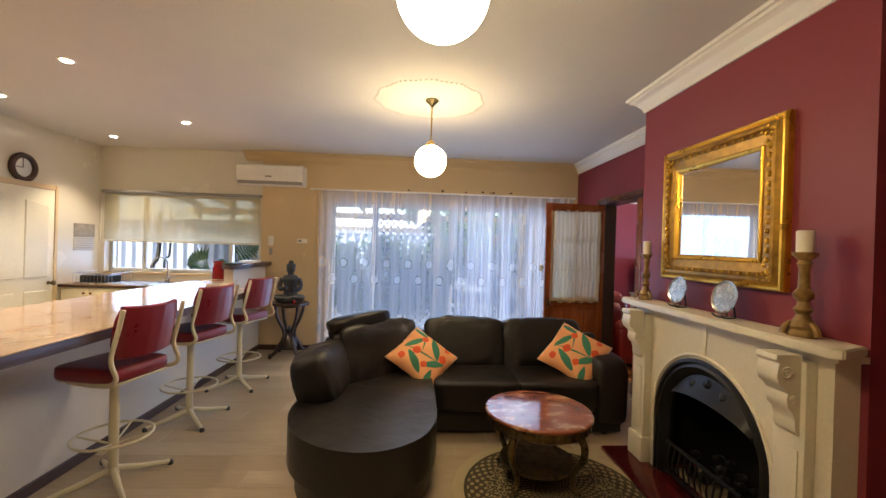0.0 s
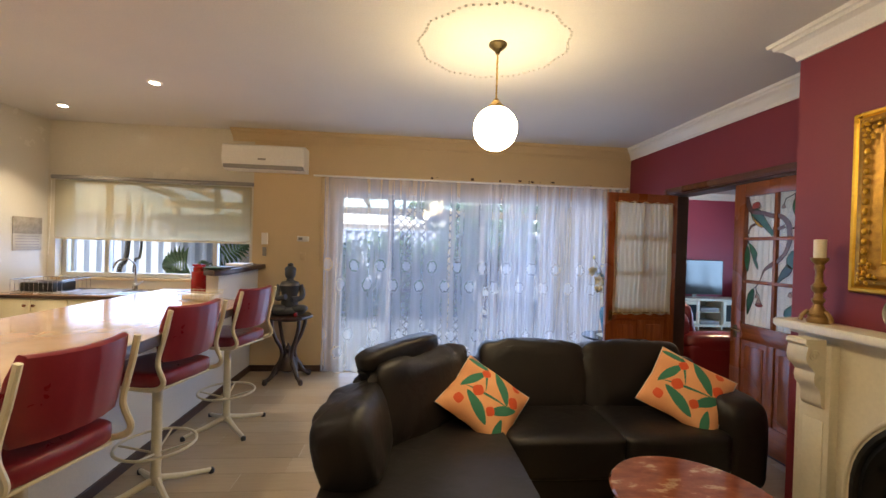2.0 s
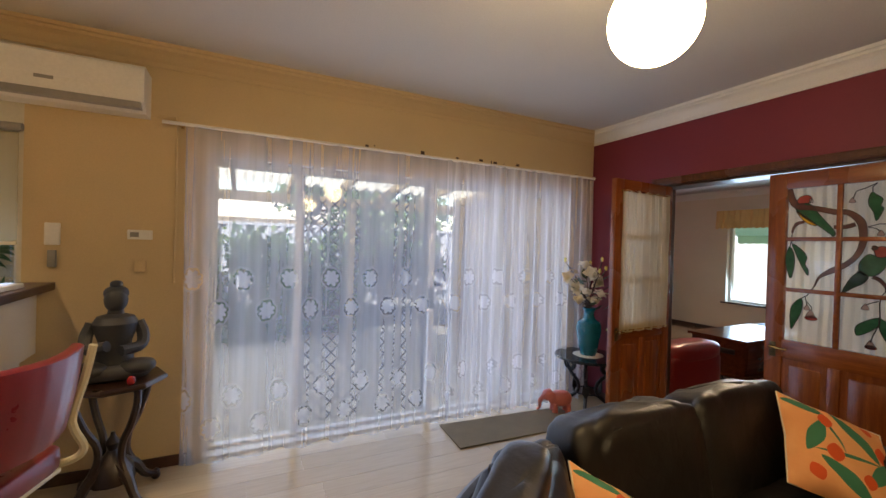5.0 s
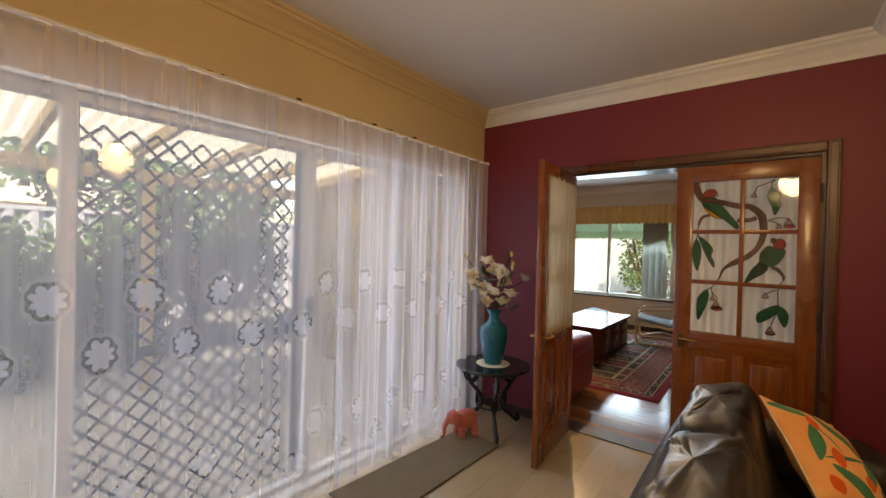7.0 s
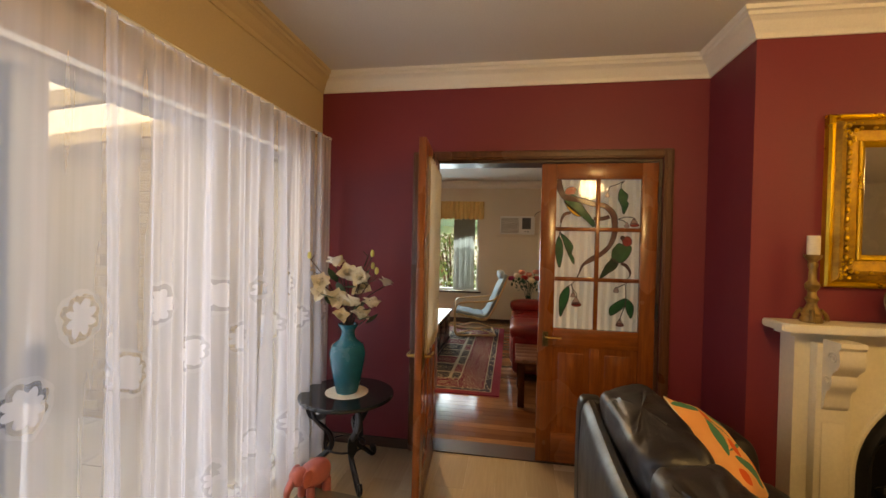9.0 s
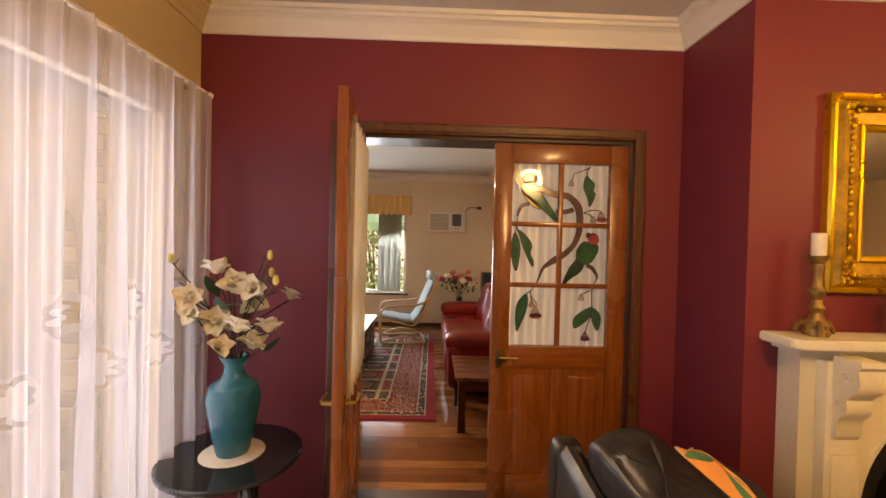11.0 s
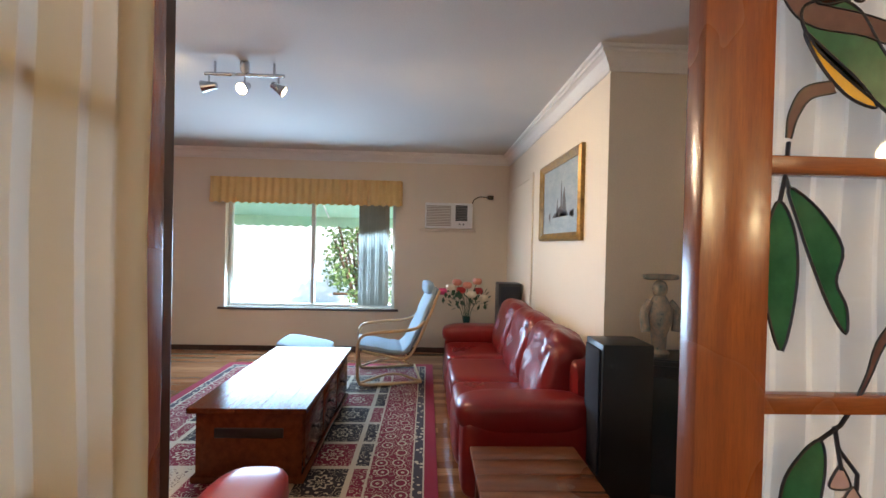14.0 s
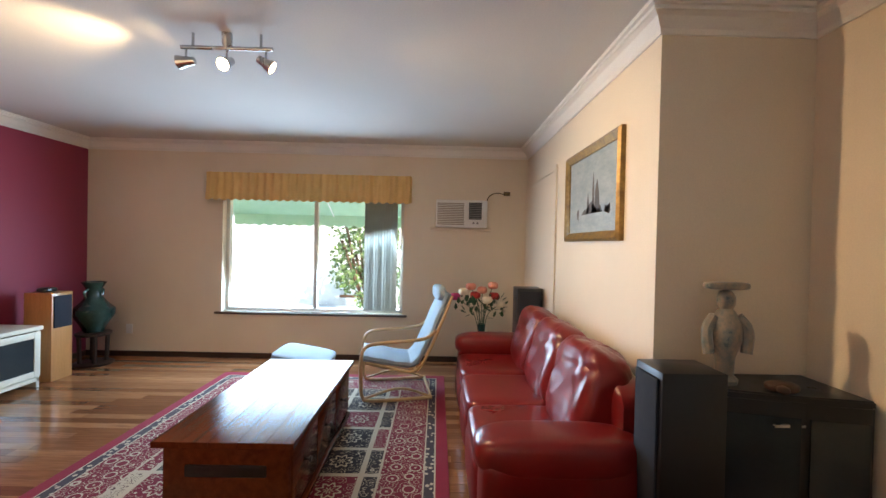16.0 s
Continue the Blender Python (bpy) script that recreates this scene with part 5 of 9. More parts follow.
def curtain(name, x0, x1, y, z0, z1, folds, depth, mat, seedv, label):
    """A hanging net, waved along x."""
    r = random.Random(seedv)
    nx, nz = 420, 16
    ph = [r.uniform(0, 6.28) for _ in range(5)]
    b = bm_new()
    rows = []
    for i in range(nx + 1):
        u = i / nx
        base = math.sin(u * folds * 6.2832 + ph[0] + 1.4 * math.sin(u * 9 + ph[1])) * (0.55 + 0.45 * math.sin(u * 23 + ph[2]))
        fine = 0.25 * math.sin(u * folds * 2.7 * 6.2832 + ph[3])
        col = []
        for k in range(nz + 1):
            v = k / nz
            amp = depth * (0.45 + 0.55 * (1 - v) + 0.1 * math.sin(v * 3 + u * 11))
            col.append(b.verts.new((x0 + (x1 - x0) * u + 0.01 * math.sin(v * 4 + u * 30) * (1 - v), y + (base + fine) * amp, z0 + (z1 - z0) * v + (0.012 * math.sin(u * folds * 6.28) * (1 - v)))))
        rows.append(col)
    for i in range(nx):
        for k in range(nz):
            b.faces.new((rows[i][k], rows[i + 1][k], rows[i + 1][k + 1], rows[i][k + 1]))
    me = finish(name, b, mat, True)
    return me


ct = thing("net_curtain", (0.35, 5.62, 0.03), "white sheer net curtains with embroidered rings across the sliding doors", "curtain")
for k, (a, e, f, dp, sd) in enumerate(((-1.37, 0.52, 7, 0.030, 4), (0.47, 2.13, 13, 0.062, 9))):
    o = new("curtain_panel", curtain("curtain_panel", a - 0.35, e - 0.35, 0.0, 0.0, 2.17, f, dp, LACE if k == 0 else LACE_FULL, sd, ""))
    o.parent = ct
b = bm_new(); tube(b, [(-1.5, 5.645, 2.215), (2.14, 5.645, 2.215)], 0.011, 10)
lathe(b, [(0.01, 0), (0.018, 0.01), (0.018, 0.02), (0.006, 0.03)], seg=10, m=Matrix.Translation((2.14, 5.645, 2.215)) @ Matrix.Rotation(radians(90), 4, "Y"))
part("curtain_rod", b, WHITEPLASTIC, ct, "thin white curtain rod", world=True)
b = bm_new()
for x in (-1.40, -0.2, 0.5, 1.3, 2.05):
    box(b, x - 0.01, x + 0.01, 5.65, NORTH, 2.205, 2.225, 0.003)
part("rod_bracket", b, BRASS, ct, world=True)
r = random.Random(3)
b = bm_new()
for k in range(16):
    x = -0.9 + 3.0 * r.random()
    box(b, x, x + r.uniform(0.01, 0.04), NORTH - 0.0015, NORTH + 0.001, 2.24 + r.uniform(-0.01, 0.03), 2.25 + r.uniform(0.0, 0.03))
structure("plaster_chip", b, DARKTRIM, "small chips in the cream paint over the curtain", "paint chip")

# ---- ceiling fittings of the family room ----
def pendant(x, y):
    p = thing("pendant_light", (x, y, CEIL_Z), "lit opal glass globe pendant on a brass rod", "pendant light", "globe pendants")
    b = bm_new(); lathe(b, [(0.055, 0.0), (0.055, -0.012), (0.035, -0.03), (0.016, -0.045), (0.012, -0.06)], seg=20)
    part("canopy", b, BRONZE, p, "dark bronze ceiling canopy")
    b = bm_new(); tube(b, [(0, 0, -0.05), (0, 0, -0.37)], 0.006, 8); lathe(b, [(0.012, -0.33), (0.03, -0.355), (0.05, -0.375), (0.05, -0.39)], seg=20)
    part("rod", b, BRASS, p)
    b = bm_new(); bmesh.ops.create_uvsphere(b, u_segments=36, v_segments=22, radius=0.132, matrix=Matrix.Translation((0, 0, -0.51)))
    part("globe", b, GLOBE, p, "glowing opal glass globe")


pendant(0.07, 3.42)
pendant(0.045, 1.15)


def ceiling_rose(x, y):
    b = bm_new()
    for k in range(72):
        a = 6.2832 * k / 72
        rr = 0.447 + 0.010 * math.cos(k * 6.2832 / 6)
        bmesh.ops.create_icosphere(b, subdivisions=1, radius=0.0095, matrix=Matrix.Translation((x + rr * math.cos(a), y + rr * math.sin(a), CEIL_Z - 0.002)))
    structure("ceiling_rose", b, CEIL, "plaster ceiling rose with a beaded ring", "ceiling rose", True)


ceiling_rose(0.05, 3.45)
ceiling_rose(0.03, 1.15)
DOWNLIT = glow("downlight_lens", (1.0, 0.86, 0.64), 25.0)
for x, y in ((-2.49, 3.0), (-3.73, 5.17), (-2.47, 4.42), (-3.72, 3.82), (-2.5, 1.6), (-3.72, 2.4)):
    d = thing("downlight", (x, y, CEIL_Z), "small recessed lit downlight with a white ring", "downlight", "kitchen downlights")
    b = bm_new(); lathe(b, [(0.055, 0), (0.055, -0.005), (0.04, -0.008), (0.036, -0.002)], seg=20)
    part("trim_ring", b, WHITEPLASTIC, d)
    b = bm_new(); lathe(b, [(0.03, -0.004), (0.03, -0.0095)], seg=16)
    part("lens", b, DOWNLIT, d, "glowing lamp lens")
    L = bpy.data.lights.new("downlight_beam", "SPOT")
    L.energy, L.color, L.spot_size, L.spot_blend, L.shadow_soft_size = DOWN_POWER, (1.0, 0.82, 0.58), radians(95), 0.6, 0.03
    new("downlight_beam", L).matrix_basis = look((x, y, CEIL_Z - 0.03), (x, y, 0))


# ---- bar stools ----
def bar_stool(at, rz, lift):
    """Faces -x: the back stands at +x."""
    s = thing("bar_stool", at, "maroon vinyl swivel bar stool on a cream steel pedestal", "bar stool", "stools along the bar", rz)
    for k in range(4):
        b = bm_new()
        a = radians(45 + 90 * k - rz)
        tube(b, [(0.02 * math.cos(a), 0.02 * math.sin(a), 0.085), (0.14 * math.cos(a), 0.14 * math.sin(a), 0.05), (0.295 * math.cos(a), 0.295 * math.sin(a), 0.022)], [0.02, 0.018, 0.013], 8)
        lg = part("base_leg", b, CREAMMETAL, s)
        b = bm_new()
        lathe(b, [(0.017, 0), (0.017, 0.022), (0.012, 0.03)], (0.3 * math.cos(a), 0.3 * math.sin(a), 0), 10)
        part("rubber_foot", b, BLACKPLASTIC, lg, "black rubber foot")
    b = bm_new(); lathe(b, [(0.034, 0.06), (0.03, 0.1), (0.026, 0.12), (0.026, 0.6), (0.024, 0.64 + lift)], seg=18)
    part("pedestal", b, CREAMMETAL, s)
    b = bm_new(); tube(b, [(0.2 * math.cos(k * 0.2618), 0.2 * math.sin(k * 0.2618), 0.29) for k in range(24)], 0.008, 8, closed=True)
    for k in range(2):
        a = radians(90 * k + 20)
        tube(b, [(0.2 * math.cos(a), 0.2 * math.sin(a), 0.29), (0.024 * math.cos(a), 0.024 * math.sin(a), 0.24)], 0.006, 6)
        tube(b, [(-0.2 * math.cos(a), -0.2 * math.sin(a), 0.29), (-0.024 * math.cos(a), -0.024 * math.sin(a), 0.24)], 0.006, 6)
    part("footring", b, CREAMMETAL, s, "cream steel footring")
    b = bm_new(); lathe(b, [(0.03, 0.6), (0.03, 0.635)], seg=16)
    part("swivel", b, BLACKPLASTIC, s, "black swivel bearing")
    b = bm_new(); puff(b, -0.22, 0.2, -0.21, 0.21, 0.645, 0.735, 0.32, 14, sag=0.008)
    part("seat", b, REDVINYL, s, "padded maroon vinyl seat")
    b = bm_new(); box(b, -0.19, 0.19, -0.18, 0.18, 0.636, 0.652, 0.006)
    part("seat_pan", b, CREAMMETAL, s)
    b = bm_new()
    nx, nz = 16, 8
    M = Matrix.Translation((0.245, 0, 0.93)) @ Matrix.Rotation(radians(10), 4, "Y")
    rows = []
    for i in range(nx + 1):
        y = -0.2 + 0.4 * i / nx
        bow = -0.05 * (1 - (y / 0.2) ** 2) + 0.05
        flute = 0.004 * abs(math.sin(i * math.pi / 2.667))
        rows.append((y, -bow, flute))
    prof = [(-0.15, 0.006), (-0.145, 0.016), (-0.1, 0.02), (0, 0.022), (0.1, 0.02), (0.145, 0.016), (0.15, 0.006)]
    rings = []
    for y, bow, fl in rows:
        e = 1 - max(0, (abs(y) - 0.185) / 0.015) * 0.5
        ring = [b.verts.new((bow + (t + fl) * e, y, z * e)) for z, t in prof] + [b.verts.new((bow - (t + fl) * e, y, z * e)) for z, t in prof[::-1]]
        rings.append(ring)
    for p, q in zip(rings, rings[1:]):
        for j in range(len(p)):
            b.faces.new((p[j], p[(j + 1) % len(p)], q[(j + 1) % len(p)], q[j]))
    b.faces.new(rings[0]); b.faces.new(rings[-1][::-1])
    bmesh.ops.transform(b, matrix=M, verts=b.verts)
    part("backrest", b, REDVINYL, s, "fluted maroon vinyl backrest")
    for sy in (-1, 1):
        b = bm_new()
        tube(b, smooth_path([(-0.1, sy * 0.185, 0.645), (0.1, sy * 0.2, 0.645), (0.2, sy * 0.212, 0.66), (0.235, sy * 0.214, 0.70), (0.205, sy * 0.214, 0.765), (0.2, sy * 0.212, 0.82), (0.235, sy * 0.21, 0.95), (0.262, sy * 0.207, 1.07)]), 0.0115, 8, flat=1.2)
        part("back_arm", b, CREAMMETAL, s, "curved cream steel back arm")
    for o in s.children:
        if o.name.split(".")[0] in ("swivel", "seat", "seat_pan", "backrest", "back_arm"):
            o.matrix_basis = Matrix.Translation((0, 0, lift))
    return s


bar_stool((-1.80, 2.56, 0), -12, 0.012)
bar_stool((-1.84, 3.45, 0), -14, 0.03)
bar_stool((-1.81, 4.30, 0), -15, 0.03)


# ---- corner sofa ----
def crumple(vs, amp, scale, seed):
    """Pulls soft folds into a stuffed form."""
    mid = sum((v.co for v in vs), Vector()) / len(vs)
    for v in vs:
        p = v.co * scale + Vector((seed * 3.1, seed * 1.7, seed))
        warp = noise.noise(p * 0.6) * 1.5
        q = Vector((p.x + warp, p.y + warp, p.z * 0.55))
        fold = abs(noise.noise(q)) ** 0.7 - 0.35 + 0.25 * noise.noise(q * 2.3)
        v.co += (v.co - mid).normalized() * amp * fold


def corner_sofa():
    s = thing("corner_sofa", (0.5, 3.2, 0), "black leather corner sofa with a rounded chaise and an adjustable headrest", "sofa")

    def P(nm, b, lb=""):
        return part(nm, b, LEATHER, s, lb, world=True)

    def slab(poly, z0, z1, bev):
        b = bm_new(); prism(b, poly, z0, z1)
        es = [e for e in b.edges if abs(e.verts[0].co.z - e.verts[1].co.z) < 1e-5 and e.verts[0].co.z > z1 - 1e-4]
        bmesh.ops.bevel(b, geom=es, offset=bev, segments=5, profile=0.5, affect="EDGES")
        return b

    def curve_poly(pts):
        return [(v.x, v.y) for v in smooth_path([(x, y, 0) for x, y in pts], 6)]
    ch = curve_poly([(0.13, 3.2), (0.14, 2.8), (0.13, 2.45), (0.03, 2.2), (-0.18, 2.06), (-0.42, 2.08), (-0.64, 2.24), (-0.76, 2.5), (-0.77, 2.8), (-0.7, 3.1)])
    base = curve_poly([(0.10, 3.2), (0.11, 2.8), (0.10, 2.48), (0.0, 2.25), (-0.18, 2.12), (-0.42, 2.14), (-0.6, 2.28), (-0.71, 2.5), (-0.72, 2.8), (-0.72, 3.3), (-0.55, 3.6), (-0.3, 3.8), (-0.1, 3.86)])
    P("base", slab([(1.66, 3.86)] + [(1.66, 3.2)] + base, 0.03, 0.27, 0.02), "black leather sofa plinth")
    P("chaise_seat", slab(ch + [(-0.5, 3.45), (0.13, 3.45)], 0.20, 0.44, 0.07), "rounded black leather chaise seat")
    b = bm_new(); crumple(puff(b, 0.14, 0.83, 3.12, 3.82, 0.20, 0.445, 0.22, 26), 0.010, 7, 1)
    P("seat_cushion", b)
    b = bm_new(); crumple(puff(b, 0.80, 1.47, 3.12, 3.82, 0.20, 0.445, 0.22, 26), 0.010, 7, 2)
    P("seat_cushion", b)
    for x0, x1 in ((0.06, 0.80), (0.76, 1.52)):
        b = bm_new(); crumple(puff(b, -(x1 - x0) / 2, (x1 - x0) / 2, -0.13, 0.13, -0.24, 0.24, 0.38, 32, m=Matrix.Translation(((x0 + x1) / 2, 3.74, 0.60)) @ Matrix.Rotation(radians(-14), 4, "X")), 0.036, 7, 3 + x0)
        P("back_cushion", b, "puffy black leather back cushion")
    b = bm_new(); crumple(puff(b, -0.42, 0.42, -0.13, 0.13, -0.24, 0.24, 0.42, 34, m=Matrix.Translation((-0.34, 3.42, 0.605)) @ Matrix.Rotation(radians(46), 4, "Z") @ Matrix.Rotation(radians(-14), 4, "X")), 0.075, 6, 5)
    P("back_cushion", b, "puffy black leather corner back cushion")
    b = bm_new(); crumple(puff(b, -0.28, 0.28, -0.075, 0.075, -0.06, 0.06, 0.5, 26, m=Matrix.Translation((-0.465, 3.355, 0.86)) @ Matrix.Rotation(radians(40), 4, "Z") @ Matrix.Rotation(radians(-6), 4, "Y")), 0.016, 9, 6)
    P("headrest", b, "raised black leather headrest roll")
    b = bm_new(); crumple(puff(b, -0.15, 0.15, -0.30, 0.32, -0.19, 0.19, 0.5, 28, m=Matrix.Translation((-0.66, 2.98, 0.56)) @ Matrix.Rotation(radians(-6), 4, "Z") @ Matrix.Rotation(radians(-16), 4, "Y")), 0.018, 8, 7)
    P("side_bolster", b, "curved black leather side bolster")
    b = bm_new(); crumple(puff(b, 1.43, 1.735, 3.17, 3.9, 0.05, 0.62, 0.36, 26), 0.014, 7, 8)
    P("armrest", b, "rounded black leather armrest")
    # outer back shell: straight run and rounded corner
    b = bm_new()
    path = smooth_path([(1.64, 3.90, 0), (0.9, 3.93, 0), (0.2, 3.92, 0), (-0.2, 3.82, 0), (-0.54, 3.56, 0), (-0.72, 3.28, 0)], 7)
    prof = [(-0.055, 0.04), (-0.06, 0.4), (-0.052, 0.62), (-0.04, 0.66), (-0.015, 0.68), (0.01, 0.68), (0.035, 0.66), (0.045, 0.62), (0.05, 0.4), (0.05, 0.04)]
    rings = []
    for k, p in enumerate(path):
        t = (path[min(k + 1, len(path) - 1)] - path[max(k - 1, 0)]).normalized()
        nn = Vector((t.y, -t.x, 0))
        rings.append([b.verts.new((p.x + nn.x * -o, p.y + nn.y * -o, z)) for o, z in prof])
    for a, c in zip(rings, rings[1:]):
        for j in range(len(prof)):
            b.faces.new((a[j], a[(j + 1) % len(prof)], c[(j + 1) % len(prof)], c[j]))
    b.faces.new(rings[0]); b.faces.new(rings[-1][::-1])
    puff(b, 1.60, 1.73, 3.83, 3.965, 0.04, 0.685, 0.35, 14)
    P("back_frame", b, "black leather outer back")
    for x, y in ((-0.6, 2.4), (0.0, 2.4), (1.55, 3.25), (1.6, 3.78), (-0.5, 3.5)):
        b = bm_new(); lathe(b, [(0.025, 0), (0.03, 0.035)], (x, y, 0), 12)
        part("sofa_foot", b, BLACKPLASTIC, s, "short black foot", world=True)


corner_sofa()


def scatter_cushion(m):
    c = tagged(new("scatter_cushion"), "peach cotton cushion printed with green leaves and orange fruit", "cushion", "sofa cushions")
    c.matrix_basis = m
    b = bm_new()
    n = 18
    fr, bk = {}, {}
    for i in range(n + 1):
        for j in range(n + 1):
            u, v = -1 + 2 * i / n, -1 + 2 * j / n
            edge = (1 - abs(u) ** 2.2) * (1 - abs(v) ** 2.2)
            pinch = 1 - 0.07 * (1 - min(abs(u), 1)) * abs(v) ** 3 - 0.07 * (1 - abs(v)) * abs(u) ** 3
            x, y = 0.225 * u * pinch, 0.225 * v * pinch
            h = 0.075 * edge ** 0.55 + 0.003 * math.sin(9 * u + 4 * v)
            fr[i, j] = b.verts.new((x, y, h + 0.003))
            bk[i, j] = b.verts.new((x, y, -h - 0.003))
    for i in range(n):
        for j in range(n):
            b.faces.new((fr[i, j], fr[i + 1, j], fr[i + 1, j + 1], fr[i, j + 1]))
            b.faces.new((bk[i, j], bk[i, j + 1], bk[i + 1, j + 1], bk[i + 1, j]))
    for i in range(n):
        for p, q in (((i, 0), (i + 1, 0)), ((i + 1, n), (i, n)), ((0, i + 1), (0, i)), ((n, i), (n, i + 1))):
            b.faces.new((fr[p], bk[p], bk[q], fr[q]))
    o = new("cover", finish("cover", b, COTTON, True))
    o.parent = c
    b = bm_new()
    ring = [(-0.225, -0.225, 0), (-0.2, 0.0, 0), (-0.225, 0.225, 0), (0, 0.21, 0), (0.225, 0.225, 0), (0.21, 0, 0), (0.225, -0.225, 0), (0, -0.21, 0)]
    tube(b, ring, 0.004, 6, closed=True)
    o = new("piping", finish("piping", b, DOILY, True))
    o.parent = c
    tagged(o, "cream piping")


scatter_cushion(Matrix.Translation((0.05, 3.40, 0.555)) @ Matrix.Rotation(radians(22), 4, "Z") @ Matrix.Rotation(radians(40), 4, "X") @ Matrix.Rotation(radians(38), 4, "Z"))
scatter_cushion(Matrix.Translation((1.35, 3.42, 0.60)) @ Matrix.Rotation(radians(-18), 4, "Z") @ Matrix.Rotation(radians(46), 4, "X") @ Matrix.Rotation(radians(60), 4, "Z"))


# ---- coffee table, round rug, hearth ----
def cabriole(b, a, r0, z1, r=0.02):
    pts = [(r0 * 0.88, z1), (r0 * 1.02, z1 * 0.82), (r0 * 1.0, z1 * 0.6), (r0 * 0.8, z1 * 0.32), (r0 * 0.82, z1 * 0.12), (r0 * 1.0, 0.015)]
    tube(b, smooth_path([(q * math.cos(a), q * math.sin(a), z) for q, z in pts]), [r * (1.3 - 0.7 * k / 30) for k in range(31)], 8)


ct_ = thing("coffee_table", (0.79, 2.57, 0.012), "round brown marble coffee table on ornate bronze legs", "coffee table")
b = bm_new(); lathe(b, [(0.325, 0.425), (0.338, 0.432), (0.338, 0.443), (0.33, 0.45)], seg=48)
part("tabletop", b, MARBLE, ct_, "polished brown marble top")
b = bm_new(); lathe(b, [(0.30, 0.36), (0.315, 0.37), (0.315, 0.42), (0.325, 0.425), (0.29, 0.424)], seg=40)
for k in range(24):
    a = 6.2832 * k / 24
    box(b, -0.006, 0.006, -0.02, 0.02, 0.375, 0.415, 0.004, m=Matrix.Rotation(a, 4, "Z") @ Matrix.Translation((0.316, 0, 0)))
part("apron", b, BRONZE, ct_, "embossed bronze apron")
for k in range(4):
    b = bm_new(); cabriole(b, radians(45 + 90 * k), 0.30, 0.38)
    part("leg", b, BRONZE, ct_, "cabriole bronze leg")
b = bm_new(); lathe(b, [(0.215, 0.115), (0.235, 0.12), (0.235, 0.135), (0.215, 0.13)], seg=32); lathe(b, [(0.21, 0.118), (0.21, 0.124)], seg=32)
part("lower_shelf", b, BRONZE, ct_, "round bronze lower shelf")
b = bm_new(); lathe(b, [(0.62, 0), (0.62, 0.009), (0.61, 0.011)], seg=72)
o = single("round_rug", b, round_rug_wool(), "round dark patterned rug with a beige border under the coffee table", "rug")
o.matrix_basis = pose(0.86, 2.42, 0.001)
hz = thing("hearth", (1.5, 2.24, 0), "glossy dark red tiled hearth slab before the fireplace", "hearth")
b = bm_new(); box(b, 1.40, BREAST_X - 0.001, 1.50, 2.98, 0.0, 0.03, 0.006)
part("slab", b, HEARTH, hz, world=True)


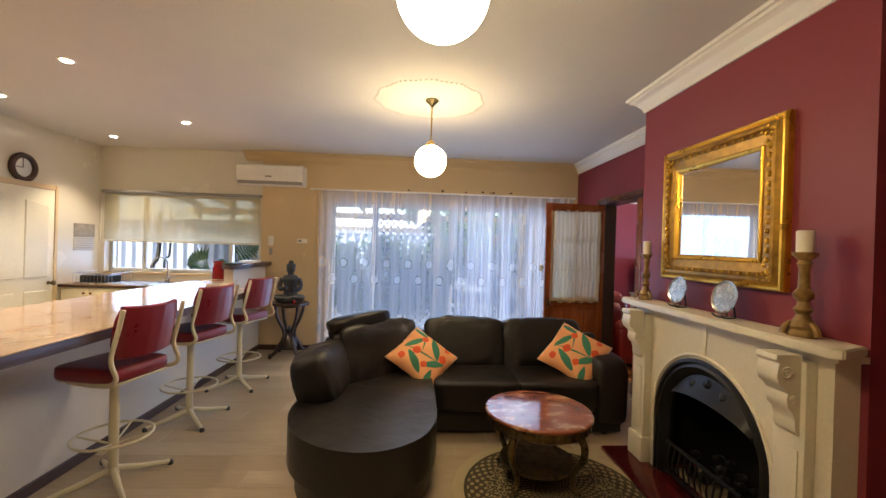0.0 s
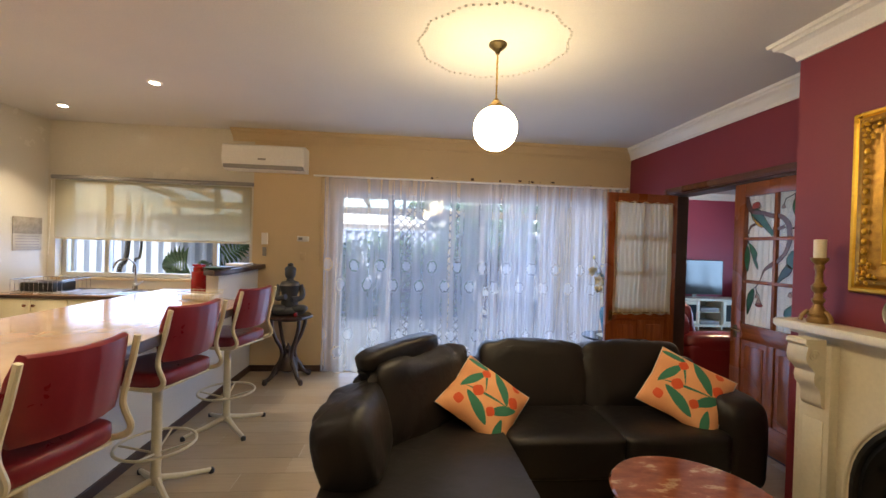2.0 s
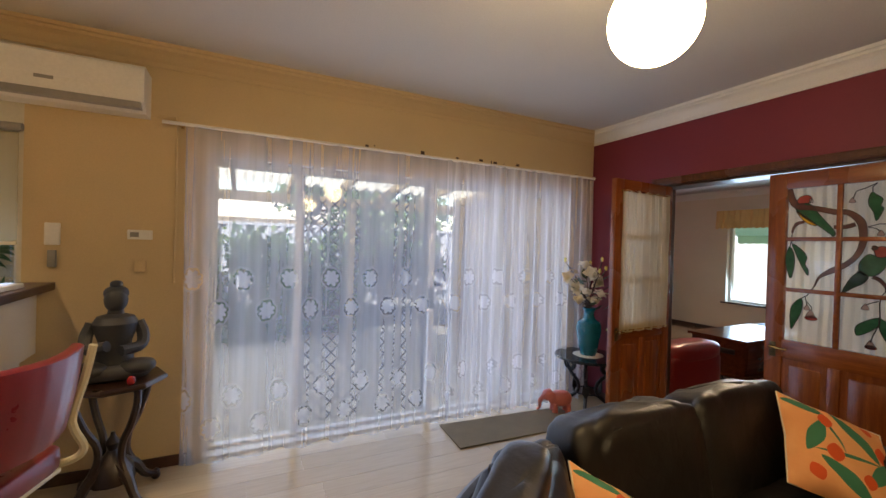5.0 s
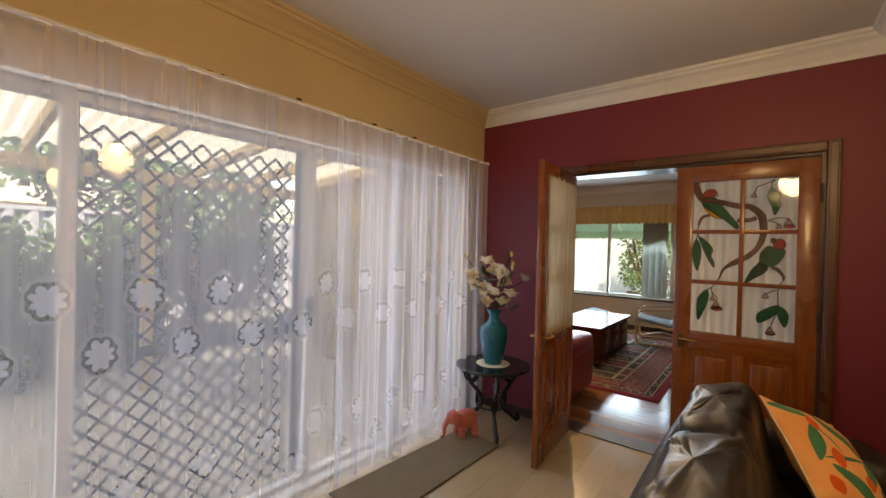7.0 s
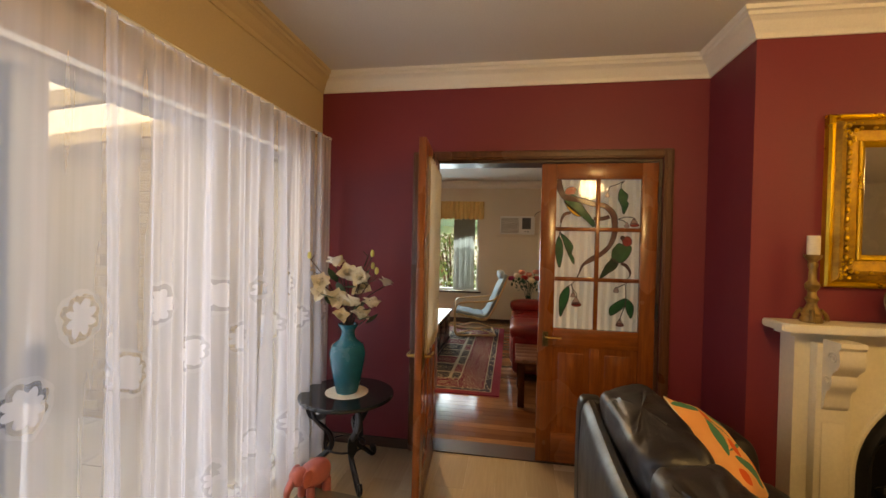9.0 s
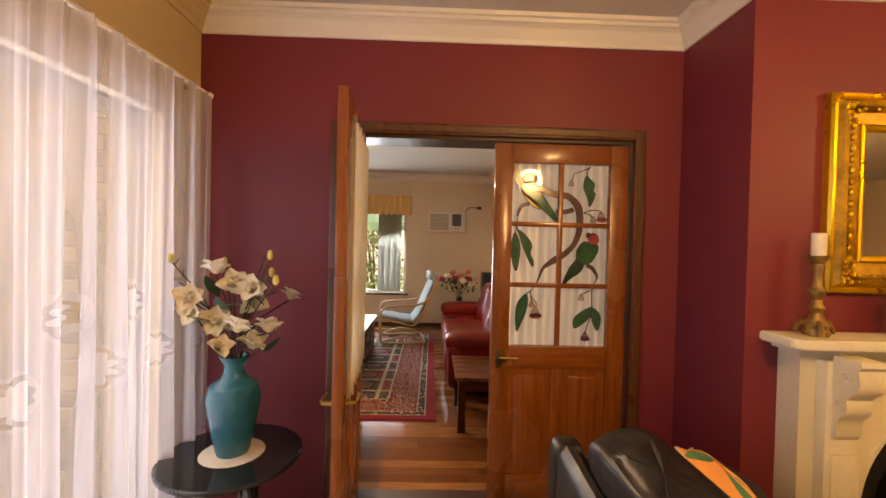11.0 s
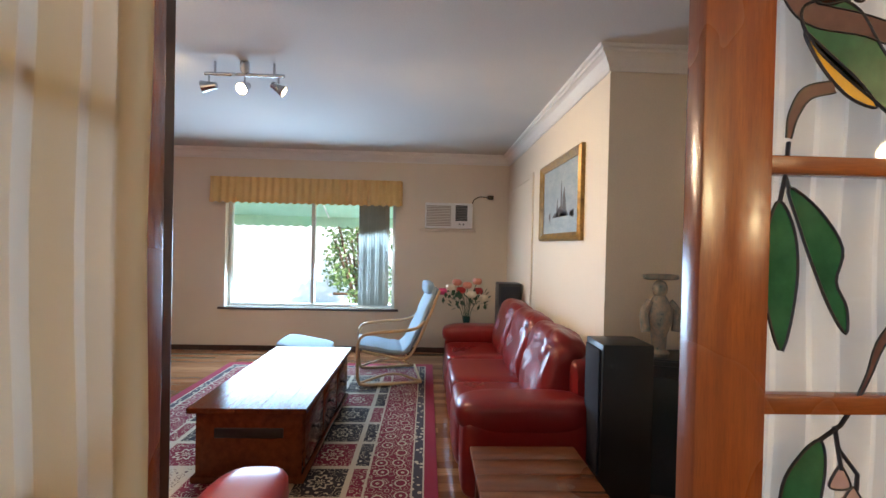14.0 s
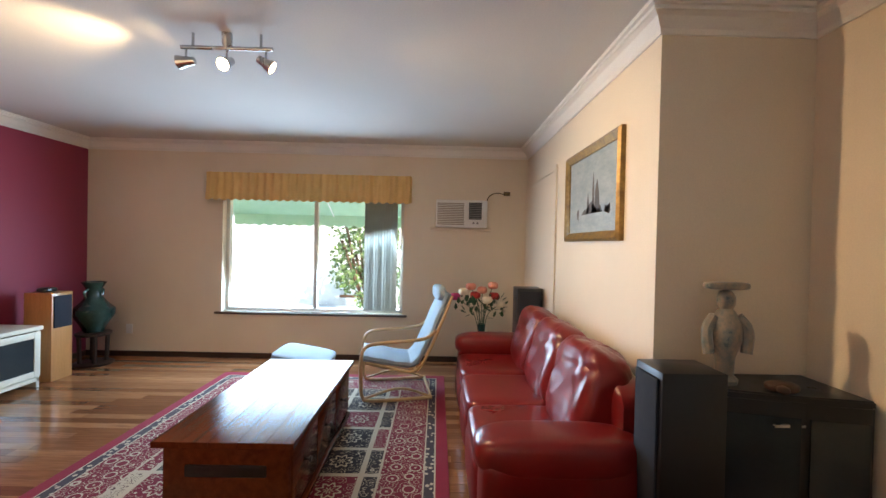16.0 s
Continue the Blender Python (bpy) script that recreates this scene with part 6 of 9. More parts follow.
# ---- fireplace ----
def fireplace():
    f = thing("fireplace", (1.72, 2.25, 0.03), "cream timber mantelpiece with carved corbels round a black iron fireplace", "fireplace")
    C, R, X0, X1, SPR = 2.23, 0.455, 1.63, BREAST_X, 0.42
    Y0, Y1, ZT = 1.50, 2.96, 1.08
    # face with an arched opening
    b = bm_new()
    arc = [(C + R * math.cos(math.pi * k / 24), SPR + R * math.sin(math.pi * k / 24)) for k in range(25)]
    outer = []
    for k in range(25):
        a = math.pi * k / 24
        dy, dz = math.cos(a), math.sin(a)
        s_ = min((Y1 - C) / abs(dy) if abs(dy) > 1e-6 else 9, (ZT - SPR) / dz if dz > 1e-6 else 9)
        outer.append((C + dy * s_, SPR + dz * s_))
    inn = [(C + R, 0.03)] + arc + [(C - R, 0.03)]
    out = [(Y1, 0.03)] + outer + [(2 * C - Y1, 0.03)]
    fi = [b.verts.new((X0, y, z)) for y, z in inn]
    fo = [b.verts.new((X0, y, z)) for y, z in out]
    bi = [b.verts.new((X1 - 0.002, y, z)) for y, z in inn]
    for k in range(len(inn) - 1):
        b.faces.new((fi[k], fi[k + 1], fo[k + 1], fo[k]))
        b.faces.new((fi[k], bi[k], bi[k + 1], fi[k + 1]))
    part("face_panel", b, MANTELWHITE, f, smooth=False, world=True)
    b = bm_new()
    box(b, X0 + 0.001, X1 - 0.001, Y0, C - R - 0.002, 0.031, SPR, 0)
    box(b, X0 + 0.001, X1 - 0.001, C + R + 0.002, Y1, 0.031, SPR, 0)
    box(b, X0 + 0.001, X1 - 0.001, Y0, Y1, SPR + R + 0.002, ZT, 0)
    for y0, y1 in ((Y0, 1.78), (2.68, Y1)):
        box(b, X0 + 0.0008, X1 - 0.001, y0, y1, SPR, SPR + R + 0.002, 0)
    part("surround", b, MANTELWHITE, f, smooth=False, world=True)
    # bead round the arch
    b = bm_new(); tube(b, [(X0 - 0.002, C + (R + 0.02) * math.cos(math.pi * k / 32), SPR + (R + 0.02) * math.sin(math.pi * k / 32)) for k in range(33)], 0.010, 8)
    for s_ in (-1, 1):
        tube(b, [(X0 - 0.002, C + s_ * (R + 0.02), 0.2), (X0 - 0.002, C + s_ * (R + 0.02), SPR)], 0.010, 8)
    part("arch_bead", b, MANTELWHITE, f, world=True)
    for yc in (1.64, 2.82):
        b = bm_new()
        box(b, X0 - 0.05, X0 - 0.001, yc - 0.075, yc + 0.075, 0.18, 1.05, 0.004)
        box(b, X0 - 0.064, X0 - 0.0005, yc - 0.088, yc + 0.088, 0.03, 0.2, 0.006)
        box(b, X0 - 0.056, X0 - 0.05, yc - 0.05, yc + 0.05, 0.26, 0.68, 0.004)
        part("pilaster", b, MANTELWHITE, f, world=True)
        b = bm_new()
        prof = [(0.0, 1.075), (0.105, 1.075), (0.11, 1.055), (0.095, 1.04), (0.10, 1.02), (0.105, 0.985), (0.095, 0.955), (0.07, 0.935), (0.055, 0.915), (0.06, 0.885), (0.052, 0.855), (0.03, 0.835), (0.02, 0.80), (0.02, 0.765), (0.008, 0.745), (0.0, 0.74)]
        prism(b, [(-p, z) for p, z in prof], yc - 0.052, yc + 0.052, m=Matrix(((1, 0, 0, X0 - 0.05), (0, 0, 1, 0), (0, 1, 0, 0), (0, 0, 0, 1))))
        for sy in (-1, 1):
            for zc, xc, rr in ((1.0, 0.065, 0.028), (0.89, 0.035, 0.018)):
                tube(b, [(X0 - 0.05 - xc + rr * (1 - k / 30) * math.cos(k * 0.45), yc + sy * 0.054, zc + rr * (1 - k / 30) * math.sin(k * 0.45)) for k in range(26)], 0.004, 5)
        part("corbel", b, MANTELWHITE, f, "carved scroll corbel", world=True)
    b = bm_new(); prism(b, [(X0 - 0.02, 1.47), (X0 - 0.02, 2.99), (BREAST_X, 2.99), (BREAST_X, 1.47)], 1.075, 1.10)
    part("frieze_moulding", b, MANTELWHITE, f, smooth=False, world=True)
    b = bm_new(); prism(b, [(1.54, 1.45), (1.57, 1.41), (BREAST_X - 0.001, 1.475), (BREAST_X - 0.001, 3.05), (1.57, 3.05), (1.54, 3.01)], 1.10, 1.14)
    bmesh.ops.bevel(b, geom=[e for e in b.edges], offset=0.007, segments=2, affect="EDGES")
    part("mantel_shelf", b, MANTELWHITE, f, "thick cream mantel shelf with clipped corners", world=True)
    b = bm_new(); box(b, X0 - 0.006, X0 - 0.0005, C - 0.02, C + 0.02, SPR + R + 0.03, 1.07, 0.003)
    part("keystone", b, MANTELWHITE, f, world=True)
    # cast iron insert
    b = bm_new()
    prof = [(0.0, 0.0), (0.0, -0.018), (0.02, -0.022), (0.03, -0.006), (0.05, -0.016), (0.065, -0.004), (0.10, 0.03), (0.10, 0.05), (0, 0.05)]
    rings = []
    path = [(C + R, 0.035, 1, 0), (C + R, SPR, 1, 0)] + [(C + R * math.cos(math.pi * k / 24), SPR + R * math.sin(math.pi * k / 24), math.cos(math.pi * k / 24), math.sin(math.pi * k / 24)) for k in range(1, 24)] + [(C - R, SPR, -1, 0), (C - R, 0.035, -1, 0)]
    for y, z, ny, nz in path:
        rings.append([b.verts.new((X0 + 0.012 + d, y - ny * o, z - nz * o)) for o, d in prof])
    for a, c in zip(rings, rings[1:]):
        for j in range(len(prof)):
            b.faces.new((a[j], a[(j + 1) % len(prof)], c[(j + 1) % len(prof)], c[j]))
    part("arch_frame", b, IRON, f, "black cast iron arched frame", world=True)
    b = bm_new()
    Ri = R - 0.09
    hood = [(C + Ri * math.cos(math.pi * k / 20), SPR + Ri * math.sin(math.pi * k / 20)) for k in range(21)]
    low = [(C + Ri * math.cos(math.pi * k / 20), SPR + 0.12 + 0.10 * math.sin(math.pi * k / 20)) for k in range(21)]
    A = [b.verts.new((X0 + 0.04, y, z)) for y, z in hood]
    B_ = [b.verts.new((X0 + 0.015 - 0.02 * math.sin(math.pi * k / 20), y, z)) for k, (y, z) in enumerate(low)]
    for k in range(20):
        b.faces.new((A[k], A[k + 1], B_[k + 1], B_[k]))
    for k, (yy, zz) in enumerate(((C - 0.12, 0.70), (C, 0.735), (C + 0.12, 0.70))):
        lathe(b, [(0.032, 0), (0.03, 0.008), (0.018, 0.012), (0.01, 0.018)], seg=12, m=Matrix.Translation((X0 + 0.03, yy, zz)) @ Matrix.Rotation(radians(-90), 4, "Y"))
    part("hood", b, IRON, f, "cast iron hood with rosettes", world=True)
    b = bm_new()
    for k in range(13):
        y = C - 0.3 + 0.05 * k
        tube(b, [(X0 + 0.02, y, 0.06), (X0 + 0.0, y, 0.16), (X0 + 0.02, y, 0.26)], 0.006, 6)
    tube(b, [(X0 + 0.02, C - 0.34, 0.26), (X0 + 0.02, C + 0.34, 0.26)], 0.01, 8)
    tube(b, [(X0 + 0.02, C - 0.34, 0.07), (X0 + 0.02, C + 0.34, 0.07)], 0.01, 8)
    part("fire_grate", b, IRON, f, "black fire basket bars", world=True)
    for dims in ((1.98, 2.0, 1.91, 2.71, 0.03, 0.89), (BREAST_X, 1.98, 1.905, 1.915, 0.03, 0.89), (BREAST_X, 1.98, 2.705, 2.715, 0.03, 0.89), (BREAST_X, 1.98, 1.915, 2.705, 0.88, 0.892)):
        b = bm_new(); box(b, *dims)
        part("firebox_panel", b, IRON, f, "black iron firebox panel", smooth=False, world=True)
    r = random.Random(5)
    for k in range(26):
        b = bm_new()
        bmesh.ops.create_icosphere(b, subdivisions=1, radius=r.uniform(0.03, 0.05), matrix=Matrix.Translation((1.8 + r.uniform(-0.05, 0.1), C + r.uniform(-0.26, 0.26), 0.16 + r.uniform(-0.06, 0.07))))
        part("coal", b, IRON, f, smooth=False, world=True)
    return f


fireplace()


# ---- mirror, mantel ornaments ----
def mirror():
    Y0, Y1, Z0, Z1 = 1.82, 2.79, 1.31, 2.17
    m = thing("mirror", (BREAST_X, (Y0 + Y1) / 2, Z0), "wall mirror in a wide ornate gilded frame", "mirror")
    cy, cz = (Y0 + Y1) / 2, (Z0 + Z1) / 2
    hw, hh = (Y1 - Y0) / 2, (Z1 - Z0) / 2

    def frame_ring(prof, mat, nm, lb=""):
        b = bm_new()
        rings = []
        for sy, sz in ((1, 1), (-1, 1), (-1, -1), (1, -1)):
            rings.append([b.verts.new((BREAST_X - d, cy + sy * (hw - o), cz + sz * (hh - o))) for o, d in prof])
        for k in range(4):
            a, c = rings[k], rings[(k + 1) % 4]
            for j in range(len(prof)):
                b.faces.new((a[j], a[(j + 1) % len(prof)], c[(j + 1) % len(prof)], c[j]))
        return part(nm, b, mat, m, lb, smooth=False, world=True)
    frame_ring([(0, 0.0), (0, 0.03), (0.008, 0.042), (0.02, 0.042), (0.028, 0.034), (0.028, 0.0)], GOLD, "outer_moulding")
    frame_ring([(0.028, 0.0), (0.028, 0.034), (0.045, 0.052), (0.062, 0.055), (0.07, 0.045), (0.07, 0.0)], GOLDDARK, "middle_moulding", "worn gilt ornamented band")
    frame_ring([(0.07, 0.0), (0.07, 0.045), (0.085, 0.035), (0.12, 0.03), (0.135, 0.028), (0.135, 0.0)], GOLDDARK, "cove_moulding", "dark gilt cove")
    frame_ring([(0.135, 0.0), (0.135, 0.034), (0.142, 0.040), (0.155, 0.034), (0.165, 0.022), (0.165, 0.0)], GOLD, "inner_moulding")
    b = bm_new()
    for sz in (-1, 1):
        for k in range(13):
            bmesh.ops.create_icosphere(b, subdivisions=2, radius=0.009, matrix=Matrix.Translation((BREAST_X - 0.052, cy - 0.36 + 0.06 * k, cz + sz * (hh - 0.078))))
    for sy in (-1, 1):
        for k in range(13):
            bmesh.ops.create_icosphere(b, subdivisions=2, radius=0.011, matrix=Matrix.Translation((BREAST_X - 0.052, cy + sy * (hw - 0.078), cz - 0.28 + 0.0467 * k)) @ Matrix.Diagonal((1, 1, 1.5, 1)))
    bd = part("bead", b, GOLD, m, "gilt beads along the frame", world=True)
    bd["kind"] = "stuff"
    b = bm_new()
    r = random.Random(8)
    for sy in (-1, 1):
        for sz in (-1, 1):
            for k in range(16):
                a, q = k * 0.9, 0.008 + 0.0055 * k
                bmesh.ops.create_icosphere(b, subdivisions=1, radius=r.uniform(0.006, 0.012), matrix=Matrix.Translation((BREAST_X - 0.05, cy + sy * (hw - 0.05 - 0.5 * q * abs(math.cos(a)) * 1.8), cz + sz * (hh - 0.05 - q * abs(math.sin(a)) * 1.2))))
    part("corner_ornament", b, GOLD, m, "moulded gilt corner leaf ornament", world=True)["kind"] = "stuff"
    b = bm_new(); box(b, -0.003, 0.003, -hw + 0.158, hw - 0.158, -hh + 0.158, hh - 0.158, 0, m=Matrix.Translation((BREAST_X - 0.02, cy, cz)) @ Matrix.Rotation(radians(-1.2), 4, "Z"))
    part("mirror_glass", b, MIRROR, m, smooth=False, world=True)


mirror()


def candlestick(y, h, s=1.0):
    c = thing("candlestick", (1.65, y, 1.14), "carved gilt candlestick holding an ivory pillar candle on the mantel", "candlestick", "mantel candlesticks")
    b = bm_new()
    lathe(b, [(0.052 * s, 0), (0.055 * s, 0.012), (0.045 * s, 0.03), (0.05 * s, 0.045), (0.03 * s, 0.075), (0.022 * s, 0.095), (0.034 * s, 0.115), (0.022 * s, 0.13), (0.02 * s, 0.15), (0.034 * s, 0.165), (0.036 * s, 0.185), (0.02 * s, 0.205), (0.018 * s, h - 0.07), (0.026 * s, h - 0.05), (0.02 * s, h - 0.035), (0.042 * s, h - 0.012), (0.044 * s, h)], seg=16)
    for k in range(3):
        a = radians(30 + 120 * k)
        tube(b, smooth_path([(0.04 * math.cos(a), 0.04 * math.sin(a), 0.06), (0.062 * math.cos(a), 0.062 * math.sin(a), 0.035), (0.07 * math.cos(a), 0.07 * math.sin(a), 0.008)]), 0.012 * s, 8)
    part("stick", b, AGEDGILT, c)
    b = bm_new(); lathe(b, [(0.03 * s, h), (0.031 * s, h + 0.09), (0.026 * s, h + 0.093), (0.006, h + 0.086)], seg=20)
    part("candle", b, WAX, c, "ivory pillar candle")


candlestick(2.88, 0.33, 0.85)
candlestick(1.66, 0.36, 1.05)


def display_plate(y, rad, rz):
    p = thing("display_plate", (1.65, y, 1.14), "small decorative metal plate on a black stand on the mantel", "plate", "mantel plates", rz)
    M = Matrix.Translation((0.0, 0, rad + 0.02)) @ Matrix.Rotation(radians(-78), 4, "Y")
    b = bm_new(); lathe(b, [(rad, 0.012), (rad * 0.98, 0.016), (rad * 0.6, 0.006), (rad * 0.55, 0.0), (0.01, 0.0)], seg=32, m=M)
    part("plate_rim", b, surf("pewter_plate", (0.25, 0.24, 0.2), (0.5, 0.47, 0.4), 30, 0.25, metal=0.8, relief=0.4) if y > 2.4 else bpy.data.materials["pewter_plate"], p)
    b = bm_new(); lathe(b, [(rad * 0.5, 0.004), (rad * 0.48, 0.009)], seg=28, m=M)
    part("plate_centre", b, TEAL if y > 2.4 else GOLDDARK, p, "coloured enamel centre")
    b = bm_new()
    for s_ in (-1, 1):
        tube(b, [(-0.05, s_ * 0.035, 0.02), (-0.03, s_ * 0.035, 0.005), (0.03, s_ * 0.03, 0.005), (0.02, s_ * 0.02, 0.1)], 0.005, 6)
    tube(b, [(-0.03, -0.035, 0.006), (-0.03, 0.035, 0.006)], 0.005, 6)
    part("plate_stand", b, BLACKPLASTIC, p, "black plate stand")


display_plate(2.50, 0.088, 0)
display_plate(2.10, 0.092, 0)


# ---- carved table with a statue ----
def statue_table():
    t = thing("pedestal_table", (-1.66, 5.42, 0), "small dark carved pedestal table with curved legs", "side table")
    b = bm_new(); lathe(b, [(0.235, 0.668), (0.25, 0.678), (0.25, 0.692), (0.24, 0.70)], seg=8); lathe(b, [(0.12, 0.64), (0.14, 0.668)], seg=8)
    part("tabletop", b, DARKWOOD, t, smooth=False)
    for k in range(4):
        a = radians(45 + 90 * k)
        b = bm_new()
        pts = [(0.19, 0.665), (0.185, 0.58), (0.14, 0.46), (0.085, 0.36), (0.075, 0.27), (0.11, 0.19)]
        tube(b, smooth_path([(q * math.cos(a), q * math.sin(a), z) for q, z in pts]), 0.019, 8)
        part("support", b, DARKWOOD, t, "slender curved support")
        b = bm_new()
        pts = [(0.05, 0.22), (0.12, 0.17), (0.18, 0.08), (0.24, 0.045), (0.265, 0.06)]
        tube(b, smooth_path([(q * math.cos(a), q * math.sin(a), z) for q, z in pts]), [0.034, 0.034, 0.033, 0.032, 0.03, 0.029, 0.028, 0.027, 0.026, 0.025, 0.024, 0.023, 0.022, 0.022, 0.021, 0.021, 0.021, 0.022, 0.023, 0.024, 0.024, 0.022, 0.02, 0.016, 0.012], 8)
        bmesh.ops.create_icosphere(b, subdivisions=2, radius=0.026, matrix=Matrix.Translation((0.25 * math.cos(a), 0.25 * math.sin(a), 0.027)))
        part("leg", b, DARKWOOD, t, "carved scroll foot")
    b = bm_new(); lathe(b, [(0.05, 0.10), (0.11, 0.13), (0.10, 0.2), (0.06, 0.25), (0.02, 0.3), (0.035, 0.34), (0.012, 0.38), (0.01, 0.40)], seg=12)
    part("finial", b, DARKWOOD, t)
    # seated statue, one plain mesh
    b = bm_new()
    puff(b, -0.17, 0.17, -0.12, 0.10, 0.0, 0.09, 0.6, 12)
    puff(b, -0.19, -0.02, -0.13, 0.02, 0.03, 0.11, 0.8, 10)
    puff(b, 0.02, 0.19, -0.13, 0.02, 0.03, 0.11, 0.8, 10)
    lathe(b, [(0.09, 0.07), (0.085, 0.14), (0.075, 0.2), (0.098, 0.27), (0.105, 0.31), (0.085, 0.345), (0.04, 0.36), (0.034, 0.385)], (0, 0.01, 0), 18)
    puff(b, -0.055, 0.055, -0.055, 0.06, 0.37, 0.505, 0.9, 12)
    puff(b, -0.058, 0.058, -0.04, 0.068, 0.43, 0.515, 0.9, 12)
    puff(b, -0.03, 0.03, -0.02, 0.04, 0.50, 0.545, 0.9, 10)
    for sx in (-1, 1):
        tube(b, smooth_path([(sx * 0.10, 0.01, 0.31), (sx * 0.125, 0.0, 0.24), (sx * 0.115, -0.04, 0.18), (sx * 0.03, -0.10, 0.17 if sx > 0 else 0.2)]), 0.03, 8)
    single("seated_statue", b, STONE_DARK, "dark stone seated meditating statue on a carved table", "statue").matrix_basis = pose(-1.66, 5.42, 0.70, 0, 0, 10)
    b = bm_new(); puff(b, 0.03, 0.07, -0.02, 0.02, 0.0, 0.05, 0.8, 8)
    single("red_candle_cup", b, REDMETAL, "small dark red candle cup beside the statue", "candle holder").matrix_basis = pose(-1.60, 5.25, 0.70)


statue_table()


# ---- corner table with the vase ----
def scroll_table(at):
    t = thing("corner_table", at, "round black stone topped table on scrolled wrought iron legs", "side table")
    b = bm_new(); lathe(b, [(0.285, 0.505), (0.295, 0.512), (0.295, 0.524), (0.288, 0.53)], seg=48)
    part("tabletop", b, BLACKGLASS, t, "polished black stone top")
    for k in range(3):
        a = radians(100 + 120 * k)
        b = bm_new()
        pts = [(0.16, 0.50), (0.24, 0.47), (0.245, 0.40), (0.18, 0.36), (0.14, 0.40), (0.17, 0.43)]
        tube(b, smooth_path([(q * math.cos(a), q * math.sin(a), z) for q, z in pts]), 0.015, 8, flat=1.4)
        pts = [(0.22, 0.49), (0.20, 0.36), (0.10, 0.26), (0.10, 0.17), (0.2, 0.08), (0.26, 0.03), (0.28, 0.05), (0.265, 0.08)]
        tube(b, smooth_path([(q * math.cos(a), q * math.sin(a), z) for q, z in pts]), 0.016, 8, flat=1.4)
        part("leg", b, IRON, t, "scrolled wrought iron leg")
        b = bm_new(); prism(b, [(0, 0), (0.03, 0.05), (0.025, 0.12), (0, 0.17), (-0.025, 0.12), (-0.03, 0.05)], -0.003, 0.003, m=Matrix.Rotation(a, 4, "Z") @ Matrix.Translation((0.13, 0, 0.16)) @ Matrix.Rotation(radians(90), 4, "Y") @ Matrix.Rotation(radians(90), 4, "Z"))
        part("iron_leaf", b, IRON, t, "flat iron leaf", smooth=False)
    b = bm_new(); tube(b, [(0.12 * math.cos(k * 0.2618), 0.12 * math.sin(k * 0.2618), 0.2) for k in range(24)], 0.006, 6, closed=True)
    part("ring", b, IRON, t)


scroll_table((1.83, 5.34, 0))
b = bm_new(); lathe(b, [(0.13, 0.0), (0.135, 0.003), (0.125, 0.005)], seg=24)
single("doily", b, DOILY, "round cream crocheted doily under the vase", "doily").matrix_basis = pose(1.83, 5.34, 0.53)
v = thing("vase", (1.83, 5.34, 0.535), "glossy teal ceramic vase on a doily", "vase")
b = bm_new(); lathe(b, [(0.066, 0.0), (0.070, 0.01), (0.090, 0.1), (0.108, 0.2), (0.112, 0.25), (0.098, 0.3), (0.055, 0.33), (0.042, 0.36), (0.042, 0.39), (0.06, 0.42), (0.064, 0.43), (0.05, 0.43), (0.035, 0.4)], seg=32)
part("body", b, TEAL, v)


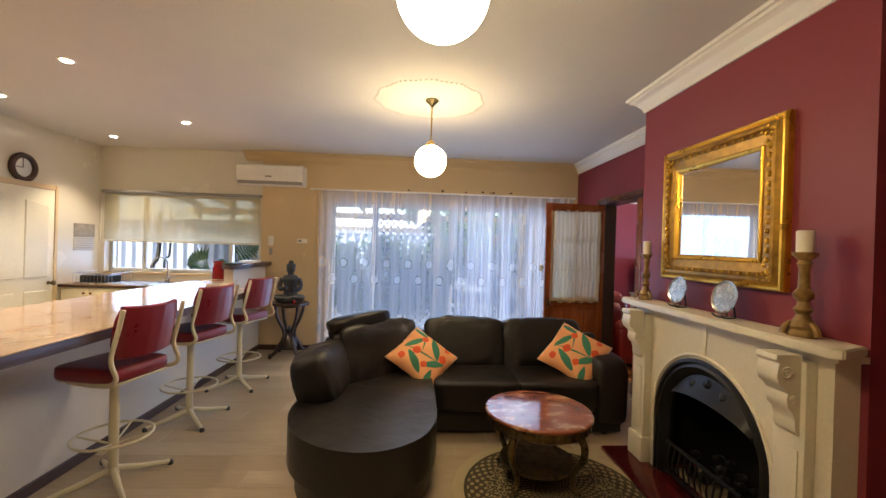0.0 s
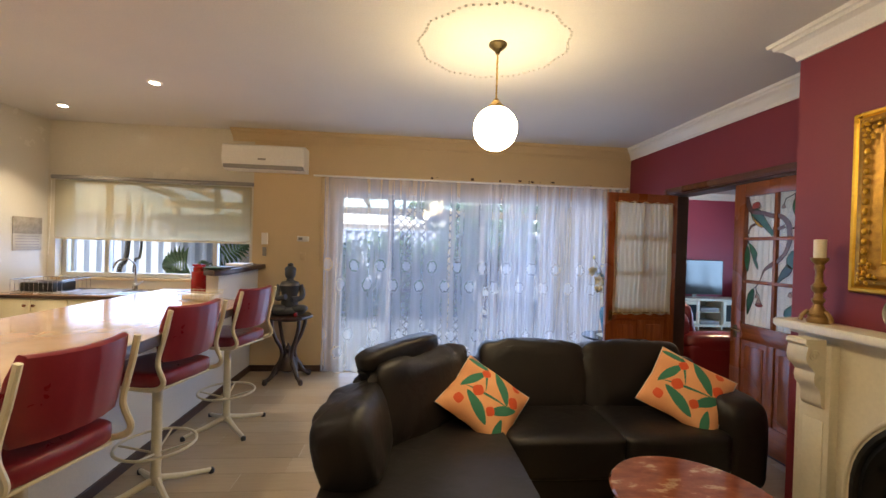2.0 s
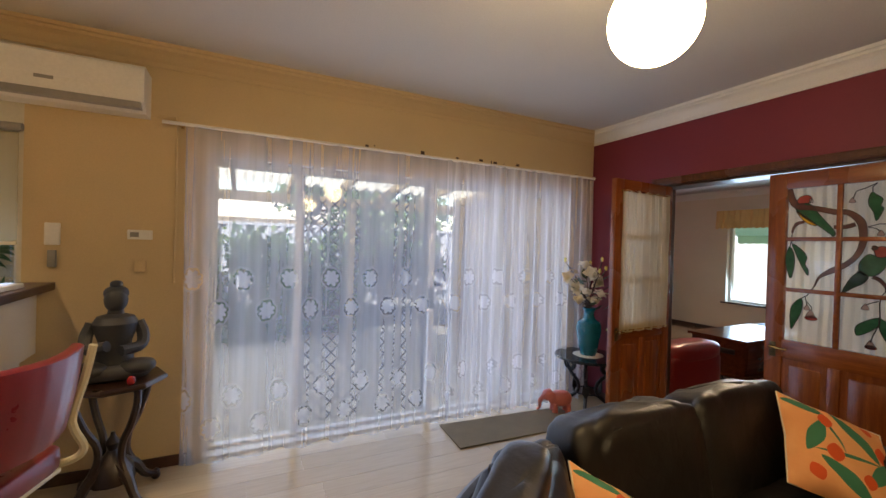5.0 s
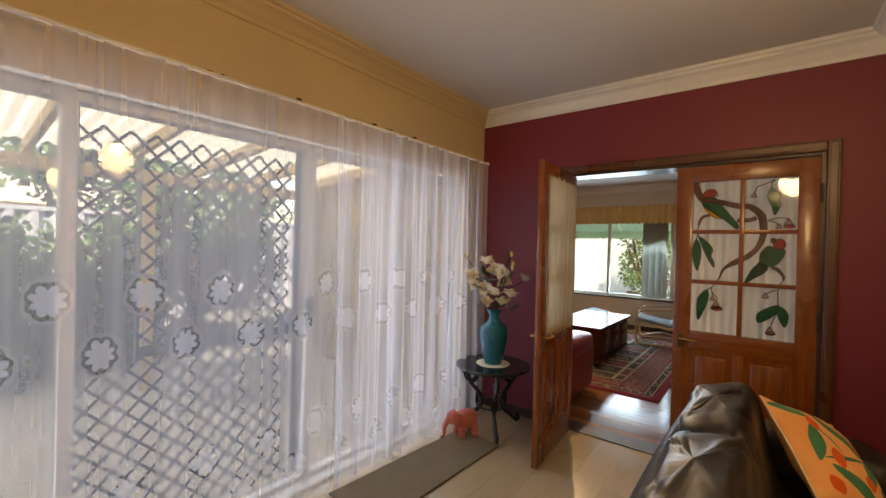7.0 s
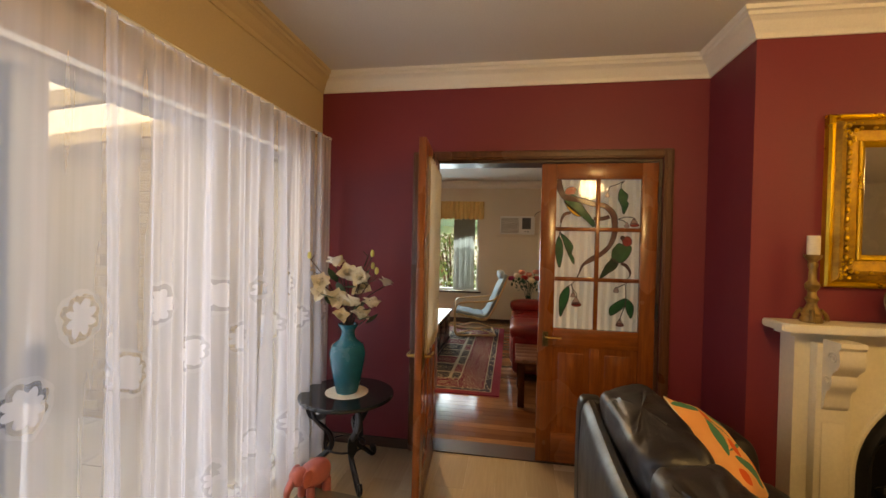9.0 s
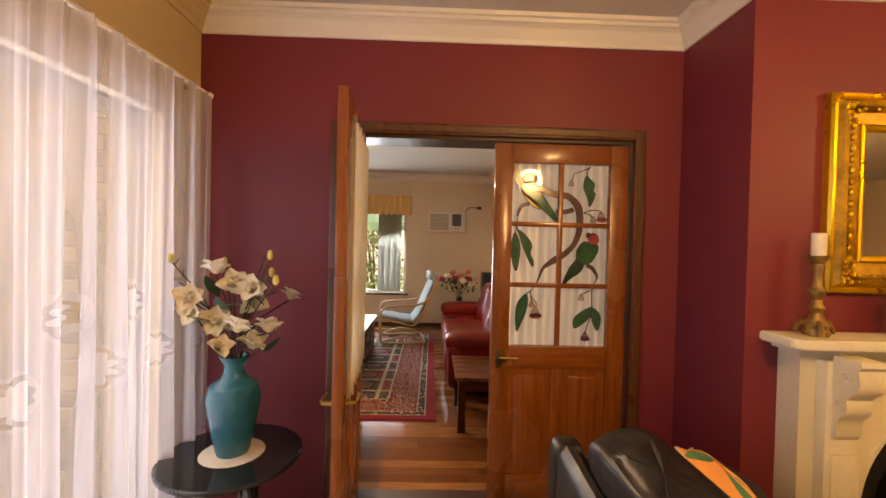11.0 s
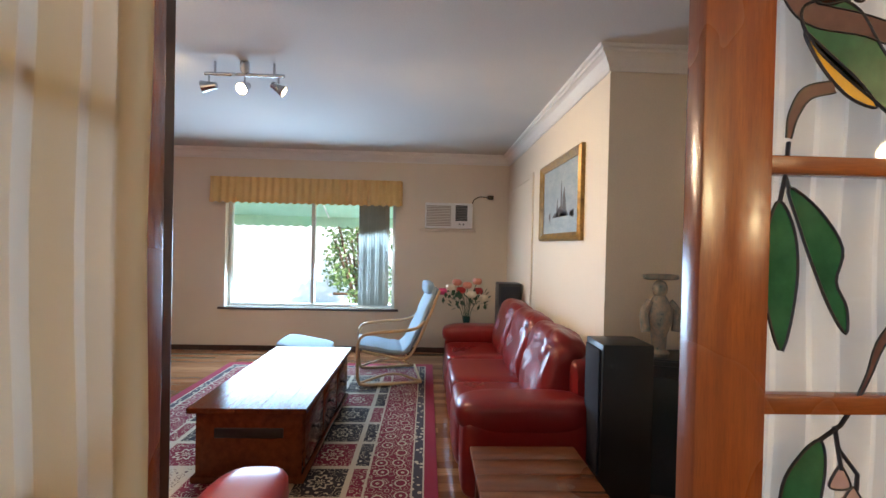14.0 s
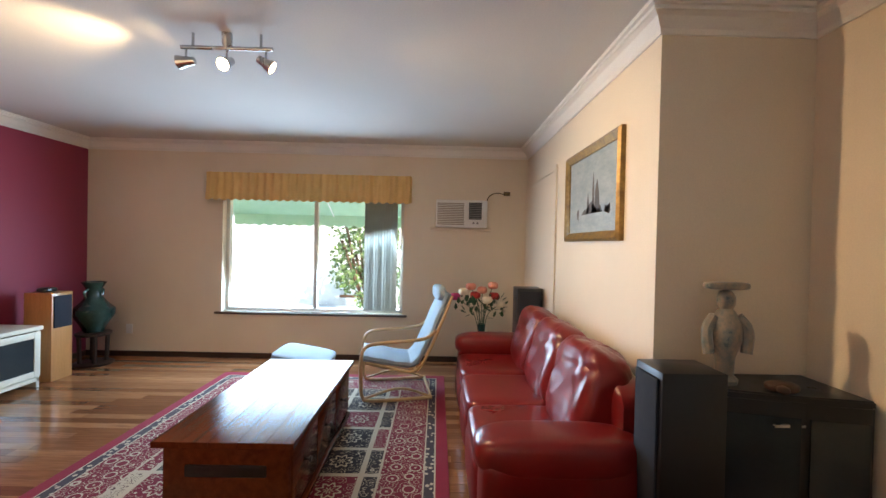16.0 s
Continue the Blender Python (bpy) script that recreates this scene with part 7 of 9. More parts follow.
def magnolias(at):
    f = thing("flower_arrangement", at, "cream artificial magnolias on brown twigs in a teal vase", "flowers")
    r = random.Random(11)
    stems = bm_new()
    blooms = []
    spec = [(-0.06, -0.17, 0.12), (0.0, -0.09, 0.30), (0.07, -0.07, 0.22), (-0.13, 0.13, 0.27), (0.02, 0.10, 0.36), (-0.09, 0.04, 0.17), (-0.14, 0.0, 0.06), (0.03, 0.19, 0.19), (-0.06, -0.1, 0.05), (0.05, 0.03, 0.30), (0.10, -0.20, 0.24), (-0.16, -0.08, 0.14), (0.0, 0.02, 0.12)]
    for k, (x, y, z) in enumerate(spec):
        mid = (x * 0.35, y * 0.35, z * 0.55)
        tube(stems, smooth_path([(0, 0, -0.1), mid, (x, y, z)]), 0.0035, 5)
        blooms.append((x, y, z, r.uniform(0.055, 0.085)))
    for x, y, z in ((-0.1, 0.22, 0.42), (-0.03, -0.16, 0.44), (0.02, -0.12, 0.45), (0.1, 0.1, 0.4), (-0.12, -0.22, 0.34)):
        tube(stems, smooth_path([(0, 0, -0.1), (x * 0.4, y * 0.4, z * 0.5), (x, y, z)]), 0.003, 5)
        for q in range(4):
            s_ = 0.6 + 0.12 * q
            tube(stems, [(x * s_, y * s_, z * s_), (x * s_ + r.uniform(-0.03, 0.03), y * s_ + r.uniform(-0.03, 0.03), z * s_ + 0.03)], 0.002, 4)
    part("stem", stems, TWIG, f)
    for x, y, z, s_ in blooms:
        b = bm_new()
        tilt = Matrix.Rotation(r.uniform(-1.0, 1.0), 4, "X") @ Matrix.Rotation(r.uniform(-1.0, 1.0) - 0.5, 4, "Y")
        for ring_, (cnt, open_, ln) in enumerate(((3, 0.5, 0.9), (4, 1.0, 1.15), (3, 1.35, 1.0))):
            for q in range(cnt):
                a = 6.2832 * (q + 0.5 * ring_) / cnt + r.uniform(-0.2, 0.2)
                pm = Matrix.Translation((x, y, z)) @ tilt @ Matrix.Rotation(a, 4, "Z") @ Matrix.Rotation(open_, 4, "Y")
                g = []
                for i in range(5):
                    t = i / 4
                    w = s_ * 0.44 * math.sin(math.pi * min(t * 0.85 + 0.12, 1.0)) + 0.001
                    g.append([b.verts.new(pm @ Vector((-0.25 * s_ * math.sin(t * 2.5) + abs(j) * -0.12 * s_, j * w, t * s_ * ln))) for j in (-1, -0.5, 0, 0.5, 1)])
                for i in range(4):
                    for j in range(4):
                        b.faces.new((g[i][j], g[i + 1][j], g[i + 1][j + 1], g[i][j + 1]))
        part("bloom", b, PETAL, f, "open cream magnolia bloom")
    b = bm_new()
    for k in range(18):
        a, z, q = r.uniform(0, 6.28), r.uniform(-0.02, 0.28), r.uniform(0.04, 0.15)
        pm = Matrix.Translation((q * math.cos(a), q * math.sin(a), z)) @ Matrix.Rotation(a, 4, "Z") @ Matrix.Rotation(r.uniform(0.4, 1.4), 4, "Y")
        ln, w = r.uniform(0.09, 0.15), 0.034
        vs = [b.verts.new(pm @ Vector((0, yy, zz))) for yy, zz in ((0, 0), (w, ln * 0.35), (w * 0.8, ln * 0.7), (0, ln), (-w * 0.8, ln * 0.7), (-w, ln * 0.35))]
        b.faces.new(vs)
    part("foliage", b, LEAF, f, "dark green leaves")
    for x, y, z in ((-0.1, 0.22, 0.42), (-0.03, -0.16, 0.44), (0.1, 0.1, 0.4), (-0.12, -0.22, 0.34), (0.04, -0.14, 0.36)):
        b = bm_new(); puff(b, x - 0.012, x + 0.012, y - 0.012, y + 0.012, z - 0.01, z + 0.035, 0.9, 8)
        part("bud", b, BUD, f, "yellow-green closed bud")


magnolias((1.83, 5.34, 0.96))
# pink elephant ornament
b = bm_new()
puff(b, -0.11, 0.09, -0.065, 0.065, 0.06, 0.20, 0.8, 12)
puff(b, 0.06, 0.16, -0.045, 0.045, 0.11, 0.21, 0.85, 10)
for x, y in ((-0.07, -0.035), (-0.07, 0.035), (0.05, -0.035), (0.05, 0.035)):
    lathe(b, [(0.026, 0), (0.024, 0.09)], (x, y, 0), 10)
tube(b, smooth_path([(0.14, 0, 0.16), (0.18, 0, 0.11), (0.185, 0, 0.05), (0.21, 0, 0.03)]), [0.025, 0.024, 0.023, 0.022, 0.021, 0.02, 0.019, 0.018, 0.017, 0.016, 0.015, 0.014, 0.013, 0.013, 0.012, 0.012, 0.012, 0.011, 0.011], 8)
for sy in (-1, 1):
    puff(b, 0.05, 0.12, sy * 0.05 - 0.008, sy * 0.05 + 0.008, 0.10, 0.2, 0.8, 8)
o = single("elephant_ornament", b, PINK, "pink ceramic elephant ornament on the floor", "ornament")
o.matrix_basis = pose(1.60, 5.44, 0, 0, 0, 158)
b = bm_new(); prism(b, [(0.43, 5.18), (1.62, 5.14), (1.66, 5.52), (0.46, 5.60)], 0.002, 0.014)
bmesh.ops.bevel(b, geom=[e for e in b.edges], offset=0.004, segments=1, affect="EDGES")
single("door_mat", b, MAT, "olive brown door mat inside the sliding door", "mat")


# ---- lounge ----
b = bm_new(); lx, ly = 3.29, 2.43
box(b, -lx / 2, lx / 2, -ly / 2, ly / 2, 0.0, 0.010, 0.003)
for sx in (-1, 1):
    for k in range(120):
        y = -ly / 2 + 0.01 + k * (ly - 0.02) / 119
        box(b, *sorted((sx * lx / 2, sx * (lx / 2 + 0.03))), y - 0.004, y + 0.004, 0.001, 0.005)
o = single("panelled_carpet", b, persian_wool(lx, ly), "red panelled Persian carpet with floral borders on jarrah boards", "rug", smooth=False)
o.matrix_basis = pose(5.04, 5.63, 0.0005)


def timber_chest():
    c = thing("timber_chest", (4.82, 5.54, 0.011), "dark timber chest coffee table with drawers on the carpet", "coffee table")
    x0, x1, y0, y1 = -0.67, 0.67, -0.31, 0.31
    for k in range(5):
        ya = -0.345 + 0.138 * k
        b = bm_new(); box(b, -0.71, 0.71, ya + 0.0004, ya + 0.1376, 0.458, 0.49, 0.0015, 1)
        part("top_plank", b, CHESTWOOD, c, "glossy timber top plank")
    b = bm_new(); box(b, x0, x1, y0, y1, 0.07, 0.457, 0.004)
    part("chest_body", b, CHESTWOOD, c)
    b = bm_new(); box(b, x0 - 0.02, x1 + 0.02, y0 - 0.02, y1 + 0.02, 0.035, 0.075, 0.008)
    part("plinth", b, CHESTWOOD, c)
    for sx in (-1, 1):
        for sy in (-1, 1):
            b = bm_new(); lathe(b, [(0.03, 0), (0.04, 0.015), (0.035, 0.035)], (sx * 0.6, sy * 0.26, 0), 12)
            part("foot", b, CHESTWOOD, c)
    for k in range(3):
        xa = x0 + 0.03 + 0.43 * k
        b = bm_new(); box(b, xa, xa + 0.42, y0 - 0.012, y0 + 0.002, 0.11, 0.42, 0.005)
        d = part("drawer_front", b, CHESTWOOD, c)
        b = bm_new(); lathe(b, [(0.008, 0), (0.008, 0.012), (0.018, 0.02), (0.012, 0.03)], seg=12, m=Matrix.Translation((xa + 0.21, y0 - 0.012, 0.27)) @ Matrix.Rotation(radians(90), 4, "X"))
        part("knob", b, BLACKPLASTIC, d, "dark iron knob")
    b = bm_new(); box(b, x0 - 0.006, x0 + 0.002, -0.2, 0.2, 0.30, 0.36, 0.006)
    part("end_handle", b, IRON, c, "dark iron handle plate on the end")


timber_chest()


def leather_sofa(at, rz, seats, label):
    """Faces local +y; width along x. Seat cushions between two fat arms."""
    w = seats * 0.62
    s = thing("leather_sofa" if seats > 1 else "leather_armchair", at, label, "sofa" if seats > 1 else "armchair", "", rz)
    b = bm_new(); box(b, -w / 2 - 0.2, w / 2 + 0.2, -0.36, 0.34, 0.06, 0.30, 0.04, 3)
    part("base", b, REDLEATHER, s)
    for sx in (-1, 1):
        b = bm_new()
        puff(b, sx * (w / 2 + 0.12) - 0.13, sx * (w / 2 + 0.12) + 0.13, -0.36, 0.42, 0.06, 0.52, 0.25, 14)
        puff(b, sx * (w / 2 + 0.11) - 0.15, sx * (w / 2 + 0.11) + 0.15, -0.36, 0.45, 0.42, 0.62, 0.55, 14)
        part("armrest", b, REDLEATHER, s, "fat rolled red leather armrest")
    for k in range(seats):
        xc = -w / 2 + 0.62 * (k + 0.5)
        b = bm_new()
        puff(b, xc - 0.315, xc + 0.315, -0.2, 0.43, 0.26, 0.46, 0.28, 14)
        puff(b, xc - 0.30, xc + 0.30, 0.26, 0.445, 0.08, 0.395, 0.5, 12)
        part("seat_cushion", b, REDLEATHER, s)
        b = bm_new()
        vs = puff(b, -0.315, 0.315, -0.14, 0.14, -0.28, 0.28, 0.5, 34)
        for v in vs:
            if v.co.y > 0.0:
                x, z = v.co.x / 0.31, v.co.z / 0.27
                dip = 0.0
                for tx, tz in ((-0.34, -0.05), (0.36, 0.0)):
                    dip += 0.040 * math.exp(-(((x - tx) / 0.11) ** 2 + ((z - tz) / 0.11) ** 2))
                dip += 0.020 * math.exp(-((z + 0.05 - 0.10 * math.cos(x * 5)) / 0.05) ** 2)
                dip += 0.014 * math.exp(-((z - 0.45 + 0.25 * x) / 0.05) ** 2) + 0.012 * math.exp(-((x + 0.45 - 0.3 * z) / 0.05) ** 2)
                dip += 0.008 * math.sin(x * 9 + z * 5) * (1 - abs(z))
                v.co.y -= dip
        crumple(vs, 0.022, 9, k + seats)
        bmesh.ops.transform(b, matrix=Matrix.Translation((xc, -0.23, 0.66)) @ Matrix.Rotation(radians(-14), 4, "X").inverted(), verts=b.verts)
        part("back_cushion", b, REDLEATHER, s, "button-tufted red leather back cushion")
    b = bm_new(); puff(b, -w / 2 - 0.1, w / 2 + 0.1, -0.44, -0.24, 0.08, 0.84, 0.3, 14)
    part("back_frame", b, REDLEATHER, s)
    for sx in (-1, 1):
        for y in (-0.3, 0.3):
            b = bm_new(); lathe(b, [(0.022, 0), (0.03, 0.065)], (sx * (w / 2 + 0.1), y, 0), 12)
            part("foot", b, DARKWOOD, s, "short dark timber foot")
    return s


leather_sofa((5.10, 3.88, 0), 0, 3, "red leather three-seat sofa with tufted back cushions on floorboards")
leather_sofa((2.92, 5.88, 0), -90, 2, "red leather two-seat sofa with fat rolled arms by the doors")


def side_table():
    t = thing("timber_side_table", (3.47, 4.0, 0), "low timber side table with a planked top", "side table")
    for k in range(5):
        b = bm_new(); box(b, -0.32 + 0.128 * k + 0.0006, -0.32 + 0.128 * (k + 1) - 0.0006, -0.27, 0.27, 0.415, 0.445, 0.003)
        part("top_plank", b, SIDEWOOD, t, "timber top plank")
    b = bm_new(); box(b, -0.29, 0.29, -0.24, 0.24, 0.33, 0.414, 0.003)
    part("apron", b, CHESTWOOD, t)
    for sx in (-1, 1):
        for sy in (-1, 1):
            b = bm_new(); box(b, sx * 0.265 - 0.03, sx * 0.265 + 0.03, sy * 0.215 - 0.03, sy * 0.215 + 0.03, 0.0, 0.415, 0.004)
            part("leg", b, CHESTWOOD, t)


side_table()


def bent_chair():
    """Cantilever easy chair; faces local +y."""
    c = thing("bentwood_armchair", (6.22, 4.88, 0.011), "bent birch easy chair with a pale cushion and head roll", "armchair", "", 8)
    for sx in (-1, 1):
        b = bm_new()
        path = smooth_path([(sx * 0.30, -0.30, 0.03), (sx * 0.30, 0.25, 0.018), (sx * 0.30, 0.345, 0.06), (sx * 0.30, 0.36, 0.2), (sx * 0.30, 0.36, 0.42), (sx * 0.30, 0.31, 0.52), (sx * 0.30, 0.15, 0.55), (sx * 0.30, -0.2, 0.58), (sx * 0.29, -0.33, 0.66)], 6)
        tube(b, path, 0.017, 8)
        part("bent_frame", b, BIRCH, c, "bent birch side frame")
        b = bm_new()
        tube(b, smooth_path([(sx * 0.275, 0.32, 0.36), (sx * 0.275, 0.1, 0.31), (sx * 0.275, -0.12, 0.27), (sx * 0.27, -0.24, 0.40), (sx * 0.27, -0.38, 0.72), (sx * 0.26, -0.48, 0.98)], 6), 0.014, 8)
        part("seat_rail", b, BIRCH, c)
        b = bm_new(); tube(b, smooth_path([(sx * 0.295, 0.33, 0.04), (sx * 0.285, 0.0, 0.12), (sx * 0.28, -0.3, 0.03)]), 0.012, 8)
        part("brace", b, BIRCH, c)
    b = bm_new(); tube(b, [(-0.3, -0.29, 0.03), (0.3, -0.29, 0.03)], 0.014, 8)
    part("crossbar", b, BIRCH, c)
    b = bm_new(); tube(b, [(-0.28, -0.14, 0.28), (0.28, -0.14, 0.28)], 0.014, 8)
    part("crossbar", b, BIRCH, c)
    b = bm_new()
    path = smooth_path([(0, 0.36, 0.40), (0, 0.2, 0.37), (0, -0.02, 0.33), (0, -0.14, 0.34), (0, -0.24, 0.50), (0, -0.36, 0.78), (0, -0.45, 1.0)], 6)
    rings = []
    for k, p in enumerate(path):
        t = (path[min(k + 1, len(path) - 1)] - path[max(k - 1, 0)]).normalized()
        nn = Vector((0, -t.z, t.y))
        th = 0.035 + 0.004 * math.sin(k * 1.1)
        ring = []
        for j in range(12):
            a = 6.2832 * j / 12
            ring.append(b.verts.new(p + Vector((0.265 * math.copysign(abs(math.cos(a)) ** 0.4, math.cos(a)), 0, 0)) + nn * th * math.copysign(abs(math.sin(a)) ** 0.6, math.sin(a))))
        rings.append(ring)
    for a, q in zip(rings, rings[1:]):
        for j in range(12):
            b.faces.new((a[j], a[(j + 1) % 12], q[(j + 1) % 12], q[j]))
    b.faces.new(rings[0]); b.faces.new(rings[-1][::-1])
    part("cushion", b, BLUECANVAS, c, "pale buttoned chair cushion")
    b = bm_new(); puff(b, -0.24, 0.24, -0.44, -0.34, 0.92, 1.06, 0.6, 12)
    part("head_roll", b, BLUECANVAS, c, "pale head roll cushion")


bent_chair()
f = thing("footstool", (6.05, 5.83, 0.011), "pale bentwood footstool with a sloping cushion", "footstool")
b = bm_new(); puff(b, -0.26, 0.26, -0.26, 0.26, 0.35, 0.42, 0.35, 12, m=Matrix.Rotation(radians(10), 4, "X"))
part("cushion", b, BLUECANVAS, f)
for sx in (-1, 1):
    b = bm_new(); tube(b, smooth_path([(sx * 0.27, -0.25, 0.02), (sx * 0.27, 0.2, 0.02), (sx * 0.27, 0.25, 0.1), (sx * 0.27, 0.24, 0.3), (sx * 0.26, 0.1, 0.36), (sx * 0.26, -0.24, 0.34)]), 0.015, 8)
    part("bent_frame", b, BIRCH, f)


def loudspeaker(at, w, d, h, body, label, face, extra):
    """face: the way the front looks, 'x-', 'y-' or 'y+'."""
    s = thing("loudspeaker", at, label, "loudspeaker")
    b = bm_new(); box(b, -w / 2, w / 2, -d / 2, d / 2, 0.0, h, 0.006)
    part("cabinet", b, body, s)
    b = bm_new()
    if face == "x-":
        box(b, -w / 2 - 0.014, -w / 2 + 0.001, -d / 2 + 0.02, d / 2 - 0.02, h * extra, h - 0.03, 0.006)
    elif face == "y-":
        box(b, -w / 2 + 0.02, w / 2 - 0.02, -d / 2 - 0.014, -d / 2 + 0.001, h * extra, h - 0.03, 0.006)
    else:
        box(b, -w / 2 + 0.02, w / 2 - 0.02, d / 2 - 0.001, d / 2 + 0.014, h * extra, h - 0.03, 0.006)
    part("grille", b, surf("speaker_cloth", (0.012, 0.016, 0.026), (0.02, 0.026, 0.04), 30, 0.9, fine=400, relief=0.5) if "speaker_cloth" not in bpy.data.materials else bpy.data.materials["speaker_cloth"], s, "dark cloth speaker grille")
    return s


loudspeaker((3.88, 3.46, 0), 0.22, 0.27, 0.98, BLACKPLASTIC, "tall black floor loudspeaker beside the red sofa", "y+", 0.3)
loudspeaker((6.42, 3.56, 0), 0.24, 0.26, 1.05, BLACKPLASTIC, "tall black floor loudspeaker behind the sofa end", "x-", 0.3)
loudspeaker((6.42, 8.54, 0.0), 0.24, 0.28, 0.90, BEECHVENEER, "light timber floor loudspeaker with a dark blue grille", "y-", 0.6)


def corner_cabinet():
    c = thing("glass_front_cabinet", (4.05, 2.95, 0), "black stereo cabinet with a dark glass front", "cabinet")
    poly = [(0.175, 0.36), (-0.06, 0.28), (-0.15, -0.07), (-0.20, -0.32), (0.175, -0.32)]
    b = bm_new(); prism(b, [(x * 1.03, y * 1.02) for x, y in poly], 0.815, 0.85)
    bmesh.ops.bevel(b, geom=[e for e in b.edges], offset=0.008, segments=2, affect="EDGES")
    part("cabinet_top", b, BLACKPLASTIC, c)
    b = bm_new(); prism(b, poly, 0.0, 0.814)
    part("cabinet_body", b, BLACKPLASTIC, c, smooth=False)
    for (xa, ya), (xb, yb) in ((poly[1], poly[2]), (poly[2], poly[3])):
        d = Vector((xb - xa, yb - ya, 0)); n = Vector((d.y, -d.x, 0)).normalized() * (1 if d.y < 0 else -1)
        if n.x > 0:
            n = -n
        b = bm_new()
        p0, p1 = Vector((xa, ya, 0)) + d * 0.06, Vector((xa, ya, 0)) + d * 0.94
        vs = [b.verts.new(p + n * o + Vector((0, 0, z))) for z in (0.08, 0.75) for p, o in ((p0, 0.002), (p1, 0.002), (p1, 0.008), (p0, 0.008))]
        for q in ((0, 1, 2, 3), (4, 5, 6, 7), (0, 1, 5, 4), (1, 2, 6, 5), (2, 3, 7, 6), (3, 0, 4, 7)):
            b.faces.new([vs[k] for k in q])
        part("glass_door", b, SCREEN, c, "dark smoked glass door", smooth=False)
    for k in range(2):
        b = bm_new(); box(b, -0.150, -0.14, 0.0 - 0.12 * k, 0.07 - 0.12 * k, 0.71, 0.722, 0.001)
        part("silver_label", b, STEEL, c, smooth=False)


corner_cabinet()
# clown-like figurine: one plain mesh
b = bm_new()
lathe(b, [(0.07, 0), (0.075, 0.02), (0.05, 0.04), (0.055, 0.12), (0.09, 0.2), (0.085, 0.28), (0.05, 0.33), (0.03, 0.35)], seg=16)
puff(b, -0.05, 0.05, -0.05, 0.05, 0.33, 0.43, 0.9, 10)
puff(b, -0.05, 0.05, -0.13, 0.13, 0.43, 0.465, 0.5, 10)
for sy in (-1, 1):
    tube(b, smooth_path([(0, sy * 0.07, 0.3), (-0.02, sy * 0.12, 0.24), (-0.03, sy * 0.11, 0.14)]), 0.032, 8)
single("figurine", b, surf("painted_ceramic", (0.13, 0.17, 0.17), (0.42, 0.31, 0.22), 22, 0.35, fine=40, relief=0.2), "grey and cream glazed ceramic figurine with a brown hat", "figurine").matrix_basis = pose(4.07, 3.13, 0.85) @ Matrix.Diagonal((0.7, 0.82, 1.04, 1))
b = bm_new(); puff(b, -0.05, 0.05, -0.07, 0.07, 0, 0.05, 0.8, 8); puff(b, -0.08, -0.03, 0.02, 0.06, 0.01, 0.045, 0.7, 8)
single("small_ornament", b, DARKTRIM, "small brown carved ornament on the black cabinet", "ornament").matrix_basis = pose(3.95, 2.95, 0.85)

# tv cabinet, television, urn
t = thing("tv_cabinet", (5.45, 8.62, 0), "white painted television cabinet with glass doors", "cabinet")
b = bm_new()
box(b, -0.75, 0.75, -0.24, 0.24, 0.56, 0.60, 0.005); box(b, -0.73, 0.73, -0.22, 0.22, 0.06, 0.10, 0.003)
for x in (-0.73, -0.25, 0.23, 0.70):
    box(b, x, x + 0.03, -0.22, 0.22, 0.0, 0.56, 0.003)
box(b, -0.7, 0.7, 0.2, 0.22, 0.1, 0.56); box(b, -0.22, 0.23, -0.2, 0.2, 0.33, 0.345)
part("cabinet_body", b, DOORPAINT, t, smooth=False)
for x0, x1 in ((-0.71, -0.24), (0.25, 0.72)):
    b = bm_new()
    box(b, x0, x0 + 0.06, -0.24, -0.222, 0.11, 0.55, 0.003); box(b, x1 - 0.06, x1, -0.24, -0.222, 0.11, 0.55, 0.003)
    box(b, x0 + 0.06, x1 - 0.06, -0.24, -0.222, 0.11, 0.17, 0.003); box(b, x0 + 0.06, x1 - 0.06, -0.24, -0.222, 0.49, 0.55, 0.003)
    d = part("cabinet_door", b, DOORPAINT, t)
    b = bm_new(); box(b, x0 + 0.06, x1 - 0.06, -0.232, -0.228, 0.17, 0.49)
    part("door_glass", b, SCREEN, d, "dark glass", smooth=False)
    b = bm_new(); box(b, x0 + 0.06, x1 - 0.06, -0.226, 0.1, 0.32, 0.33)
    part("shelf", b, DOORPAINT, t, smooth=False)
b = bm_new(); box(b, -0.18, 0.2, -0.2, 0.15, 0.346, 0.42, 0.004); box(b, -0.18, 0.2, -0.2, 0.15, 0.10, 0.17, 0.004)
single("video_player", b, GREYPLASTIC, "grey media players stacked on the cabinet shelves", "media player").matrix_basis = pose(5.45, 8.62, 0)
t = thing("television", (5.25, 8.6, 0.60), "large flat television on a stand on the white cabinet", "television")
b = bm_new(); box(b, -0.58, 0.58, -0.02, 0.02, 0.07, 0.75, 0.006)
part("screen_casing", b, BLACKPLASTIC, t)
b = bm_new(); box(b, -0.565, 0.565, -0.0225, -0.0205, 0.09, 0.735)
part("screen", b, SCREEN, t, "dark glossy screen", smooth=False)
b = bm_new(); box(b, -0.25, 0.25, -0.12, 0.12, 0, 0.012, 0.004); box(b, -0.04, 0.04, -0.01, 0.01, 0.01, 0.08)
part("stand", b, GREYPLASTIC, t)
b = bm_new(); puff(b, -0.08, 0.08, -0.06, 0.06, 0, 0.05, 0.6, 8)
single("speaker_top_ornament", b, BLACKPLASTIC, "small black box resting on the timber loudspeaker", "ornament").matrix_basis = pose(6.40, 8.54, 0.9)
u = thing("urn_stand", (6.93, 8.50, 0), "dark three-legged timber plant stand", "plant stand")
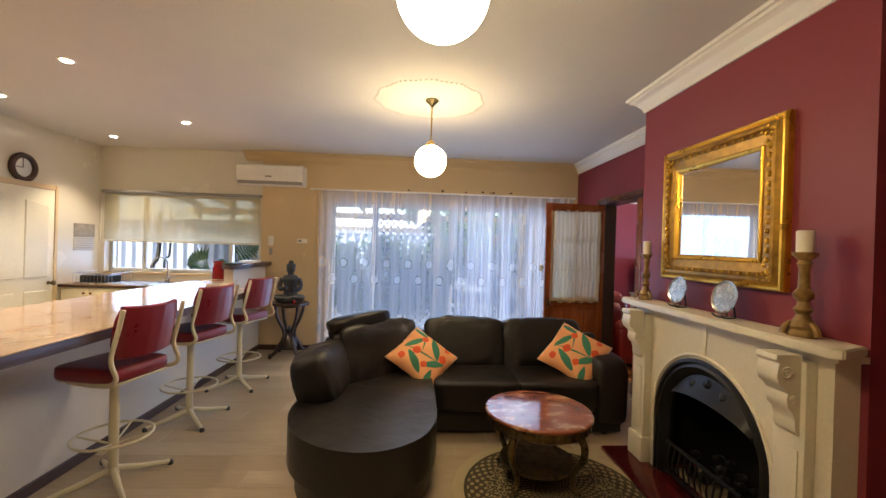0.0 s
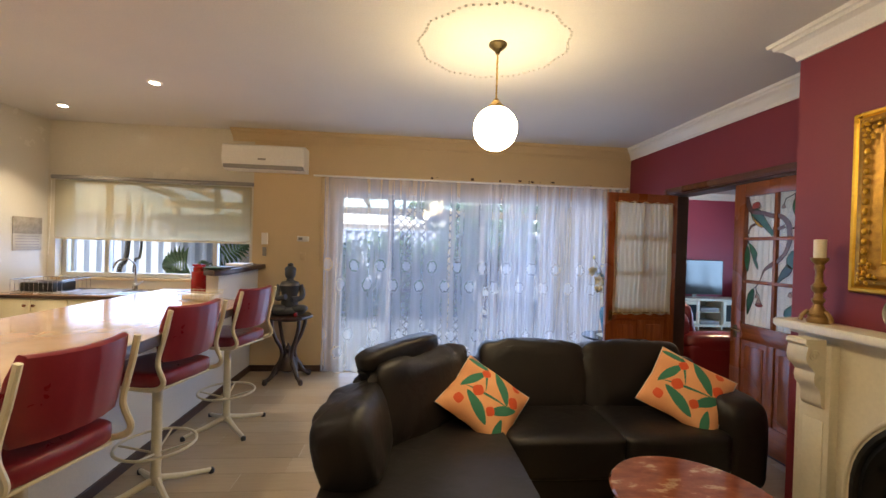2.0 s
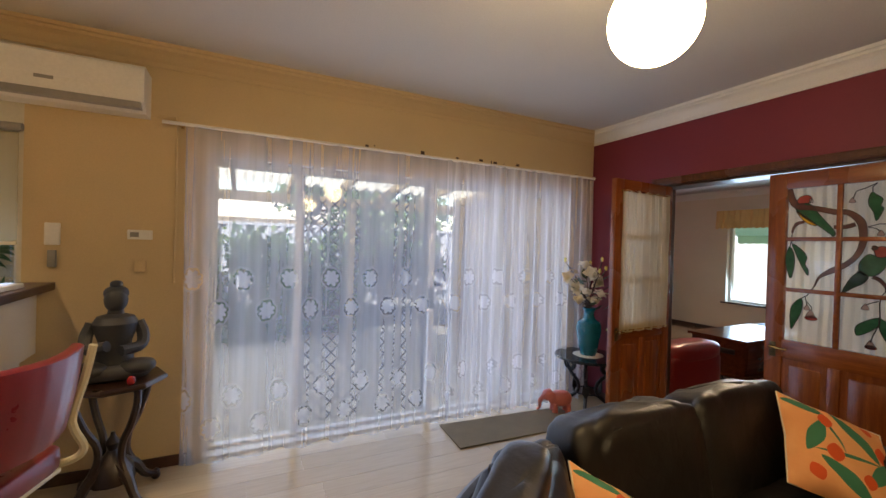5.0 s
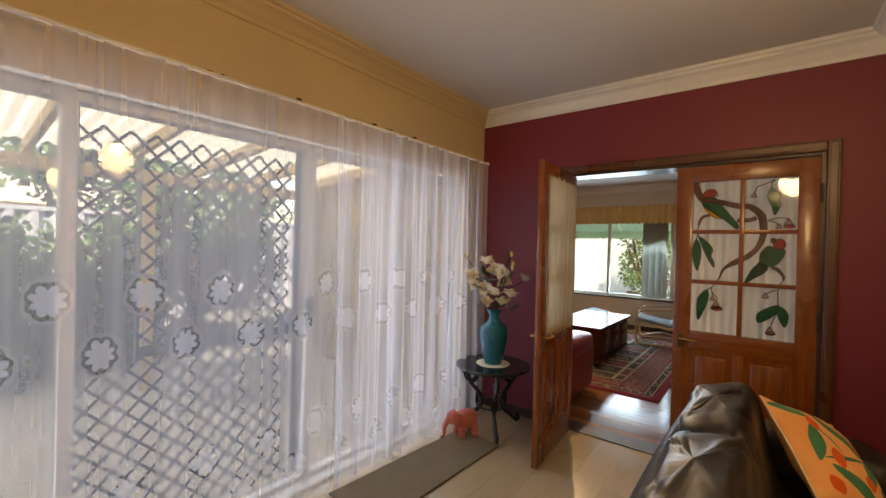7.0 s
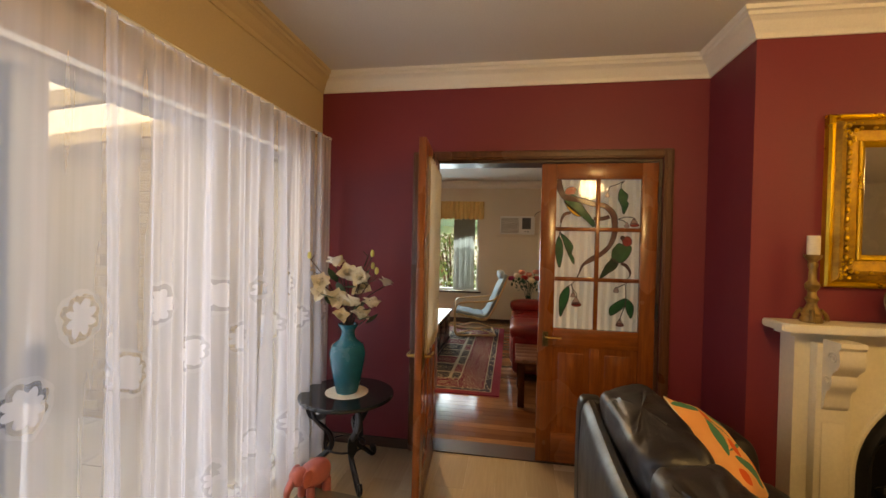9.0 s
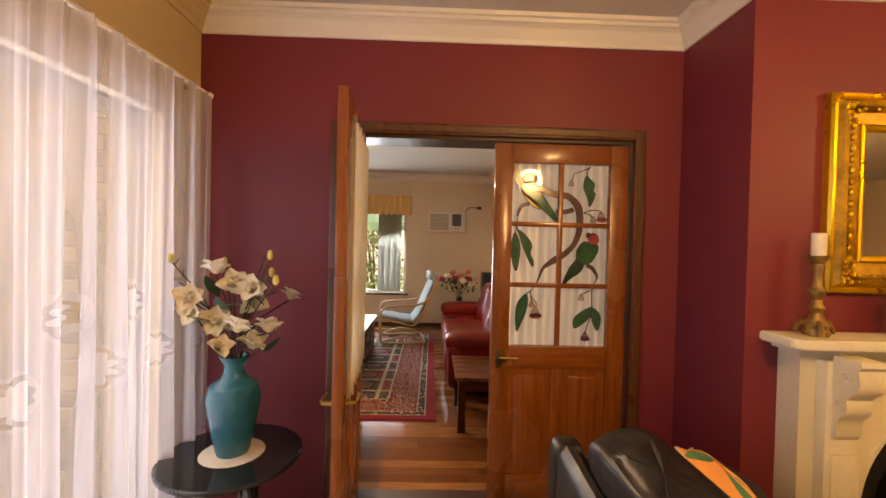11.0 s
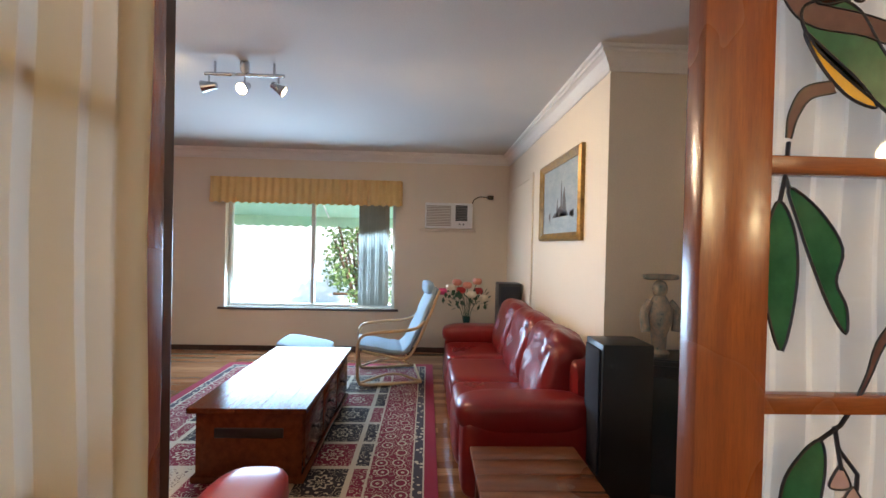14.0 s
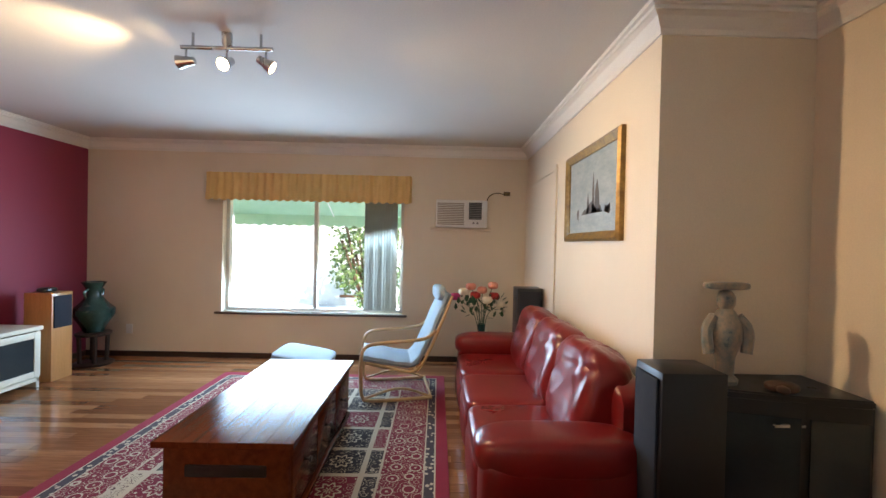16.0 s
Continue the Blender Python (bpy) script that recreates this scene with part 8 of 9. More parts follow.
b = bm_new(); lathe(b, [(0.16, 0.34), (0.17, 0.35), (0.17, 0.37), (0.15, 0.38)], seg=24)
part("top_plate", b, DARKWOOD, u)
b = bm_new(); lathe(b, [(0.19, 0.0), (0.2, 0.02), (0.18, 0.03)], seg=24)
part("base_plate", b, DARKWOOD, u)
for k in range(4):
    a = radians(45 + 90 * k)
    b = bm_new(); tube(b, [(0.12 * math.cos(a), 0.12 * math.sin(a), 0.02), (0.13 * math.cos(a), 0.13 * math.sin(a), 0.35)], 0.022, 8)
    part("leg", b, DARKWOOD, u)
b = bm_new(); lathe(b, [(0.09, 0), (0.10, 0.02), (0.14, 0.1), (0.20, 0.2), (0.20, 0.27), (0.12, 0.35), (0.075, 0.42), (0.075, 0.5), (0.11, 0.56), (0.12, 0.58), (0.10, 0.58), (0.06, 0.5)], seg=28)
for sx in (-1, 1):
    tube(b, smooth_path([(sx * 0.075, 0, 0.5), (sx * 0.13, 0, 0.47), (sx * 0.11, 0, 0.40)]), 0.014, 8)
single("glazed_urn", b, GREENGLAZE, "large dark green glazed urn on a timber stand", "urn").matrix_basis = pose(6.93, 8.50, 0.38)
b = bm_new(); box(b, L_EAST - 0.008, L_EAST, 8.32, 8.40, 0.28, 0.40, 0.002)
single("wall_socket", b, WHITEPLASTIC, "white wall socket in the lounge", "socket")

# rose bouquet in a tall glass
f = thing("rose_bouquet", (6.60, 4.02, 0.62), "red, pink and white silk roses with dark leaves in glass", "flowers")
r = random.Random(21)
st, lf = bm_new(), bm_new()
cols = {"red_rose": surf("red_petal", (0.45, 0.02, 0.02), (0.6, 0.05, 0.04), 20, 0.6, relief=0.1), "white_rose": PETAL, "pink_rose": surf("magenta_petal", (0.5, 0.03, 0.14), (0.62, 0.06, 0.2), 20, 0.6, relief=0.1), "salmon_rose": surf("salmon_petal", (0.62, 0.22, 0.16), (0.7, 0.3, 0.22), 20, 0.6, relief=0.1)}
for k, (y, z, nm) in enumerate(((0.30, 0.30, "pink_rose"), (0.20, 0.34, "white_rose"), (0.07, 0.31, "red_rose"), (0.0, 0.37, "salmon_rose"), (-0.05, 0.27, "white_rose"), (0.12, 0.40, "salmon_rose"), (-0.14, 0.30, "red_rose"), (-0.12, 0.42, "salmon_rose"), (-0.2, 0.22, "white_rose"))):
    x = r.uniform(-0.1, 0.1)
    tube(st, smooth_path([(0, 0, -0.3), (x * 0.3, y * 0.3, z * 0.4), (x, y, z)]), 0.004, 5)
    b = bm_new()
    for q in range(5):
        a = 1.2566 * q
        puff(b, x - 0.038 + 0.022 * math.cos(a), x + 0.038 + 0.022 * math.cos(a), y - 0.038 + 0.022 * math.sin(a), y + 0.038 + 0.022 * math.sin(a), z - 0.036, z + 0.042, 0.9, 6)
    part(nm, b, cols[nm], f, nm.replace("_", " ") + " bloom")
for k in range(80):
    y, z, x = r.uniform(-0.26, 0.3), r.uniform(0.08, 0.3), r.uniform(-0.12, 0.12)
    pm = Matrix.Translation((x, y, z)) @ Matrix.Rotation(r.uniform(0, 6.28), 4, "Z") @ Matrix.Rotation(r.uniform(0.3, 1.6), 4, "Y")
    lf.faces.new([lf.verts.new(pm @ Vector(p)) for p in ((0, 0, 0), (0, 0.02, 0.025), (0, 0.012, 0.06), (0, 0, 0.08), (0, -0.012, 0.06), (0, -0.02, 0.025))])
part("stem", st, LEAF, f)
part("foliage", lf, LEAF, f, smooth=False)
b = bm_new(); lathe(b, [(0.06, 0), (0.06, 0.01), (0.035, 0.1), (0.03, 0.45), (0.045, 0.62), (0.042, 0.62), (0.027, 0.45), (0.03, 0.1)], seg=20)
single("floor_vase", b, GREENGLAZE, "slim dark glazed floor vase holding the roses", "vase").matrix_basis = pose(6.60, 4.02, 0)


# lounge wall things
def picture():
    p = thing("framed_painting", (5.10, 3.40, 1.53), "gilt framed harbour painting with sailing ships", "painting")
    hw, h = 0.52, 0.70
    rings = []
    b = bm_new()
    prof = [(0, 0.0), (0, 0.03), (0.02, 0.045), (0.045, 0.03), (0.065, 0.022), (0.07, 0.0)]
    for sx, z in ((1, 0), (-1, 0), (-1, 1), (1, 1)):
        rings.append([b.verts.new((sx * (hw - o), d, o if z == 0 else h - o)) for o, d in prof])
    for k in range(4):
        a, c = rings[k], rings[(k + 1) % 4]
        for j in range(len(prof)):
            b.faces.new((a[j], a[(j + 1) % len(prof)], c[(j + 1) % len(prof)], c[j]))
    part("picture_frame", b, AGEDGILT, p, smooth=False)
    b = bm_new(); box(b, -hw + 0.06, hw - 0.06, 0.002, 0.012, 0.06, h - 0.06)
    part("canvas", b, PAINTSEA, p, "grey-blue painted sea and sky", smooth=False)
    for x, w, t in ((-0.02, 0.40, 0.29), (-0.12, 0.12, 0.44), (-0.05, 0.05, 0.5), (0.05, 0.06, 0.36), (0.26, 0.05, 0.2), (-0.3, 0.1, 0.24)):
        b = bm_new(); prism(b, [(x - w / 2, 0.2), (x + w / 2, 0.2), (x + w * 0.35, 0.24), (x + w * 0.3, t * 0.8), (x, t), (x - w * 0.3, t * 0.75), (x - w * 0.4, 0.25)], 0.0125, 0.0135, m=Matrix(((1, 0, 0, 0), (0, 0, 1, 0), (0, 1, 0, 0), (0, 0, 0, 1))))
        part("painted_ship", b, PAINTDARK, p, "dark painted ship shapes", smooth=False)


picture()
a = thing("window_air_conditioner", (L_EAST, 4.24, 1.70), "beige box air conditioner set in the lounge wall", "air conditioner")
b = bm_new(); box(b, -0.09, 0.0, -0.33, 0.31, 0.0, 0.34, 0.012)
part("casing", b, WHITEPLASTIC, a)
b = bm_new()
for k in range(13):
    box(b, -0.097, -0.09, -0.04, 0.29, 0.03 + 0.0215 * k, 0.042 + 0.0215 * k, 0.001)
part("grille", b, surf("beige_grey_grille", (0.30, 0.26, 0.20), (0.36, 0.32, 0.25), 8, 0.6), a, "grey-beige front grille", smooth=False)
b = bm_new(); box(b, -0.093, -0.089, -0.26, -0.10, 0.10, 0.31)
part("vent", b, BLACKPLASTIC, a, "dark louvred air outlet", smooth=False)
b = bm_new()
for k in range(9):
    box(b, -0.099, -0.093, -0.26, -0.10, 0.112 + 0.022 * k, 0.12 + 0.022 * k, 0.001)
part("louvre", b, GREYPLASTIC, a, smooth=False)
for k in range(2):
    b = bm_new(); lathe(b, [(0.014, 0), (0.012, 0.014)], seg=10, m=Matrix.Translation((-0.09, -0.16 - 0.05 * k, 0.055)) @ Matrix.Rotation(radians(-90), 4, "Y"))
    part("control_knob", b, GREYPLASTIC, a)
b = bm_new()
box(b, L_EAST - 0.02, L_EAST, 3.85, 4.62, 1.655, 1.695, 0.004)
single("air_conditioner_sill", b, LOUNGE_CREAM, "cream timber shelf strip under the air conditioner", "trim")
b = bm_new(); tube(b, smooth_path([(L_EAST - 0.04, 3.92, 2.03), (L_EAST - 0.02, 3.88, 2.10), (L_EAST - 0.02, 3.8, 2.14), (L_EAST - 0.01, 3.68, 2.13)]), 0.006, 6); box(b, L_EAST - 0.03, L_EAST, 3.62, 3.70, 2.11, 2.16, 0.004)
single("power_cable", b, BRONZE, "brown power cable running to a wall socket", "cable")
# valance, vertical blinds, sill
v = thing("valance", (L_EAST, 6.12, 1.98), "gold pleated cloth valance with a scalloped hem", "valance")
b = bm_new()
n = 260
top, bot, mid = [], [], []
for k in range(n + 1):
    u = k / n
    y = 4.86 + 2.52 * u
    pl = 0.012 * math.sin(u * 2 * math.pi * 26) + 0.005 * math.sin(u * 97)
    end = min(1, min(u, 1 - u) / 0.004)
    x = L_EAST - (0.13 * end + 0.002) - pl * end
    hem = 0.022 * abs(math.sin(u * math.pi * 26))
    top.append(b.verts.new((x + 0.01, y, 2.31))); mid.append(b.verts.new((x + 0.014, y, 2.24))); bot.append(b.verts.new((x - 0.01 * end, y, 1.985 - hem)))
for A_, B2 in ((top, mid), (mid, bot)):
    for k in range(n):
        b.faces.new((A_[k], A_[k + 1], B2[k + 1], B2[k]))
part("pleated_cloth", b, VALANCE, v, world=True)
b = bm_new(); box(b, L_EAST - 0.11, L_EAST, 4.875, 7.365, 2.285, 2.30)
part("pelmet_board", b, VALANCE, v, world=True, smooth=False)
vb = thing("vertical_blind", (L_EAST + 0.03, 5.2, 0.62), "bunched beige vertical blind slats at the window side", "blind")
for k in range(11):
    b = bm_new(); box(b, -0.001, 0.001, -0.045, 0.045, 0.62, 2.04, m=Matrix.Translation((L_EAST + 0.035, 5.06 + 0.036 * k, 0)) @ Matrix.Rotation(radians(58 + 6 * math.sin(k * 2.1)), 4, "Z"))
    part("blind_slat", b, VBLIND, vb, smooth=False, world=True)
b = bm_new(); box(b, L_EAST + 0.01, L_EAST + 0.05, 4.96, 7.21, 2.035, 2.05)
part("blind_rail", b, ALU, vb, world=True, smooth=False)
b = bm_new(); box(b, L_EAST - 0.03, L_EAST + 0.06, 4.89, 7.30, 0.55, 0.58, 0.005)
structure("window_sill_lounge", b, DARKTRIM, "dark timber window sill", "sill")
# flush cupboard door in the lounge south wall
b = bm_new()
for x0, x1, z0, z1 in ((5.98, 6.03, 0.11, 2.26), (6.03, L_EAST - 0.02, 2.21, 2.26)):
    box(b, x0, x1, 3.40, 3.418, z0, z1, 0.004)
structure("cupboard_frame", b, LOUNGE_CREAM, "cream painted frame of a flush wall cupboard", "trim")
b = bm_new(); box(b, 6.034, L_EAST - 0.02, 3.40, 3.412, 0.111, 2.208, 0.002)
structure("cupboard_panel", b, LOUNGE_CREAM, "cream painted flush cupboard panel", "panel")

# spotlight bar
sp = thing("spotlight_bar", (4.58, 5.79, CEIL_Z), "brushed steel ceiling bar with three lit spotlights", "ceiling light")
b = bm_new(); tube(b, [(0, -0.27, -0.085), (0, 0.27, -0.085)], 0.012, 10); lathe(b, [(0.03, 0), (0.03, -0.06), (0.012, -0.085)], seg=14)
for y in (-0.2, 0.2):
    tube(b, [(0, y, 0), (0, y, -0.085)], 0.008, 8)
part("bar", b, STEEL, sp)
SPOTLENS = glow("spot_lamp_face", (1.0, 0.80, 0.52), 22.0)
for k, (y, aim) in enumerate(((0.24, (-0.05, 1.0, -0.14)), (0.0, (-1.0, 0.15, -0.7)), (-0.23, (0.15, -0.85, -0.5)))):
    aim = Vector(aim).normalized()
    c0 = Vector((0, y, -0.17))
    q = aim.to_track_quat("Z", "Y").to_matrix().to_4x4()
    b = bm_new(); tube(b, [(0, y, -0.085), (0, y, -0.15)], 0.007, 8)
    part("spot_arm", b, STEEL, sp)
    b = bm_new(); lathe(b, [(0.012, -0.055), (0.022, -0.05), (0.026, -0.01), (0.038, 0.03), (0.04, 0.045), (0.036, 0.045), (0.034, 0.03), (0.02, 0.0)], seg=18, m=Matrix.Translation(c0) @ q)
    h_ = part("spot_head", b, STEEL, sp, "conical steel spotlight head")
    b = bm_new(); lathe(b, [(0.033, 0.028), (0.033, 0.034)], seg=16, m=Matrix.Translation(c0) @ q)
    part("lamp_face", b, SPOTLENS, h_, "glowing lamp face")
    L = bpy.data.lights.new("spot_beam", "SPOT")
    L.energy, L.color, L.spot_size, L.spot_blend, L.shadow_soft_size = (SPOT_POWER * 0.8, SPOT_POWER * 1.6, SPOT_POWER * 0.65)[k], (1.0, 0.80, 0.56), radians((84, 110, 100)[k]), 1.0, 0.03
    e = Vector((4.58, 5.79, CEIL_Z)) + c0 + aim * 0.06
    new("spot_beam", L).matrix_basis = look(tuple(e), tuple(e + aim))

# ---- outside ----
b = bm_new(); box(b, -80, 80, -80, 80, -0.5, -0.14)
structure("ground", b, EARTH, "dry sandy garden ground", "ground")
b = bm_new(); box(b, -4.7, 2.30, NORTH + 0.25, 9.6, -0.14, -0.03, 0.01)
structure("patio_paving", b, PAVING, "pale paved patio outside the sliding doors", "paving")
b = bm_new()
for k in range(11):
    for j in range(6):
        box(b, -4.66 + 0.63 * k, -4.66 + 0.63 * k + 0.622, NORTH + 0.26 + 0.55 * j, NORTH + 0.26 + 0.55 * j + 0.542, -0.03, -0.022, 0.003)
structure("patio_slab", b, PAVING, "square pale paving slabs", "paving")


def corrugated(b, axis, a0, a1, pos, z0, z1, pitch, deep, slope=0.0):
    n = int((a1 - a0) / pitch * 4)
    lo, hi = [], []
    for k in range(n + 1):
        a = a0 + (a1 - a0) * k / n
        o = deep * (1 if k % 4 in (1, 2) else -1) / 2
        lo.append(b.verts.new((a, pos + o, z0) if axis == "x" else (pos + o, a, z0)))
        hi.append(b.verts.new((a, pos + o, z1) if axis == "x" else (pos + o, a, z1)))
    for k in range(n):
        b.faces.new((lo[k], lo[k + 1], hi[k + 1], hi[k]))


fn = thing("steel_fence", (-2, 10.2, -0.14), "pale corrugated steel boundary fence", "fence")
b = bm_new(); corrugated(b, "x", -9, 8.5, 10.2, -0.14, 1.75, 0.2, 0.05)
part("fence_sheet", b, FENCE, fn, world=True, smooth=False)
b = bm_new(); box(b, -9, 8.5, 10.17, 10.23, 1.75, 1.80)
part("fence_cap", b, FENCE, fn, world=True, smooth=False)
fn = thing("side_fence", (-4, 7.6, -0.14), "pale corrugated steel fence behind the kitchen window", "fence")
b = bm_new(); corrugated(b, "x", -9, -2.0, 7.75, -0.14, 1.8, 0.18, 0.05)
part("fence_sheet", b, FENCE, fn, world=True, smooth=False)
b = bm_new(); box(b, -9, -2.0, 7.72, 7.78, 1.8, 1.85)
part("fence_cap", b, FENCE, fn, world=True, smooth=False)

# patio roof: corrugated sheet on rafters and posts
pr = thing("patio_roof", (-0.5, 7.9, 2.2), "patio roof of pale corrugated sheet on painted timber rafters", "patio roof")
# West run beyond the doors is added to keep sun off the patio
b = bm_new()
n = 270
A_, B2 = [], []
for k in range(n + 1):
    x = -4.6 + 6.8 * k / n
    o = 0.012 * math.sin(k * math.pi / 2)
    A_.append(b.verts.new((x, NORTH + 0.26, 2.50 + o))); B2.append(b.verts.new((x, 8.6, 2.28 + o)))
for k in range(n):
    b.faces.new((A_[k], A_[k + 1], B2[k + 1], B2[k]))
part("roof_sheet", b, PATIOSHEET, pr, world=True)
for k in range(11):
    x = -4.4 + 0.65 * k
    b = bm_new(); vs = box(b, x - 0.022, x + 0.022, NORTH + 0.26, 8.6, 2.34, 2.44)
    for v_ in vs:
        v_.co.z -= 0.22 * (v_.co.y - NORTH - 0.26) / 2.6
    part("rafter", b, BEAM, pr, world=True, smooth=False)
b = bm_new(); box(b, -4.6, 2.2, 8.35, 8.42, 2.0, 2.12, 0.004)
part("beam", b, BEAM, pr, world=True)
for x in (-4.4, -1.75, 0.35, 2.1):
    b = bm_new(); box(b, x - 0.045, x + 0.045, 8.34, 8.43, -0.14, 2.0, 0.004)
    part("post", b, BEAM, pr, world=True)
b = bm_new(); corrugated(b, "x", -6, 4, 17.4, -0.14, 2.3, 0.5, 0.02)
nh = thing("neighbour_house", (-1, 18, -0.14), "pale rendered neighbouring house beyond the fence", "house")
part("house_wall", b, RENDERED, nh, world=True, smooth=False)
b = bm_new()
vs = [b.verts.new(p) for p in ((-6.6, 17.0, 2.32), (4.6, 17.0, 2.32), (4.6, 20.5, 3.1), (-6.6, 20.5, 3.1), (-6.6, 17.0, 2.22), (4.6, 17.0, 2.22), (4.6, 20.5, 3.0), (-6.6, 20.5, 3.0))]
for q in ((0, 1, 2, 3), (4, 5, 6, 7), (0, 1, 5, 4), (1, 2, 6, 5), (3, 0, 4, 7)):
    b.faces.new([vs[k] for k in q])
part("house_roof", b, ROOFSHEET, nh, world=True, smooth=False)


def leafy(name, label, cat, x0, x1, y0, y1, z0, z1, count, size, seedv, mat, trunk=None):
    r = random.Random(seedv)
    t = thing(name, ((x0 + x1) / 2, (y0 + y1) / 2, -0.14), label, cat)
    b = bm_new()
    for k in range(14 if trunk else 10):
        x, y = r.uniform(x0, x1), r.uniform(y0, y1)
        bx_, by_ = (trunk[0] + r.uniform(-0.05, 0.05), trunk[1] + r.uniform(-0.05, 0.05)) if trunk else (x, y)
        tube(b, smooth_path([(bx_, by_, -0.14), ((bx_ * 2 + x) / 3, (by_ * 2 + y) / 3, z0 + 0.1), (x, y, r.uniform(z0, z1))]), 0.03 if trunk else 0.012, 5)
    part("limb", b, TWIG, t, world=True)
    b = bm_new()
    lumps = [(r.uniform(x0, x1), r.uniform(y0, y1), r.uniform(z0, z1), r.uniform(0.18, 0.4)) for _ in range(max(8, count // 90))]
    for k in range(count):
        cx, cy, cz, cr = r.choice(lumps)
        d = Vector((r.gauss(0, 1), r.gauss(0, 1), r.gauss(0, 1))).normalized() * cr * r.uniform(0.5, 1.1)
        pm = Matrix.Translation((cx + d.x, cy + d.y, cz + d.z)) @ Euler((r.uniform(0, 6.28), r.uniform(0, 6.28), r.uniform(0, 6.28))).to_matrix().to_4x4()
        s_ = size * r.uniform(0.7, 1.3)
        b.faces.new([b.verts.new(pm @ Vector(p)) for p in ((0, 0, 0), (s_ * 0.35, s_ * 0.5, 0), (0, s_, 0.1 * s_), (-s_ * 0.35, s_ * 0.5, 0))])
    o = part("crown", b, mat, t, "many small leaves", world=True, smooth=False)
    return t


leafy("garden_hedge", "dense dark green hedge along the fence", "hedge", -3.4, 0.75, 9.2, 9.95, -0.05, 1.5, 11000, 0.11, 31, HEDGE)
leafy("garden_shrub", "light green shrub beside the patio", "shrub", 0.5, 2.2, 9.2, 9.9, 1.1, 2.3, 2600, 0.08, 32, HEDGE, (1.3, 9.6))
leafy("garden_tree", "spreading garden tree behind the fence", "tree", -0.2, 3.6, 11.0, 12.4, 1.9, 3.2, 4000, 0.11, 33, HEDGE, (1.6, 11.8))
leafy("front_bush", "leafy green bush outside the lounge window", "shrub", 10.2, 11.4, 5.3, 6.6, 0.2, 1.9, 2600, 0.09, 34, HEDGE, (10.8, 5.9))


def cut_leaf_plant(at, leaves):
    """Big split leaves facing the house; leaves are (x, z, size, lean in degrees)."""
    t = thing("split_leaf_philodendron", at, "split-leaved philodendron with large glossy leaves by the kitchen window", "plant")
    for x, z, size, lean in leaves:
        b = bm_new(); tube(b, smooth_path([(0.15, 0.05, 0), (x * 0.6 + 0.1, 0.05, z * 0.6), (x, 0, z)]), 0.007, 5)
        part("leaf_stalk", b, HEDGE, t, "long green leaf stalk")
        b = bm_new()
        M_ = Matrix.Translation((x, 0, z)) @ Matrix.Rotation(radians(lean), 4, "Y") @ Matrix.Rotation(radians(-25), 4, "X")
        n = 9
        for j in range(n):
            u = j / (n - 1)
            for sd in (-1, 1):
                ln = size * (0.28 + 0.34 * math.sin(math.pi * (0.25 + 0.7 * u)))
                a = radians(100 - 75 * u) * sd
                p = Vector((0, 0, size * u * 0.85))
                d = Vector((math.sin(a), 0, math.cos(a)))
                w = Vector((d.z, 0, -d.x)) * size * 0.055
                m_ = p + d * ln * 0.55 + Vector((0, -0.02, 0))
                e = p + d * ln + Vector((0, 0.03, -0.02))
                b.faces.new([b.verts.new(M_ @ q) for q in (p - w * 0.7, m_ - w, e, m_ + w, p + w * 0.7)])
        part("leaf", b, HEDGE, t, "deeply cut green leaf", smooth=False)


cut_leaf_plant((-3.2, 6.72, -0.10), ((-0.18, 1.24, 0.42, -98), (0.12, 1.05, 0.34, 70), (0.25, 1.62, 0.36, 20), (-0.25, 0.98, 0.3, -60), (0.32, 1.36, 0.32, 55), (0.05, 1.02, 0.28, -20), (0.42, 1.12, 0.3, 100)))
dp = thing("drain_pipes", (-4.1, 6.75, -0.14), "dark curved drain pipes beside the cream brick wall outside", "pipe")
for pts, rr in (([(-4.13, 6.75, 1.9), (-4.13, 6.75, 1.4), (-4.16, 6.75, 1.15), (-4.24, 6.75, 0.95), (-4.26, 6.75, -0.14)], 0.03), ([(-3.96, 6.75, 1.9), (-3.96, 6.75, 1.42), (-3.98, 6.75, 1.2), (-4.05, 6.75, 1.05), (-4.06, 6.75, -0.14)], 0.016)):
    b = bm_new(); tube(b, smooth_path(pts), rr, 10)
    part("pipe", b, BLACKPLASTIC, dp, "dark curved pipe", world=True)
# brick pier by the kitchen window and wall east of the patio
BRK = {}


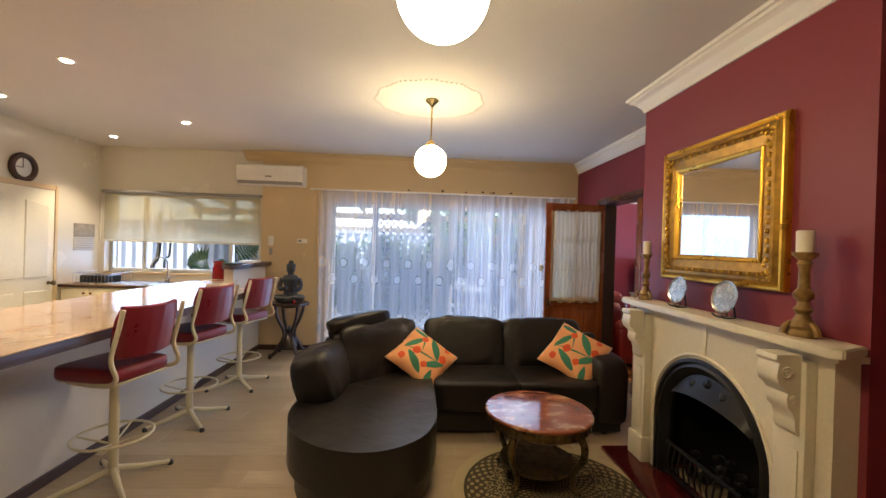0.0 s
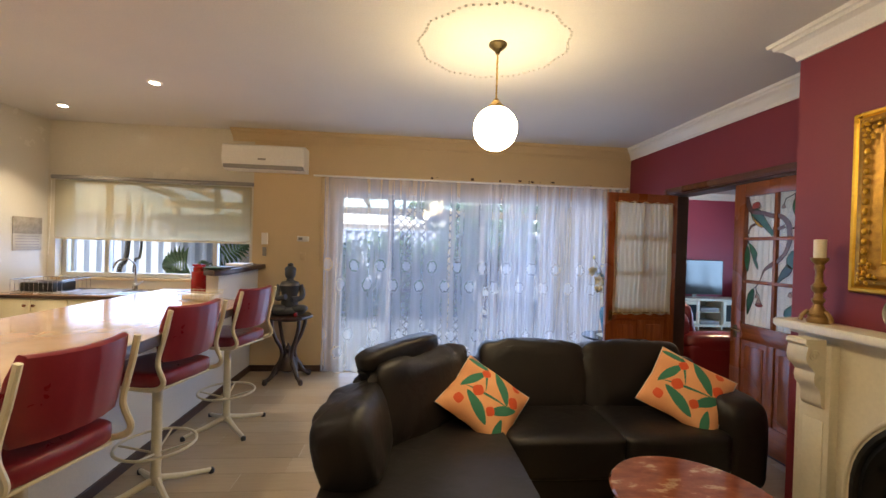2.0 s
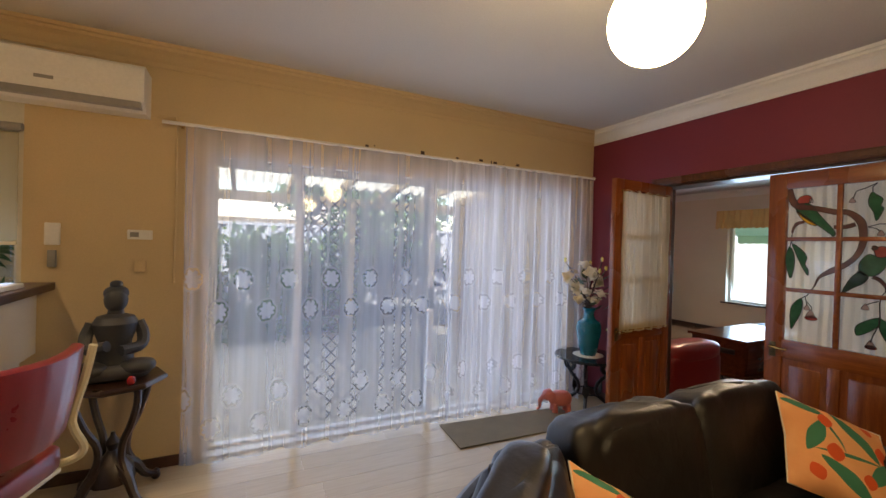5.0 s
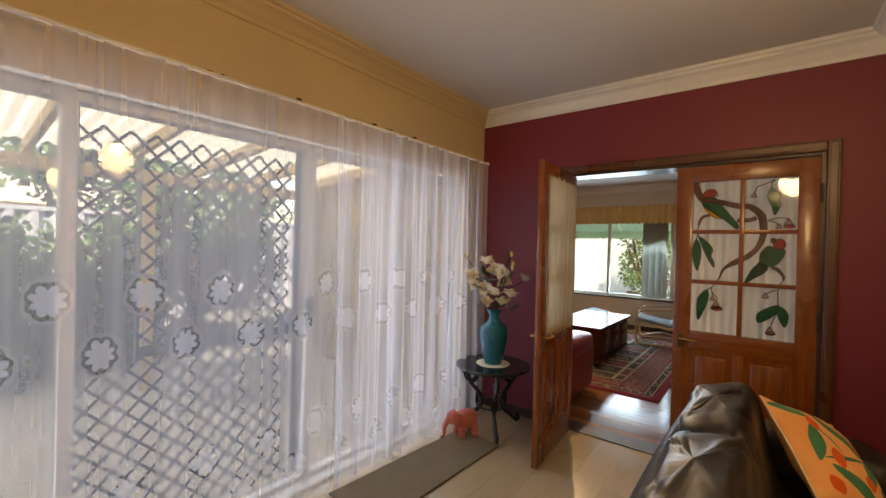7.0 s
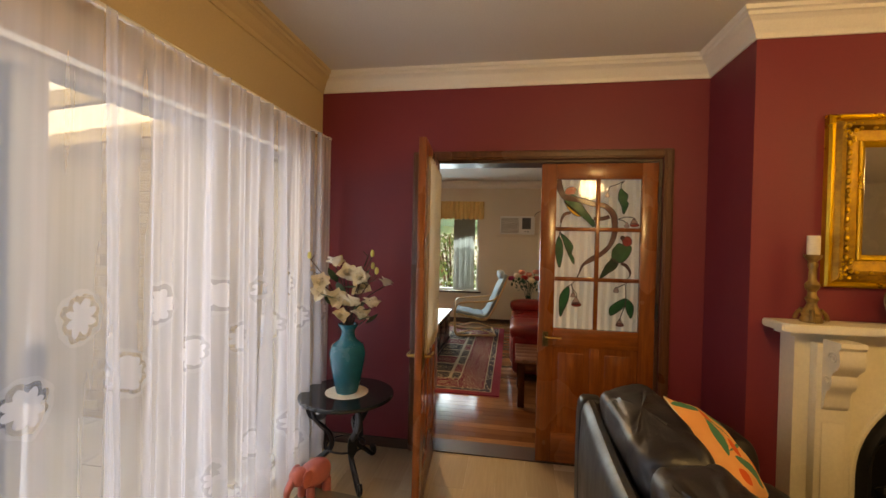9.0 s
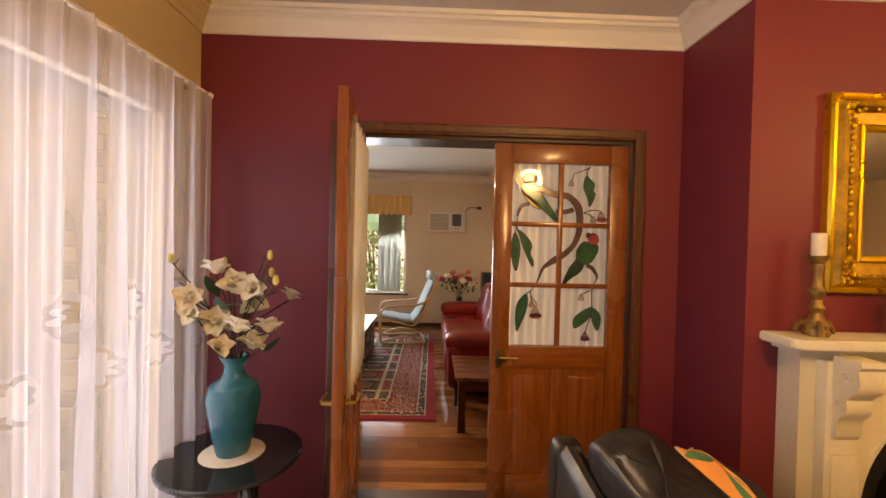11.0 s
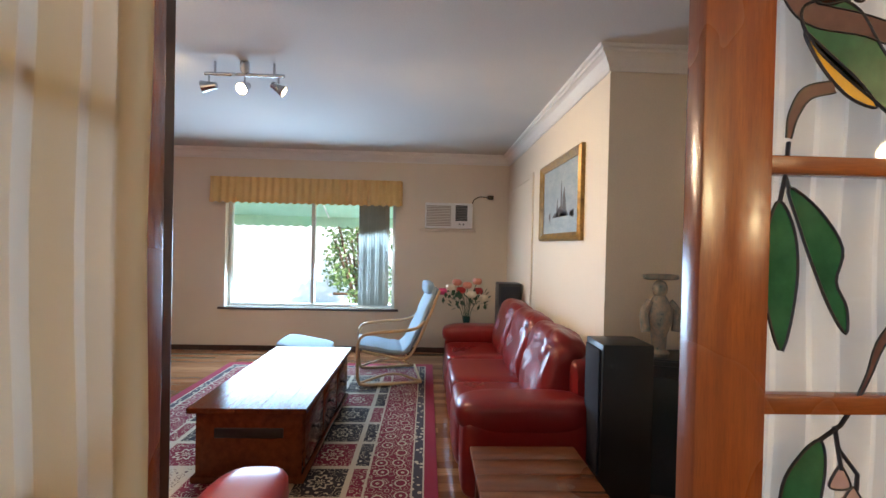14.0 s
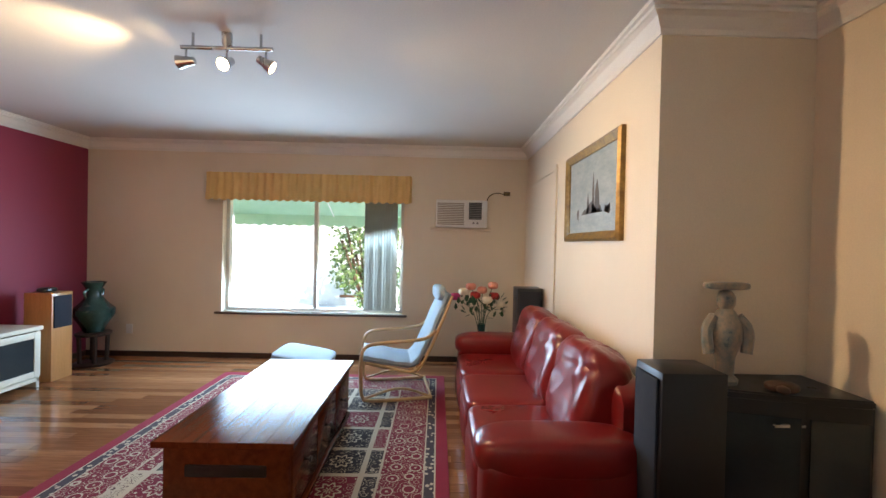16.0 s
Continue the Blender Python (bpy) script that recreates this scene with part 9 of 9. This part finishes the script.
def brick_wall(name, x0, x1, y0, y1, z0, z1, face, label):
    """Bricks proud of a mortar core. face: 'x-' or 'y-'."""
    w = thing(name, ((x0 + x1) / 2, (y0 + y1) / 2, z0), label, "wall")
    w["kind"] = "structure"
    b = bm_new(); box(b, x0, x1, y0, y1, z0, z1)
    part("mortar_core", b, MORTAR, w, world=True, smooth=False)
    L, H, G = 0.23, 0.076, 0.01
    if "m" not in BRK:
        q = bm_new(); box(q, -0.006, 0.004, -L / 2, L / 2, -H / 2, H / 2, 0.003, 1)
        BRK["m"] = finish("brick", q, BRICK, False)
    row, z = 0, z0 + H / 2 + G
    while z + H / 2 < z1:
        a0, a1 = (y0, y1) if face == "x-" else (x0, x1)
        a = a0 + (L + G) / 2 - (0.12 if row % 2 else 0)
        while a < a1:
            if a + L / 2 < a1 + 0.01 and a - L / 2 > a0 - 0.01:
                o = bpy.data.objects.new("brick", BRK["m"])
                scene.collection.objects.link(o)
                o.parent = w
                px, py = (x0, a) if face == "x-" else (a, y0)
                o.matrix_basis = w.matrix_basis.inverted() @ pose(px, py, z, 0, 0, 0 if face == "x-" else 90)
            a += L + G
        z += H + G
        row += 1


brick_wall("brick_wall", 2.24, 2.42, NORTH + 0.251, 8.9, -0.14, 2.5, "x-", "cream brick house wall beside the patio")
brick_wall("brick_pier", -2.76, -2.30, 6.9, 7.2, -0.14, 2.4, "y-", "cream brick pier outside the kitchen window")
b = bm_new(); box(b, -4.55, -2.8, 6.5, 7.6, 2.25, 2.33)
structure("kitchen_eave", b, ROOFSHEET, "pale eave lining outside the kitchen window", "eave")
# patio chair and table of pale steel
for nm, x, y in (("patio_chair", 0.75, 7.6), ("patio_chair", 1.25, 7.35)):
    c = thing(nm, (x, y, -0.02), "white steel patio chair on the paving", "chair", "patio chairs", 30 if x < 1 else -40)
    b = bm_new()
    for sx in (-1, 1):
        tube(b, smooth_path([(sx * 0.2, -0.2, 0), (sx * 0.2, -0.2, 0.42), (sx * 0.19, -0.25, 0.7), (sx * 0.12, -0.27, 0.86)]), 0.01, 6)
        tube(b, [(sx * 0.2, 0.2, 0), (sx * 0.2, 0.2, 0.42)], 0.01, 6)
    tube(b, [(-0.12, -0.27, 0.86), (0.12, -0.27, 0.86)], 0.01, 6)
    for k in range(3):
        tube(b, [(-0.08 + 0.08 * k, -0.2, 0.42), (-0.08 + 0.08 * k, -0.27, 0.86)], 0.005, 5)
    part("chair_frame", b, WHITEPLASTIC, c)
    b = bm_new(); box(b, -0.21, 0.21, -0.21, 0.21, 0.41, 0.43, 0.006)
    part("seat", b, WHITEPLASTIC, c)
t = thing("patio_table", (1.1, 8.0, -0.02), "small round pale patio table", "table")
b = bm_new(); lathe(b, [(0.35, 0.68), (0.36, 0.70), (0.35, 0.71)], seg=28)
part("tabletop", b, WHITEPLASTIC, t)
b = bm_new(); lathe(b, [(0.2, 0), (0.03, 0.05), (0.025, 0.68)], seg=14)
part("pedestal", b, WHITEPLASTIC, t)

# lounge window: awning, bright rendered wall
aw = thing("window_awning", (8.0, 6.1, 1.9), "green striped canvas awning with a scalloped edge", "awning")
b = bm_new()
n = 120
rows = [[], [], []]
for k in range(n + 1):
    y = 4.6 + 3.0 * k / n
    sc = 0.035 * abs(math.sin(k * math.pi / 6))
    for row, (x, z) in enumerate(((7.56, 2.25), (8.35, 1.88), (8.36, 1.74 - sc))):
        rows[row].append(b.verts.new((x, y, z)))
for A_, B2 in zip(rows, rows[1:]):
    for k in range(n):
        b.faces.new((A_[k], A_[k + 1], B2[k + 1], B2[k]))
part("canvas", b, GREENCLOTH, aw, world=True, smooth=False)
b = bm_new()
for y in (4.6, 6.1, 7.6):
    tube(b, [(7.56, y, 2.24), (8.35, y, 1.87)], 0.012, 6)
part("awning_arm", b, WHITEPLASTIC, aw, world=True)
b = bm_new(); box(b, 12.0, 12.2, 5.3, 14.0, -0.14, 2.6)
structure("carport_wall", b, YARD_DAYBLUE, "pale wall across the yard, blue daylight put into its colour", "wall")
b = bm_new(); box(b, 7.6, 14, 2, 14, -0.14, -0.05)
structure("driveway", b, YARD_DAYBLUE, "pale concrete driveway", "paving")

# ---- floorboards ----
r = random.Random(77)


def lay(floor, name, mat, along, x0, x1, y0, y1, width, lengths, z=0.004):
    """Boards as objects on shared meshes, each with a tiny gap."""
    meshes = {}
    a0, a1, c0, c1 = (x0, x1, y0, y1) if along == "x" else (y0, y1, x0, x1)
    c = c0
    while c + width <= c1 + 0.02:
        a = a0 - r.uniform(0, lengths[0])
        while a < a1:
            ln = r.choice(lengths)
            s_, e = max(a, a0), min(a + ln, a1)
            if e - s_ > 0.08:
                key = round(e - s_, 2)
                if key not in meshes:
                    q = bm_new()
                    g = 0.0008
                    if along == "x":
                        box(q, -key / 2 + g, key / 2 - g, -width / 2 + g, width / 2 - g, -0.004, 0.0)
                    else:
                        box(q, -width / 2 + g, width / 2 - g, -key / 2 + g, key / 2 - g, -0.004, 0.0)
                    meshes[key] = finish(name, q, mat, False)
                o = bpy.data.objects.new(name, meshes[key])
                scene.collection.objects.link(o)
                o.parent = floor
                m_ = (s_ + e) / 2
                o.matrix_basis = pose(*((m_, c + width / 2) if along == "x" else (c + width / 2, m_)), z - 0.003)
            a += ln
        c += width


FL1, FL2 = bpy.data.objects["floor_family_room"], bpy.data.objects["floor_lounge"]
lay(FL1, "laminate_board", PALEBOARD, "x", -2.16, EAST - 0.002, 0.6, NORTH - 0.002, 0.19, (1.2, 1.2, 0.9))
lay(FL2, "jarrah_board", JARRAH, "y", L_WEST + 0.001, L_EAST - 0.001, 3.42, L_NORTH - 0.002, 0.085, (1.0, 1.5, 2.1))
